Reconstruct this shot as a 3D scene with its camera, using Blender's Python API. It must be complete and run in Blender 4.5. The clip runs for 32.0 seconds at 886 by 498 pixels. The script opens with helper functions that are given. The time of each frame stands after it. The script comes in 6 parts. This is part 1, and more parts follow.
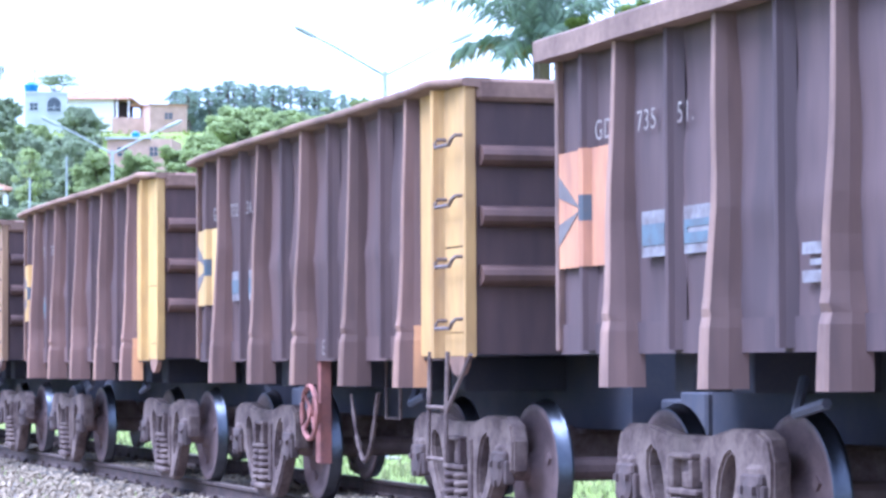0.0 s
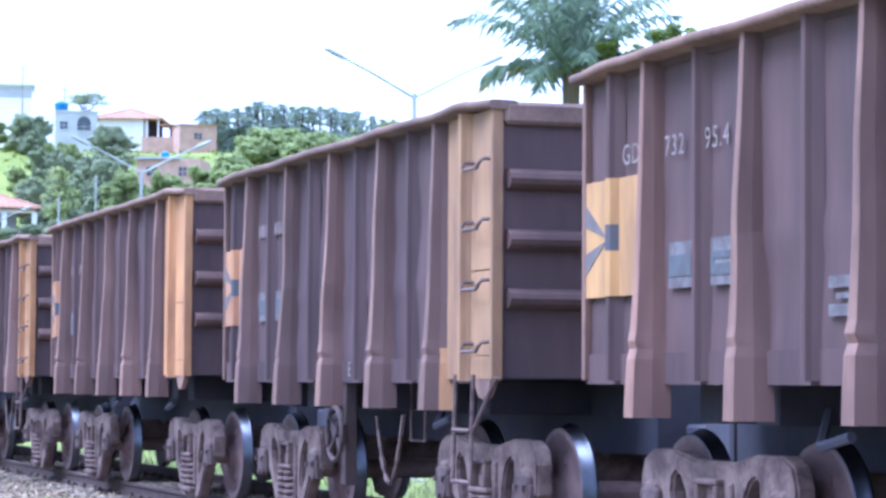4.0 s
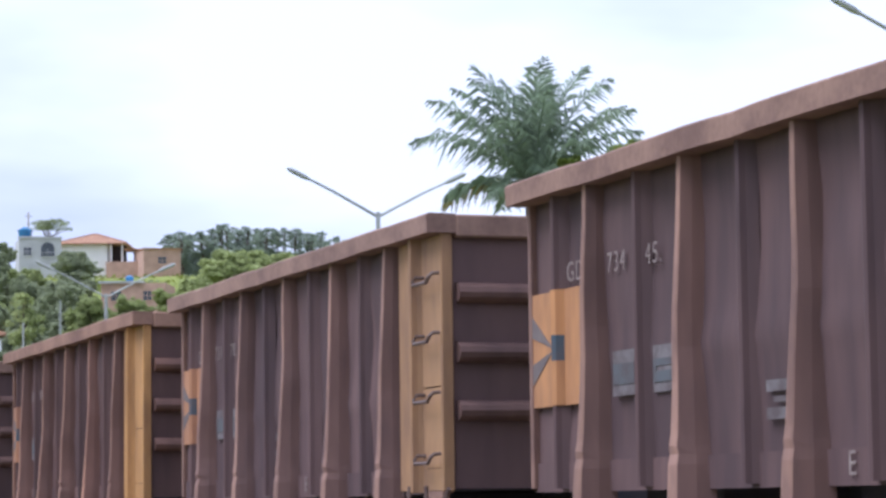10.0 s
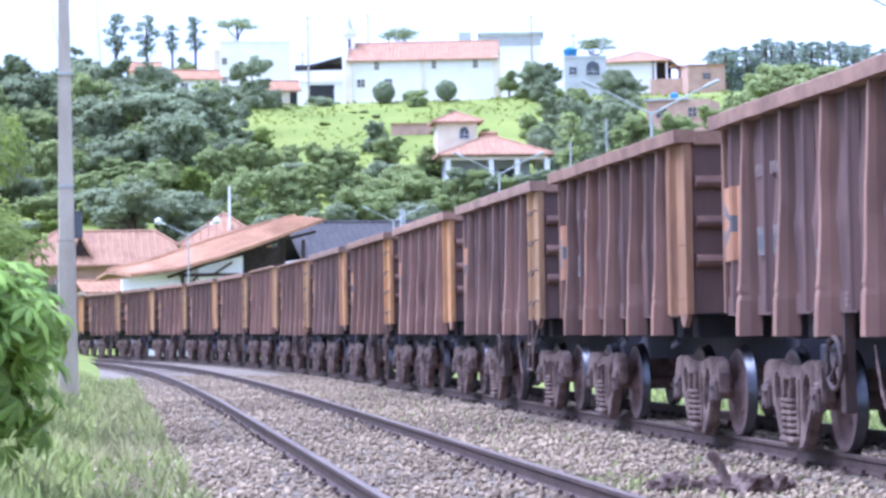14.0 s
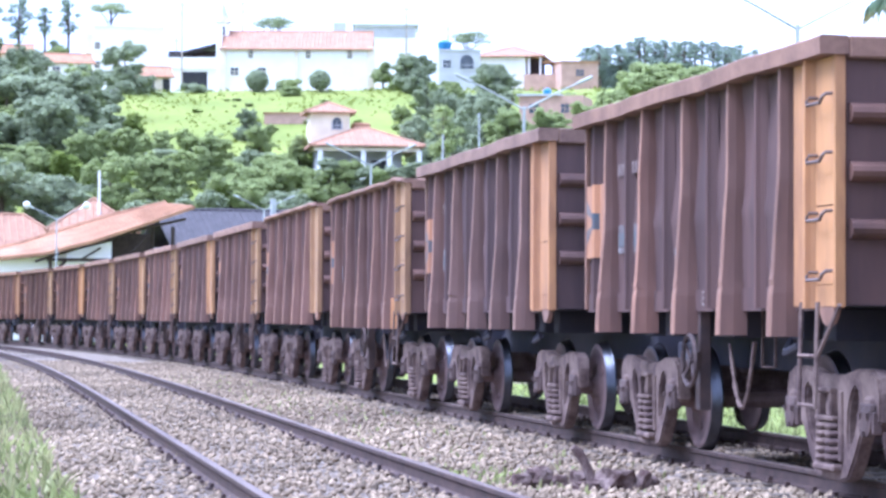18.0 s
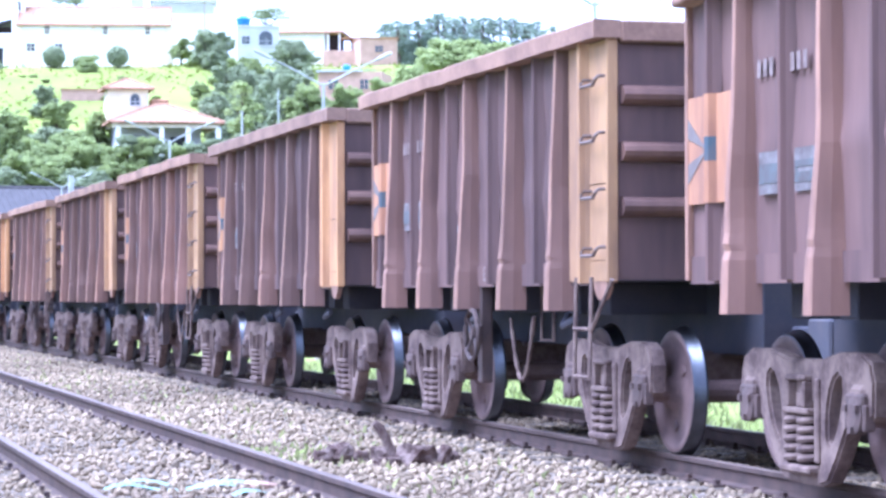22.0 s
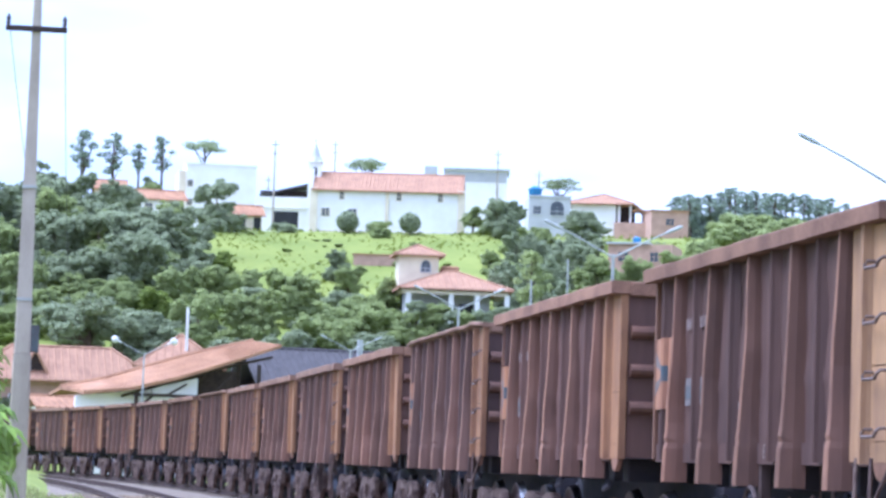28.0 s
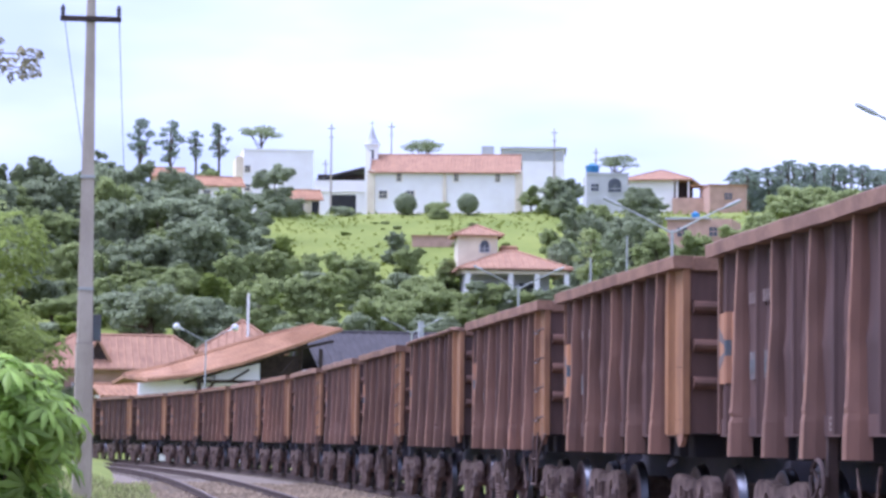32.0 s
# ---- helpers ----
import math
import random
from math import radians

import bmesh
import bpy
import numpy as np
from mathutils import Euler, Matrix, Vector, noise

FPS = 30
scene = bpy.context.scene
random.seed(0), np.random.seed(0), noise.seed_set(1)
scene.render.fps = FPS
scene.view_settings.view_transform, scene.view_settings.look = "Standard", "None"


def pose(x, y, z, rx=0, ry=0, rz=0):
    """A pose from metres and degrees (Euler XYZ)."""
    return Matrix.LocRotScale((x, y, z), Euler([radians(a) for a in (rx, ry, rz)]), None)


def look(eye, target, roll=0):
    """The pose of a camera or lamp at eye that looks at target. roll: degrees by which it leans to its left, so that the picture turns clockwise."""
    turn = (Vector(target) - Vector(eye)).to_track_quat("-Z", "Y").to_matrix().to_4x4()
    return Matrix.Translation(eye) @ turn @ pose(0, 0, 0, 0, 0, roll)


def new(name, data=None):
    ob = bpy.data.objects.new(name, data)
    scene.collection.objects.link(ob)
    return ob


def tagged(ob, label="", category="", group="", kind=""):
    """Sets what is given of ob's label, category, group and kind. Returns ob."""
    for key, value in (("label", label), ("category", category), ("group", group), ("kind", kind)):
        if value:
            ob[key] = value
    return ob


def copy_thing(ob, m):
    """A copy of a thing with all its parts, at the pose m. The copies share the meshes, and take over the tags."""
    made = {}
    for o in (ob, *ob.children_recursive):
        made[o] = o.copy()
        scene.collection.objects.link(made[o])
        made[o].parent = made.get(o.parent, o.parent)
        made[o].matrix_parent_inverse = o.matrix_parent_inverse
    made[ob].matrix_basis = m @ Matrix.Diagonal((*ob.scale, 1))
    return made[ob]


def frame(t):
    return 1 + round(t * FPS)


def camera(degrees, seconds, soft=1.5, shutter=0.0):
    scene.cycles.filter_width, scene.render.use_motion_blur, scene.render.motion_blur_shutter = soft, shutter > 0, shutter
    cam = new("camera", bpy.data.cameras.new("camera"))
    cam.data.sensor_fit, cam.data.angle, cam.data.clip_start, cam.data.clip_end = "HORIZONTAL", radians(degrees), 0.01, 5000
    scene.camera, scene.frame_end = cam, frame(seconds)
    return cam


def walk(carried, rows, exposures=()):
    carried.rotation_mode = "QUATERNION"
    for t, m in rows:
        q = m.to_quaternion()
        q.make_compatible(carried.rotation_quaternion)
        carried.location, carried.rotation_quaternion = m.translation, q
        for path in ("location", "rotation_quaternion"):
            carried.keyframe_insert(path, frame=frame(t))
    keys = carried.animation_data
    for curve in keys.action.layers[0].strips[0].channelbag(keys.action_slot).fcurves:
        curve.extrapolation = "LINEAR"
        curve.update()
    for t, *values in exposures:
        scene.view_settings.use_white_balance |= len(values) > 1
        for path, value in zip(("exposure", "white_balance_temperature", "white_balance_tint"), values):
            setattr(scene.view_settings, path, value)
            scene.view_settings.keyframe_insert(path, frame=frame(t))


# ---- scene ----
# ---- camera and its path ----
# an eye held beside the siding; rows: seconds, heading right of the track, tilt up, lean (degrees)
EYE = (0.0, 0.0, 1.18)
PATH = [
    (0.0, 18.90, 2.41, -0.28), (0.5, 19.01, 2.61, -0.12), (1.0, 19.77, 2.86, -0.28),
    (1.5, 19.83, 3.77, 0.12), (2.0, 19.50, 4.74, 0.58), (2.5, 19.47, 4.10, 0.06),
    (3.0, 19.82, 3.65, 0.35), (3.5, 18.88, 3.22, 0.48), (4.0, 18.30, 2.90, 0.37),
    (4.5, 17.65, 3.57, 0.29), (6.5, 19.29, 3.76, 1.26), (7.0, 19.31, 5.07, 1.46),
    (7.5, 18.96, 5.05, 0.59), (8.0, 18.93, 5.15, 0.24), (8.5, 19.26, 4.92, -0.04),
    (9.0, 18.85, 5.21, -0.03), (9.5, 18.67, 5.46, -0.30), (10.0, 19.06, 5.47, -0.71),
    (10.5, 18.64, 5.78, -0.68), (11.0, 18.49, 5.57, -1.14), (11.5, 16.40, 4.55, -0.76),
    (11.8, 13.34, 3.78, -0.83), (12.0, 11.42, 3.22, -0.89), (12.5, 9.94, 2.15, -0.58),
    (13.0, 8.17, 3.78, -1.32), (13.5, 7.61, 2.77, -1.51), (14.0, 7.26, 1.68, -0.98),
    (14.5, 7.62, 2.40, -0.91), (16.5, 9.01, 1.93, -1.14), (17.0, 10.05, 1.99, -0.39),
    (17.5, 11.41, 2.67, 0.19), (18.0, 10.06, 1.48, 0.22), (18.5, 11.17, 1.73, 0.11),
    (19.0, 12.77, 0.99, 0.18), (19.5, 12.48, 1.65, 0.43), (20.0, 13.49, 0.87, 0.06),
    (20.5, 14.47, 0.65, 0.10), (21.0, 13.90, 1.22, -0.00), (21.5, 14.31, 0.38, 0.04),
    (21.8, 14.58, 0.63, 0.08), (22.0, 14.37, 0.97, -0.16), (22.5, 13.60, 2.53, -0.13),
    (23.0, 13.60, 2.75, 0.21), (23.5, 13.91, 2.16, 0.43), (24.0, 13.62, 1.65, 0.07),
    (24.5, 13.51, 2.06, -0.11), (25.0, 14.33, 1.98, 0.56), (25.5, 15.07, 2.17, 0.91),
    (27.5, 13.90, 2.42, 0.32), (28.0, 8.12, 4.56, 1.85), (28.4, 5.61, 4.75, 1.78), (28.5, 5.79, 4.10, 1.74),
    (29.0, 5.32, 2.79, 0.74), (29.5, 6.62, 4.06, 0.67), (30.0, 6.57, 3.80, 0.14),
    (30.5, 5.31, 3.94, -0.04), (31.0, 6.24, 3.48, -0.03), (31.5, 6.26, 3.46, 0.29),
    (32.0, 6.86, 4.11, 0.58),
]
cam = camera(18.93, 32.0, soft=3.0)


SWAY_AT, SWAY = (0.0, 4.0, 5.5, 6.5, 7.2, 8.5, 9.0, 32.0), (0.025, 0.025, 0.0, -0.045, -0.045, -0.02, 0.0, 0.0)


def aim(t, yaw, pitch, lean):
    y, p = radians(yaw), radians(pitch)
    way = Vector((math.sin(y) * math.cos(p), math.cos(y) * math.cos(p), math.sin(p)))
    eye = Vector(EYE) + Vector((0, 0, float(np.interp(t, SWAY_AT, SWAY))))
    return look(eye, eye + way, lean)


walk(cam, [(t, aim(t, a, b, c)) for t, a, b, c in PATH],
     exposures=[(0.0, 1.8, 4380, 19), (1.0, 1.6, 4430, 19), (2.0, 1.33, 4630, 17), (3.0, 1.35, 4530, 18), (4.5, 1.48, 4380, 21), (6.5, 1.3, 4740, 18), (9.0, 0.7, 5070, 21), (11.3, 0.35, 5620, 17), (12.0, 1.15, 4700, 20), (12.5, 1.37, 4620, 23), (14.5, 1.37, 4700, 24), (16.5, 1.68, 4630, 23), (18.0, 1.6, 4700, 23), (19.0, 1.74, 4670, 23), (21.0, 1.86, 4570, 22), (22.0, 1.99, 4570, 22), (23.0, 1.6, 4570, 21), (24.0, 1.8, 4500, 22), (25.5, 1.85, 4500, 22), (27.5, 1.6, 4650, 21), (28.0, 1.17, 4760, 19), (28.4, 0.2, 4800, 20), (29.0, 1.24, 5080, 25), (30.0, 0.91, 5000, 30), (31.0, 0.94, 5000, 30), (32.0, 0.78, 5000, 30)])

# ---- world and sun ----
SUN_HIGH, SUN_TURN = radians(60), radians(-79)
world = bpy.data.worlds.new("overcast_sky")
scene.world = world
world.use_nodes = True
wn, wl = world.node_tree.nodes, world.node_tree.links
wn.clear()
w_out = wn.new("ShaderNodeOutputWorld")
w_bg = wn.new("ShaderNodeBackground")
w_bg.inputs["Strength"].default_value = 0.1
w_sky = wn.new("ShaderNodeTexSky")
w_sky.sky_type = "NISHITA"
w_sky.sun_disc = False
w_sky.sun_elevation, w_sky.sun_rotation = SUN_HIGH, SUN_TURN
w_sky.air_density, w_sky.dust_density = 1.2, 2.0
w_co = wn.new("ShaderNodeTexCoord")
w_map = wn.new("ShaderNodeMapping")
w_map.inputs["Scale"].default_value = (1.0, 1.0, 3.2)
w_map.inputs["Location"].default_value = (0.35, 0.1, 0.2)
w_noise = wn.new("ShaderNodeTexNoise")
w_noise.inputs["Scale"].default_value = 2.6
w_noise.inputs["Detail"].default_value = 5.0
w_noise.inputs["Roughness"].default_value = 0.5
w_ramp = wn.new("ShaderNodeValToRGB")
w_ramp.color_ramp.elements[0].position, w_ramp.color_ramp.elements[1].position = 0.38, 0.56
w_ramp.color_ramp.elements[0].color = (4.9, 5.3, 6.3, 1)
w_ramp.color_ramp.elements[1].color = (8.3, 8.4, 8.7, 1)
w_mix = wn.new("ShaderNodeMixRGB")
w_mix.inputs["Fac"].default_value = 0.9
wl.new(w_co.outputs["Generated"], w_map.inputs["Vector"])
wl.new(w_map.outputs["Vector"], w_noise.inputs["Vector"])
wl.new(w_noise.outputs["Fac"], w_ramp.inputs["Fac"])
wl.new(w_sky.outputs["Color"], w_mix.inputs["Color1"])
wl.new(w_ramp.outputs["Color"], w_mix.inputs["Color2"])
wl.new(w_mix.outputs["Color"], w_bg.inputs["Color"])
wl.new(w_bg.outputs["Background"], w_out.inputs["Surface"])

sun_data = bpy.data.lights.new("sun", "SUN")
sun_data.energy, sun_data.angle, sun_data.color = 3.0, radians(45), (1.0, 0.96, 0.9)
sun = new("sun", sun_data)
sun.matrix_world = look((-49, 9.6, 86.6), (0, 0, 0))


# ---- materials ----
def mat(name, col, rough=0.8, metal=0.0, col2=None, scale=3.0, stretch=(1, 1, 1), bump=0.0, fine=40.0,
        island=0.0, own=0.0, tint=False, contrast=(0.35, 0.7), spec=0.3, leaf=False):
    """Two colours mixed by noise at two scales; island: change from piece to piece; own: from object to object;
    tint: multiply by the object's own paint colour."""
    m = bpy.data.materials.new(name)
    m.use_nodes = True
    n, l = m.node_tree.nodes, m.node_tree.links
    b = n["Principled BSDF"]
    b.inputs["Roughness"].default_value, b.inputs["Metallic"].default_value = rough, metal
    b.inputs["Specular IOR Level"].default_value = spec
    col2 = col2 or tuple(c * 0.6 for c in col)
    co = n.new("ShaderNodeTexCoord")
    mp = n.new("ShaderNodeMapping")
    mp.inputs["Scale"].default_value = stretch
    l.new(co.outputs["Object"], mp.inputs["Vector"])
    info = n.new("ShaderNodeObjectInfo")
    shift = n.new("ShaderNodeVectorMath")
    shift.operation = "ADD"
    spread = n.new("ShaderNodeMath")
    spread.operation = "MULTIPLY"
    spread.inputs[1].default_value = 37.0
    l.new(info.outputs["Random"], spread.inputs[0])
    l.new(mp.outputs["Vector"], shift.inputs[0])
    l.new(spread.outputs[0], shift.inputs[1])
    big, small = n.new("ShaderNodeTexNoise"), n.new("ShaderNodeTexNoise")
    big.inputs["Scale"].default_value, small.inputs["Scale"].default_value = scale, fine
    big.inputs["Detail"].default_value, small.inputs["Detail"].default_value = 6.0, 3.0
    l.new(shift.outputs[0], big.inputs["Vector"])
    l.new(shift.outputs[0], small.inputs["Vector"])
    both = n.new("ShaderNodeMath")
    both.operation = "MULTIPLY_ADD"
    l.new(small.outputs["Fac"], both.inputs[0])
    both.inputs[1].default_value = 0.35
    l.new(big.outputs["Fac"], both.inputs[2])
    less = n.new("ShaderNodeMapRange")
    less.inputs["From Min"].default_value, less.inputs["From Max"].default_value = contrast[0] + 0.17, contrast[1] + 0.17
    l.new(both.outputs[0], less.inputs["Value"])
    mix = n.new("ShaderNodeMixRGB")
    mix.inputs["Color1"].default_value, mix.inputs["Color2"].default_value = (*col, 1), (*col2, 1)
    l.new(less.outputs["Result"], mix.inputs["Fac"])
    last = mix.outputs["Color"]
    if island or own:
        hsv = n.new("ShaderNodeHueSaturation")
        rng = n.new("ShaderNodeMapRange")
        amount = island or own
        rng.inputs["To Min"].default_value, rng.inputs["To Max"].default_value = 1 - amount, 1 + amount
        if island:
            geo = n.new("ShaderNodeNewGeometry")
            l.new(geo.outputs["Random Per Island"], rng.inputs["Value"])
        else:
            l.new(info.outputs["Random"], rng.inputs["Value"])
        l.new(rng.outputs["Result"], hsv.inputs["Value"])
        l.new(last, hsv.inputs["Color"])
        last = hsv.outputs["Color"]
    if tint:
        mul = n.new("ShaderNodeMixRGB")
        mul.blend_type = "MULTIPLY"
        mul.inputs["Fac"].default_value = 1.0
        l.new(last, mul.inputs["Color1"])
        l.new(info.outputs["Color"], mul.inputs["Color2"])
        last = mul.outputs["Color"]
    l.new(last, b.inputs["Base Color"])
    if leaf:
        thin, blend = n.new("ShaderNodeBsdfTranslucent"), n.new("ShaderNodeMixShader")
        blend.inputs["Fac"].default_value = 0.42
        l.new(last, thin.inputs["Color"])
        l.new(b.outputs["BSDF"], blend.inputs[1])
        l.new(thin.outputs["BSDF"], blend.inputs[2])
        l.new(blend.outputs["Shader"], n["Material Output"].inputs["Surface"])
    if bump:
        bp = n.new("ShaderNodeBump")
        bp.inputs["Strength"].default_value, bp.inputs["Distance"].default_value = bump, 0.02
        l.new(both.outputs[0], bp.inputs["Height"])
        l.new(bp.outputs["Normal"], b.inputs["Normal"])
    return m


RUST = mat("ore_stained_steel", (0.138, 0.083, 0.076), 0.7, 0.0, (0.074, 0.047, 0.048), 1.5, (1, 1, 0.2), 0.25, 9, tint=True, contrast=(0.3, 0.66))
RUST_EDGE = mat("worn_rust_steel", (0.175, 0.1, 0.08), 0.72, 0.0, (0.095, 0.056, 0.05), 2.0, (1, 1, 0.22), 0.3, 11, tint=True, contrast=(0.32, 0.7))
CHORD = mat("ore_dusted_rim", (0.29, 0.182, 0.135), 0.85, 0.0, (0.165, 0.1, 0.08), 2.0, (1, 1, 1), 0.5, 22, tint=True)
# rubbed edges, with the light they catch put into the colour
BRIGHT_EDGE = mat("rubbed_lit_rust", (0.3, 0.178, 0.13), 0.65, 0.0, (0.165, 0.098, 0.08), 3.0, (1, 1, 0.4), 0.3, 18, tint=True)
PALE_STEEL = mat("worn_grab_steel", (0.16, 0.115, 0.1), 0.6, 0.1, (0.11, 0.075, 0.065), 8)
FADED_PALE = mat("worn_pale_stencil", (0.25, 0.225, 0.215), 0.75, 0.0, (0.14, 0.11, 0.105), 7, contrast=(0.32, 0.66), tint=True)
WORN_PALE = mat("worn_number_paint", (0.23, 0.175, 0.16), 0.75, 0.0, (0.13, 0.09, 0.085), 14)
YELLOW = mat("faded_yellow_paint", (0.55, 0.285, 0.12), 0.6, 0.0, (0.32, 0.165, 0.085), 2.6, (1, 1, 0.3), 0.15, 14, tint=True, contrast=(0.34, 0.7))
MARK_GREY = mat("faded_grey_wedge_paint", (0.165, 0.135, 0.125), 0.7, 0.0, (0.12, 0.095, 0.09), 6)
DARK_CAP = mat("dark_bearing_steel", (0.12, 0.08, 0.07), 0.8, 0.0, (0.075, 0.052, 0.048), 8)
LOGO_BLUE = mat("faded_blue_paint", (0.055, 0.08, 0.1), 0.6, 0.0, (0.095, 0.085, 0.09), 6)
PALE = mat("pale_stencil_paint", (0.27, 0.225, 0.2), 0.7, 0.0, (0.17, 0.125, 0.115), 12)
PALE_BLUE = mat("pale_blue_stencil", (0.105, 0.122, 0.135), 0.75, 0.0, (0.09, 0.08, 0.082), 7, tint=True)
# darker than the greasy steel: shade under the wagons put into the colour
UNDER = mat("shaded_underframe_steel", (0.042, 0.041, 0.055), 0.85, 0.0, (0.06, 0.052, 0.06), 4, bump=0.2)
GREASE = mat("greasy_dark_steel", (0.068, 0.066, 0.086), 0.8, 0.0, (0.09, 0.08, 0.09), 4, bump=0.2)
TRUCK = mat("dusty_cast_steel", (0.2, 0.142, 0.118), 0.9, 0.0, (0.085, 0.056, 0.052), 5, (1, 1, 1), 0.4, 30, contrast=(0.36, 0.66), spec=0.2)
SCRAP = mat("corroded_iron", (0.2, 0.15, 0.13), 0.95, 0.0, (0.075, 0.046, 0.04), 9, bump=0.5, fine=60, contrast=(0.35, 0.62), spec=0.15)
WHEEL = mat("brown_wheel_steel", (0.17, 0.11, 0.1), 0.65, 0.1, (0.1, 0.066, 0.064), 6)
TREAD = mat("polished_tread_steel", (0.085, 0.087, 0.1), 0.33, 1.0, (0.06, 0.06, 0.07), 8)
BRAKE_RED = mat("faded_red_brake_wheel", (0.33, 0.13, 0.1), 0.7, 0.0, (0.2, 0.09, 0.08), 6, tint=True)
RAIL = mat("rusty_rail_steel", (0.085, 0.054, 0.045), 0.8, 0.0, (0.05, 0.033, 0.03), 6)
RAIL_TOP = mat("worn_rail_head", (0.17, 0.125, 0.105), 0.6, 0.3, (0.12, 0.085, 0.072), 5, (1, 0.1, 1))
SLEEPER = mat("weathered_sleeper", (0.17, 0.135, 0.105), 0.9, 0.0, (0.09, 0.072, 0.058), 3, (1, 6, 6), 0.5, 30)
BALLAST = mat("ballast_bed", (0.23, 0.185, 0.142), 0.95, 0.0, (0.14, 0.112, 0.088), 2.5, bump=0.8, fine=22)
STONES = mat("ballast_stones", (0.32, 0.247, 0.166), 0.92, 0.0, (0.17, 0.128, 0.09), 0.45, fine=12, island=0.45, spec=0.15)
GRASS = mat("grass_ground", (0.15, 0.185, 0.032), 0.95, 0.0, (0.215, 0.245, 0.048), 0.12, bump=0.5, fine=1.1, contrast=(0.3, 0.66))
CONCRETE = mat("grey_concrete", (0.46, 0.395, 0.325), 0.9, 0.0, (0.35, 0.295, 0.24), 3, (1, 1, 0.3), 0.3, 30)
GALV = mat("galvanised_pole", (0.45, 0.46, 0.45), 0.6, 0.2, (0.34, 0.35, 0.35), 4)
LAMP_GLASS = mat("lamp_cover", (0.85, 0.85, 0.85), 0.3)
WHITE_WALL = mat("white_limewash", (0.86, 0.84, 0.82), 0.85, 0.0, (0.79, 0.76, 0.73), 0.5, bump=0.1, fine=6)
CREAM = mat("cream_trim_paint", (0.78, 0.69, 0.53), 0.85, 0.0, (0.66, 0.57, 0.43), 0.8)
GREY_WALL = mat("grey_plaster", (0.5, 0.5, 0.51), 0.9, 0.0, (0.4, 0.4, 0.41), 0.7)
BRICK = mat("bare_hollow_brick", (0.5, 0.33, 0.25), 0.9, 0.0, (0.4, 0.26, 0.2), 1.2, bump=0.2, fine=9)
TILE = mat("clay_roof_tile", (0.4, 0.23, 0.14), 0.85, 0.0, (0.28, 0.155, 0.1), 1.2, bump=0.3, fine=10, own=0.12)
TILE_OLD = mat("weathered_clay_tile", (0.41, 0.225, 0.125), 0.9, 0.0, (0.25, 0.135, 0.08), 0.9, bump=0.3, fine=10)
DARK = mat("dark_opening", (0.03, 0.03, 0.033), 0.5)
GLASS = mat("window_pane", (0.06, 0.07, 0.08), 0.12, spec=0.6)
DARKWOOD = mat("dark_roof_timber", (0.06, 0.042, 0.036), 0.85, 0.0, (0.035, 0.026, 0.024), 4)
SHEET_GREY = mat("grey_sheet_roof", (0.085, 0.075, 0.078), 0.75, 0.0, (0.055, 0.05, 0.052), 1.5)
TANK_BLUE = mat("blue_water_tank", (0.06, 0.22, 0.42), 0.4)
BARK = mat("tree_bark", (0.16, 0.12, 0.09), 0.95, 0.0, (0.09, 0.07, 0.055), 3, (1, 1, 0.3), 0.5, 20)
# dark and green leaves raised above foliage tone to stand for distance haze
LEAF_DARK = mat("dark_leaves", (0.37, 0.41, 0.25), 0.85, 0.0, (0.27, 0.305, 0.185), 0.25, fine=1.2, island=0.15, spec=0.1, leaf=True)
LEAF_MID = mat("green_leaves", (0.385, 0.435, 0.18), 0.85, 0.0, (0.3, 0.345, 0.15), 0.25, fine=1.2, island=0.18, spec=0.1, leaf=True)
LEAF_YEL = mat("yellow_green_leaves", (0.3, 0.36, 0.085), 0.75, 0.0, (0.21, 0.26, 0.07), 0.6, fine=3.0, island=0.3, spec=0.15, leaf=True)
LEAF_NEAR = mat("fresh_green_leaves", (0.36, 0.49, 0.1), 0.5, 0.0, (0.23, 0.34, 0.07), 1.5, fine=8.0, island=0.45, spec=0.3, leaf=True)
# crest trees paler and greyer: haze mixed into the needle colour
LEAF_PINE = mat("hazed_pine_needles", (0.32, 0.375, 0.29), 0.85, 0.0, (0.25, 0.295, 0.235), 0.4, island=0.15, spec=0.1, leaf=True)
PALM = mat("palm_leaflets", (0.25, 0.31, 0.205), 0.5, 0.0, (0.175, 0.23, 0.155), 0.8, island=0.4, spec=0.4, leaf=True)
PALM_DRY = mat("dry_palm_leaflets", (0.27, 0.24, 0.09), 0.6, 0.0, (0.18, 0.15, 0.07), 0.8, island=0.3, leaf=True)
WEED = mat("weed_blades", (0.29, 0.34, 0.11), 0.7, 0.0, (0.42, 0.40, 0.2), 0.5, island=0.45, leaf=True)
SLOPE_BLADE = mat("slope_grass_blades", (0.2, 0.235, 0.045), 0.85, 0.0, (0.235, 0.255, 0.055), 0.3, island=0.2, spec=0.1, leaf=True)


# ---- small builders ----
def part(name, bm, material, parent=None, label=""):
    """One mesh object out of a bmesh (or a ready mesh), under a thing or a part."""
    if isinstance(bm, bmesh.types.BMesh):
        me = bpy.data.meshes.new(name)
        bm.to_mesh(me)
        bm.free()
    else:
        me = bm
    if material is not None and not me.materials:
        me.materials.append(material)
    ob = new(name, me)
    if parent is not None:
        ob.parent = parent
    if label:
        tagged(ob, label)
    return ob


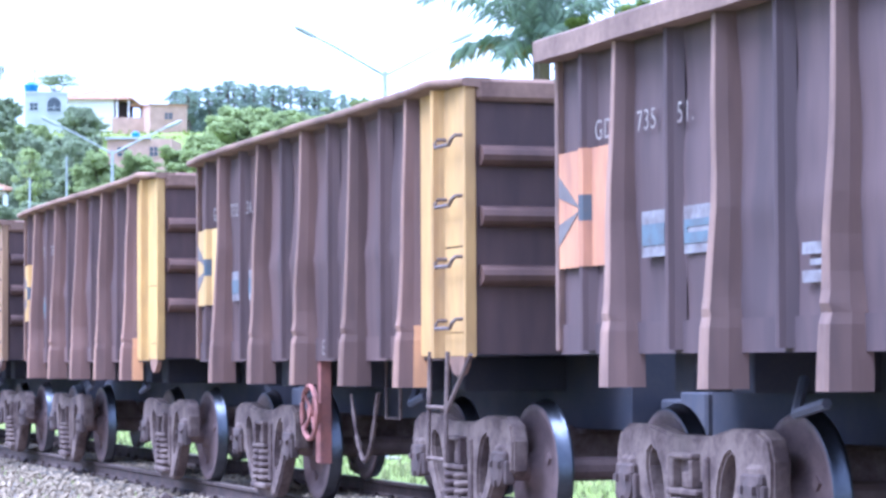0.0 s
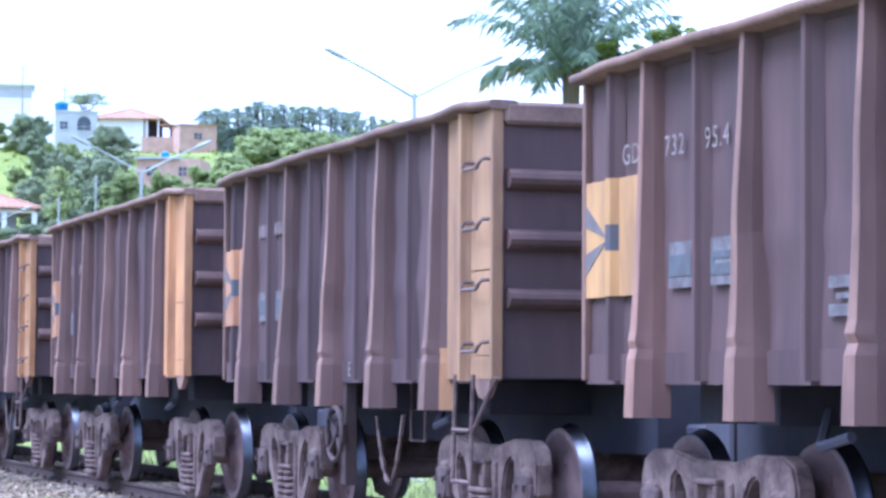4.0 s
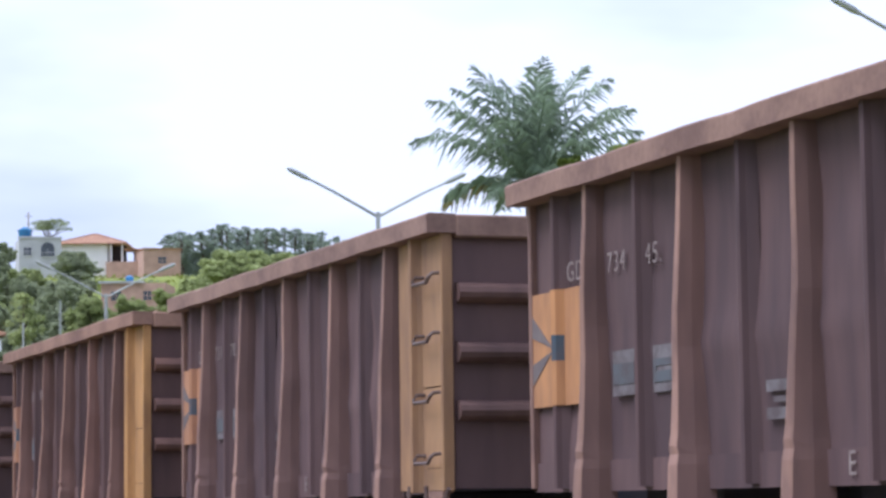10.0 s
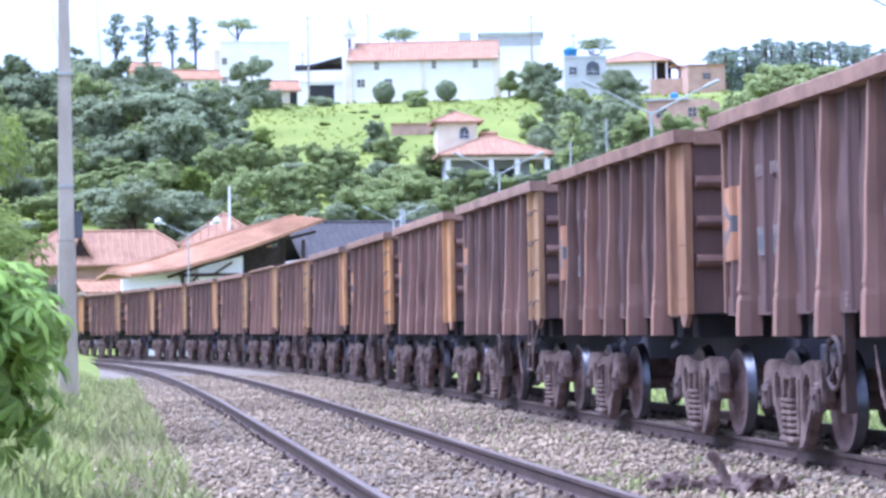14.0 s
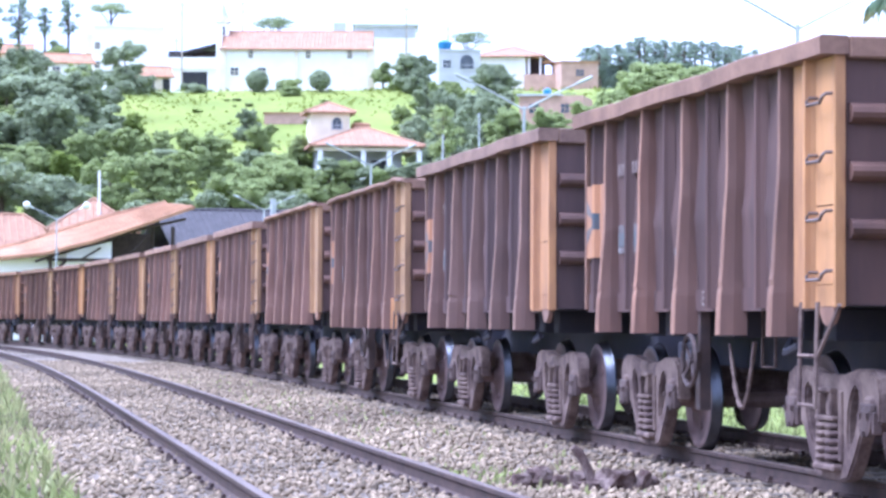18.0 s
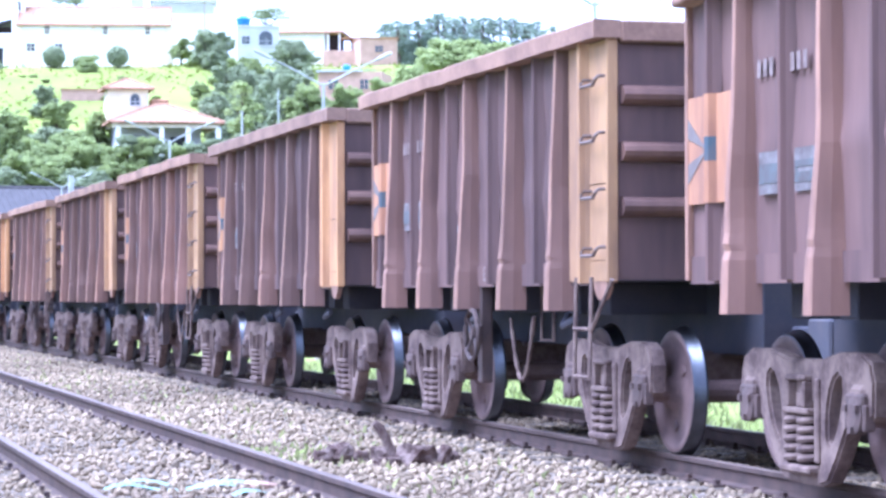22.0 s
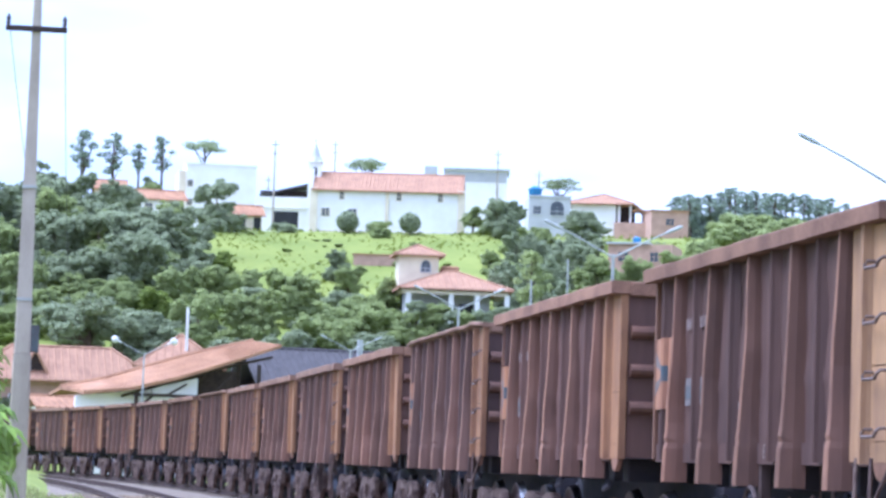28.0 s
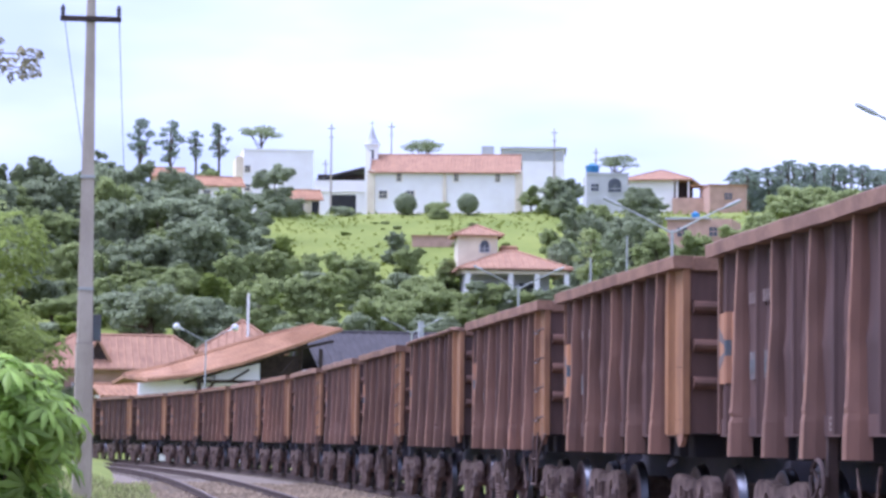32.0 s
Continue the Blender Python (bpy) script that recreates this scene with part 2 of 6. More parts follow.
def box(bm, x0, y0, z0, x1, y1, z1, bevel=0.0):
    v = [bm.verts.new((x, y, z)) for x in (x0, x1) for y in (y0, y1) for z in (z0, z1)]
    fs = [bm.faces.new([v[i] for i in f]) for f in ((0, 1, 3, 2), (4, 6, 7, 5), (0, 4, 5, 1), (2, 3, 7, 6), (0, 2, 6, 4), (1, 5, 7, 3))]
    if bevel:
        es = list({e for f in fs for e in f.edges})
        bmesh.ops.bevel(bm, geom=es, offset=bevel, segments=1, affect="EDGES")
    return bm


def boxes(*args, bevel=0.0):
    bm = bmesh.new()
    for a in args:
        box(bm, *a, bevel=bevel)
    return bm


def prism(bm, outline, axis, lo, hi):
    """An outline of 2D points pulled along an axis (0 x, 1 y, 2 z) from lo to hi."""
    def at(p, h):
        c = list(p)
        c.insert(axis, h)
        return bm.verts.new(c)
    a, b = [at(p, lo) for p in outline], [at(p, hi) for p in outline]
    n = len(outline)
    bm.faces.new(a)
    bm.faces.new(b[::-1])
    for i in range(n):
        bm.faces.new((a[i], b[i], b[(i + 1) % n], a[(i + 1) % n]))
    bmesh.ops.recalc_face_normals(bm, faces=bm.faces)
    return bm


def tube(bm, points, radius, seg=6):
    """A round bar along points; radius: one number or one for each point."""
    pts = [Vector(p) for p in points]
    rad = radius if isinstance(radius, (list, tuple)) else [radius] * len(pts)
    rings = []
    for i, p in enumerate(pts):
        d = (pts[min(i + 1, len(pts) - 1)] - pts[max(i - 1, 0)]).normalized()
        side = d.cross(Vector((0, 0, 1)) if abs(d.z) < 0.9 else Vector((1, 0, 0))).normalized()
        up = side.cross(d)
        rings.append([bm.verts.new(p + (side * math.cos(a) + up * math.sin(a)) * rad[i]) for a in [2 * math.pi * k / seg for k in range(seg)]])
    for a, b in zip(rings, rings[1:]):
        for k in range(seg):
            bm.faces.new((a[k], a[(k + 1) % seg], b[(k + 1) % seg], b[k]))
    bm.faces.new(rings[0][::-1])
    bm.faces.new(rings[-1])
    return bm


def lathe(bm, profile, seg=24, axis=0):
    """A turned form about the x axis (0) or z axis (2): profile of (along, radius)."""
    rings = []
    for h, r in profile:
        ring = []
        for k in range(seg):
            a = 2 * math.pi * k / seg
            c, s = r * math.cos(a), r * math.sin(a)
            ring.append(bm.verts.new((h, c, s) if axis == 0 else (c, s, h)))
        rings.append(ring)
    for a, b in zip(rings, rings[1:]):
        for k in range(seg):
            bm.faces.new((a[k], b[k], b[(k + 1) % seg], a[(k + 1) % seg]))
    bm.faces.new(rings[0])
    bm.faces.new(rings[-1][::-1])
    bmesh.ops.recalc_face_normals(bm, faces=bm.faces)
    return bm


def sheet(name, verts, faces, material):
    me = bpy.data.meshes.new(name)
    me.from_pydata([tuple(v) for v in verts], [], faces)
    me.materials.append(material)
    return me


# ---- the plan of the tracks ----
# bend of the main line to the left: knots along the line and its curvature there
BEND_AT = (30, 50, 65, 80, 95, 110, 125, 140, 160, 200)
BEND = (0.0, 0.00064, 0.0007, 0.00172, 0.00255, 0.00307, 0.00395, 0.00498, 0.00602, 0.0062)
MAIN_X = 7.35
_S = np.arange(0, 330, 0.5)
_K = np.interp(_S, BEND_AT, BEND)
_H = np.concatenate([[0], np.cumsum((_K[1:] + _K[:-1]) / 2 * 0.5)])
_M = (_H[1:] + _H[:-1]) / 2
_X = MAIN_X + np.concatenate([[0], np.cumsum(-np.sin(_M) * 0.5)])
_Y = np.concatenate([[0], np.cumsum(np.cos(_M) * 0.5)])


def main_line(s):
    """Place and heading (left of +y) of the main line at s metres along it."""
    if s < 0:
        return MAIN_X, s, 0.0
    if s > 329:
        h = _H[-1]
        return _X[-1] - math.sin(h) * (s - 329.5), _Y[-1] + math.cos(h) * (s - 329.5), h
    return float(np.interp(s, _S, _X)), float(np.interp(s, _S, _Y)), float(np.interp(s, _S, _H))


SIDING_X = 2.76


def siding(s):
    """The siding keeps 4.6 m from the main line."""
    x, y, h = main_line(s)
    off = MAIN_X - SIDING_X
    return x - off * math.cos(h), y - off * math.sin(h), h


def swept(line, s_list, outline):
    """Verts and faces of an outline (offset to the right, height) carried along a line."""
    verts, faces, n = [], [], len(outline)
    for s in s_list:
        x, y, h = line(s)
        for o, z in outline:
            verts.append((x + o * math.cos(h), y + o * math.sin(h), z))
    for i in range(len(s_list) - 1):
        for k in range(n):
            a, b = i * n + k, i * n + (k + 1) % n
            faces.append((a, b, b + n, a + n))
    faces.append(tuple(range(n))[::-1])
    faces.append(tuple(range((len(s_list) - 1) * n, len(s_list) * n)))
    return verts, faces


GAUGE = 0.835
STEPS = [-330, -200, -100, -50, -20] + list(np.arange(0, 200, 4.0)) + [210, 230, 250]
RAIL_FOOT = [(-0.065, -0.155), (0.065, -0.155), (0.065, -0.14), (0.012, -0.125), (0.012, -0.045), (0.034, -0.035), (0.034, -0.004), (-0.034, -0.004), (-0.034, -0.035), (-0.012, -0.045), (-0.012, -0.125), (-0.065, -0.14)]


def build_track(line, name, label, steps, near):
    track = tagged(new(name), label, "railway track", kind="structure")
    for side in (-1, 1):
        out = [(o + side * GAUGE, z) for o, z in RAIL_FOOT]
        r = part("rail", sheet("rail", *swept(line, steps, out), RAIL), None, track)
        head = [(-0.033 + side * GAUGE, -0.004), (0.033 + side * GAUGE, -0.004), (0.029 + side * GAUGE, 0.0), (-0.029 + side * GAUGE, 0.0)]
        part("rail_head", sheet("rail_head", *swept(line, steps, head), RAIL_TOP), None, r)
    # sleepers, each its own piece near the eye
    bm = boxes((-1.35, -0.115, -0.32, 1.35, 0.115, -0.16), bevel=0.012)
    me = bpy.data.meshes.new("sleeper")
    bm.to_mesh(me)
    bm.free()
    me.materials.append(SLEEPER)
    plate = bpy.data.meshes.new("tie_plate")
    bm = boxes((-0.13, -0.09, -0.16, 0.13, 0.09, -0.142), (-0.1, -0.03, -0.142, -0.066, 0.03, -0.11), (0.066, -0.03, -0.142, 0.1, 0.03, -0.11))
    bm.to_mesh(plate)
    bm.free()
    plate.materials.append(RAIL)
    rnd = random.Random(4)
    for s in np.arange(near[0], near[1], 0.6):
        x, y, h = line(s)
        o = part("sleeper", me, None, track)
        o.matrix_basis = pose(x + rnd.uniform(-0.03, 0.03), y, rnd.uniform(-0.012, 0.004), 0, 0, math.degrees(h) + rnd.uniform(-1, 1))
        if near[2]:
            for side in (-1, 1):
                p = part("tie_plate", plate, None, o)
                p.matrix_basis = pose(side * GAUGE, 0, 0.0)
    return track


main_track = build_track(main_line, "main_track", "rusty main railway track on grey ballast", STEPS, (6, 110, True))
build_track(siding, "siding_track", "rusty siding rails on old timber sleepers in ballast", [s for s in STEPS if -200 <= s <= 180], (8, 110, True))


# ---- ground ----
def smooth(a, b, v):
    t = min(1.0, max(0.0, (v - a) / (b - a)))
    return t * t * (3 - 2 * t)


def hill(x, y):
    d = math.hypot(x, y)
    az = math.degrees(math.atan2(x, y))
    side = smooth(-75, -25, az) * (1 - smooth(45, 90, az))
    z = float(np.interp(d, (0, 165, 185, 220, 260, 290, 320, 420, 560, 900, 3000), (0, 0, 2.5, 10.5, 19.5, 26.5, 27.6, 33, 37, 40, 60)))
    z += 0.9 * side * smooth(170, 260, d) * noise.noise((x * 0.014, y * 0.014, 0.3))
    return z * side


def ground_z(x, y):
    z = -0.42 + hill(x, y)
    if y < 150:
        z += 0.5 * smooth(0.6, -1.2, x) * smooth(5, 12, y) if x < 0.6 and y > 5 else 0
    if -3 < x < 14 and y < 150:
        z += 0.06 * noise.noise((x * 0.7, y * 0.7, 0))
    return z


def spaced(parts):
    out = []
    for a, b, step in parts:
        out += list(np.arange(a, b, step))
    return out


gx = spaced([(-3000, -600, 300), (-600, -120, 40), (-120, -30, 8), (-30, -4, 2), (-4, 16, 0.8), (16, 60, 3), (60, 160, 6), (160, 600, 30), (600, 3001, 300)])
gy = spaced([(-1500, -300, 200), (-300, 0, 50), (0, 12, 2), (12, 60, 1.2), (60, 150, 4), (150, 460, 6), (460, 800, 30), (800, 3001, 300)])
gv = [(x, y, ground_z(x, y)) for y in gy for x in gx]
nx = len(gx)
gf = [(j * nx + i, j * nx + i + 1, (j + 1) * nx + i + 1, (j + 1) * nx + i) for j in range(len(gy) - 1) for i in range(nx - 1)]
ground_me = sheet("ground", gv, gf, GRASS)
for p in ground_me.polygons:
    p.use_smooth = True
ground = tagged(part("ground", ground_me, None), "green grassy ground rising to a hill", "ground", kind="structure")

bed = [(-1.0, -0.5), (-0.2, -0.24), (1.2, -0.19), (2.0, -0.167), (3.5, -0.167), (4.6, -0.22), (5.6, -0.19), (9.3, -0.19), (10.3, -0.5)]
bed_v, bed_f = [], []
bed_s = [-320, -100, -20] + list(np.arange(0, 180, 3.0))
for s in bed_s:
    for o, z in bed:
        x, y, h = main_line(s)
        k = o - MAIN_X
        bed_v.append((x + k * math.cos(h), y + k * math.sin(h), z))
nb = len(bed)
for i in range(len(bed_s) - 1):
    for k in range(nb - 1):
        bed_f.append((i * nb + k, i * nb + k + 1, (i + 1) * nb + k + 1, (i + 1) * nb + k))
ballast = tagged(part("ballast_bed", sheet("ballast_bed", bed_v, bed_f, BALLAST), None), "grey crushed stone ballast under the tracks", "ballast", kind="structure")


def scatter_stones(count, x0, x1, y0, y1, size, seed):
    """Loose crushed stones: squashed octahedra with random corners."""
    r = np.random.RandomState(seed)
    c = np.column_stack([r.uniform(x0, x1, count), y0 + (y1 - y0) * r.rand(count) ** 1.35, np.zeros(count)])
    off = c[:, 0]
    c[:, 2] = np.interp(off, [b[0] for b in bed], [b[1] for b in bed]) + r.uniform(-0.01, 0.03, count)
    # sleepers of the siding lie bare but for a few stones
    bare = (np.abs(c[:, 0] - SIDING_X) < 1.36) & (np.abs((c[:, 1] - 8.0 + 0.3) % 0.6 - 0.3) < 0.13) & (r.rand(count) < 0.45)
    c = c[~bare]
    count = len(c)
    base = np.array([(1, 0, 0), (0, 1, 0), (-1, 0, 0), (0, -1, 0), (0, 0, 0.8), (0, 0, -0.8)], float)
    s = size * (0.5 + 1.25 * r.rand(count) ** 3)[:, None, None]
    v = base[None] * s * r.uniform(0.6, 1.35, (count, 6, 3)) + r.normal(0, 0.18, (count, 6, 3)) * s
    a = r.uniform(0, 6.28, count)
    ca, sa = np.cos(a)[:, None], np.sin(a)[:, None]
    vx, vy = v[:, :, 0] * ca - v[:, :, 1] * sa, v[:, :, 0] * sa + v[:, :, 1] * ca
    v[:, :, 0], v[:, :, 1] = vx, vy
    v += c[:, None]
    f = np.array([(0, 1, 4), (1, 2, 4), (2, 3, 4), (3, 0, 4), (1, 0, 5), (2, 1, 5), (3, 2, 5), (0, 3, 5)])
    faces = (f[None] + 6 * np.arange(count)[:, None, None]).reshape(-1, 3)
    me = bpy.data.meshes.new("ballast_stones")
    me.vertices.add(count * 6)
    me.vertices.foreach_set("co", v.reshape(-1))
    me.loops.add(len(faces) * 3)
    me.loops.foreach_set("vertex_index", faces.reshape(-1).astype(np.int32))
    me.polygons.add(len(faces))
    me.polygons.foreach_set("loop_start", (np.arange(len(faces)) * 3).astype(np.int32))
    me.update(calc_edges=True)
    me.materials.append(STONES)
    return me


tagged(part("ballast_stones", scatter_stones(135000, -0.3, 9.0, 12.5, 80, 0.026, 3), None), "loose grey and tan crushed stones between the rails", "ballast", kind="stuff")

# ---- ore wagons ----
PITCH = 9.3
POSTS = (2.72, 1.36, 0.0, -1.36, -2.72)
RIBS = (3.30, 2.04, 0.68, -0.68, -2.04, -3.30)
NEAR = -1.40          # plane of the side sheet, on the side of the eye
FACE = -1.53          # plane of the post faces
HALF = 3.8            # half the length of the body


def kept(name, bm, material):
    me = bpy.data.meshes.new(name)
    bm.to_mesh(me)
    bm.free()
    me.materials.append(material)
    return me


def post_mesh(seed, gold=False):
    """A pressed post: a rounded front edge, worn and coloured lighter as if lit, flanks that spread towards the foot, a
    knee above the flat skirt; each one a little bent.
    """
    r = random.Random(seed)
    bm = bmesh.new()
    prev = None
    sway, knock, at = r.uniform(-0.022, 0.022), r.uniform(-0.022, 0.022), r.uniform(1.6, 2.5)
    knee = r.uniform(0.6, 1.5)
    stations = ((3.03, 0.024, 0.066, 0.106), (2.8, 0.026, 0.07, 0.112), (2.6, 0.028, 0.074, 0.118), (2.4, 0.03, 0.078, 0.124), (2.2, 0.032, 0.083, 0.131), (2.0, 0.035, 0.09, 0.138),
                (1.8, 0.038, 0.098, 0.147), (1.62, 0.042, 0.108, 0.157), (1.53, 0.045, 0.114, 0.163), (1.47, 0.048, 0.12, 0.167 + 0.007 * knee), (1.425, 0.053, 0.128, 0.176 - 0.012 * knee), (1.37, 0.056, 0.134, 0.178), (1.2, 0.061, 0.14, 0.186), (1.05, 0.064, 0.143, 0.19))
    for z, half, base, depth in stations:
        dy = 0 if z > 3 else sway * math.sin((3.03 - z) * 1.7) + knock * math.exp(-((z - at) / 0.2) ** 2)
        dp = depth + (0.7 * knock * math.exp(-((z - at - 0.2) / 0.25) ** 2) if z < 3 else 0)
        mid = half * 1.1 + (base - half) * 0.55
        if gold:
            base = 0.075 + 0.1 * min(1.0, (3.03 - z) / 1.6)
        ring = [bm.verts.new((x, y + dy, z)) for x, y in (
            (NEAR + 0.02, base * 0.6), (NEAR - dp * 0.8, half * 1.2), (NEAR - dp * 0.97, half), (NEAR - dp, half * 0.5), (NEAR - dp, -half * 0.6),
            (NEAR - dp * 0.95, -half), (NEAR - dp * 0.45, -mid), (NEAR + 0.02, -base))]
        n = len(ring)
        if prev:
            for k in range(n):
                f = bm.faces.new((prev[k], ring[k], ring[(k + 1) % n], prev[(k + 1) % n]))
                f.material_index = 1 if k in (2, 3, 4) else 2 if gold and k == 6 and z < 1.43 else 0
                f.smooth = False
        else:
            bm.faces.new(ring)
        prev = ring
    bm.faces.new(prev[::-1])
    bmesh.ops.recalc_face_normals(bm, faces=bm.faces)
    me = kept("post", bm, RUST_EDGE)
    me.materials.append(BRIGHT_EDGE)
    if gold:
        me.materials.append(YELLOW)
    return me


def dented_sheet(seed):
    """The side sheet, bulged outwards and dented between its posts."""
    ys, zs = np.linspace(-HALF, HALF, 61), np.linspace(1.25, 3.06, 22)
    verts, faces = [], []
    for back in (0, 1):
        for y in ys:
            for z in zs:
                edge = min(1.0, (HALF - abs(y)) / 0.3, (3.06 - z) / 0.3, (z - 1.25) / 0.2)
                d = (0.032 * noise.noise((y * 1.1 + seed * 7, z * 1.3, seed)) + 0.014 * noise.noise((y * 2.6, z * 2.4, seed * 3.7)) - 0.012 * math.exp(-((z - 1.98 - 0.05 * math.sin(seed * 2.1)) / 0.07) ** 2)) * edge
                verts.append((NEAR + d + (0.03 if back else 0.0), y, z))
    n, m = len(zs), len(ys) * len(zs)
    for i in range(len(ys) - 1):
        for j in range(n - 1):
            a = i * n + j
            faces.append((a, a + 1, a + n + 1, a + n))
            faces.append((m + a, m + a + n, m + a + n + 1, m + a + 1))
    for i in range(len(ys) - 1):
        faces.append((i * n, (i + 1) * n, m + (i + 1) * n, m + i * n))
        faces.append((i * n + n - 1, m + i * n + n - 1, m + (i + 1) * n + n - 1, (i + 1) * n + n - 1))
    for j in range(n - 1):
        faces.append((j, m + j, m + j + 1, j + 1))
        e = (len(ys) - 1) * n + j
        faces.append((e, e + 1, m + e + 1, m + e))
    me = sheet("side_sheet", verts, faces, RUST)
    for q in me.polygons:
        q.use_smooth = True
    return me


def bent_chord(seed):
    """The top rim: a box bar, knocked out of line by loading."""
    verts, faces = [], []
    ys = np.linspace(-HALF - 0.06, HALF + 0.06, 27)
    ring = ((FACE - 0.03, 3.03), (FACE - 0.034, 3.152), (FACE - 0.015, 3.166), (NEAR + 0.04, 3.162), (NEAR + 0.05, 3.15), (NEAR + 0.05, 3.03))
    for y in ys:
        dz = 0.016 * noise.noise((y * 0.7, seed * 5.1, 0)) + 0.008 * noise.noise((y * 2.3, seed * 3.3, 2))
        dx = 0.018 * noise.noise((y * 0.8, seed * 2.7, 5))
        verts += [(x + dx, y, z + dz) for x, z in ring]
    n = len(ring)
    for i in range(len(ys) - 1):
        for k in range(n):
            faces.append((i * n + k, (i + 1) * n + k, (i + 1) * n + (k + 1) % n, i * n + (k + 1) % n))
    faces.append(tuple(range(n)))
    faces.append(tuple(range((len(ys) - 1) * n, len(ys) * n))[::-1])
    return sheet("top_chord", verts, faces, CHORD)


def thin_chord(seed):
    """The slimmer rolled rim: it sags at the far end and turns in at both corners."""
    verts, faces = [], []
    ys = np.linspace(-HALF - 0.05, HALF + 0.05, 41)
    ring = ((FACE - 0.006, 3.035), (FACE - 0.026, 3.045), (FACE - 0.03, 3.075), (FACE - 0.02, 3.09), (FACE + 0.006, 3.097), (NEAR + 0.03, 3.094), (NEAR + 0.05, 3.08), (NEAR + 0.05, 2.99), (NEAR - 0.02, 2.99), (NEAR - 0.02, 3.03))
    for y in ys:
        far, near = smooth(HALF - 0.75, HALF + 0.05, y), smooth(-HALF + 0.45, -HALF - 0.05, y)
        dz = 0.014 * noise.noise((y * 0.9, seed * 5.1, 0)) + 0.006 * noise.noise((y * 2.9, seed * 3.3, 2)) - 0.024 * far - 0.012 * near + 0.02 * math.exp(-((y + HALF - 0.5) / 0.25) ** 2)
        dx = 0.02 * noise.noise((y * 0.8, seed * 2.7, 5)) + 0.04 * far ** 2 + 0.085 * near ** 2
        verts += [(x + dx, y, z + dz) for x, z in ring]
    n = len(ring)
    for i in range(len(ys) - 1):
        for k in range(n):
            faces.append((i * n + k, (i + 1) * n + k, (i + 1) * n + (k + 1) % n, i * n + (k + 1) % n))
    faces.append(tuple(range(n)))
    faces.append(tuple(range((len(ys) - 1) * n, len(ys) * n))[::-1])
    me = sheet("top_chord", verts, faces, CHORD)
    me.materials.append(RUST)
    for i, q in enumerate(me.polygons):
        q.use_smooth = len(q.vertices) == 4
        q.material_index = 1 if len(q.vertices) == 4 and i % n in (6, 7, 8) else 0
    return me


def rib_mesh():
    bm = bmesh.new()
    prism(bm, [(NEAR + 0.004, 0.06), (NEAR - 0.082, 0.022), (NEAR - 0.09, 0.0), (NEAR - 0.082, -0.022), (NEAR - 0.05, -0.036), (NEAR + 0.004, -0.075)], 2, 1.26, 3.03)
    return kept("rib", bm, RUST)


def end_rib_mesh():
    bm = bmesh.new()
    out = [(math.sin(a) * 0.10, math.cos(a) * 0.072) for a in np.linspace(0, math.pi, 7)]
    prism(bm, out, 0, -1.33, 1.33)
    return kept("end_rib", bm, RUST_EDGE)


def side_frame_mesh():
    """A cast truck side frame: saddle-shaped top, two oval windows beside the spring nest, a pedestal over each journal."""
    bm = bmesh.new()
    right = [(0.0, 0.775), (0.26, 0.775), (0.40, 0.80), (0.56, 0.825), (0.90, 0.825), (1.02, 0.775), (1.07, 0.66), (1.065, 0.46), (1.0, 0.42), (0.99, 0.55), (0.94, 0.60), (0.80, 0.60), (0.75, 0.55), (0.735, 0.40), (0.66, 0.36), (0.52, 0.18), (0.38, 0.03), (0.24, 0.0)]
    outer = right + [(-y, z) for y, z in right[:0:-1]]
    loops = [outer]
    for s in (-1, 1):
        loops.append([(s * (0.475 + 0.1 * math.cos(a) * (1.0 + 0.25 * math.sin(a)) + 0.07 * math.sin(a)), 0.475 + 0.215 * math.sin(a)) for a in np.linspace(0, 2 * math.pi, 13)[:-1]])
    loops.append([(-0.24, 0.12), (0.24, 0.12), (0.24, 0.44), (0.18, 0.5), (-0.18, 0.5), (-0.24, 0.44)])
    edges = []
    for lp in loops:
        vs = [bm.verts.new((-0.06, y, z)) for y, z in lp]
        edges += [bm.edges.new((vs[k], vs[(k + 1) % len(vs)])) for k in range(len(vs))]
    bmesh.ops.triangle_fill(bm, use_beauty=True, edges=edges)
    out = bmesh.ops.extrude_face_region(bm, geom=list(bm.faces))
    bmesh.ops.translate(bm, verts=[v for v in out["geom"] if isinstance(v, bmesh.types.BMVert)], vec=(0.12, 0, 0))
    bmesh.ops.recalc_face_normals(bm, faces=bm.faces)
    es = [e for e in bm.edges if len(e.link_faces) == 2 and e.calc_face_angle(0) > 0.9 and abs(e.verts[0].co.x - e.verts[1].co.x) < 0.01]
    bmesh.ops.bevel(bm, geom=es, offset=0.018, segments=2, affect="EDGES")
    for s in (-1, 1):
        box(bm, -0.085, s * 0.87 - 0.1, 0.55, 0.1, s * 0.87 + 0.1, 0.64, bevel=0.025)
        box(bm, -0.085, s * 0.255 - 0.028, 0.14, 0.08, s * 0.255 + 0.028, 0.66, bevel=0.012)
    box(bm, -0.13, -0.24, 0.07, 0.1, 0.24, 0.125, bevel=0.015)
    return kept("side_frame", bm, TRUCK)


def spring_mesh():
    bm = bmesh.new()
    for cy, r in ((-0.1, 0.098), (0.11, 0.098)):
        pts = [(math.cos(a) * r, cy + math.sin(a) * r, 0.135 + 0.29 * a / (2 * math.pi * 5)) for a in np.linspace(0, 2 * math.pi * 5, 61)]
        tube(bm, pts, 0.024, 6)
    return kept("spring", bm, TRUCK)


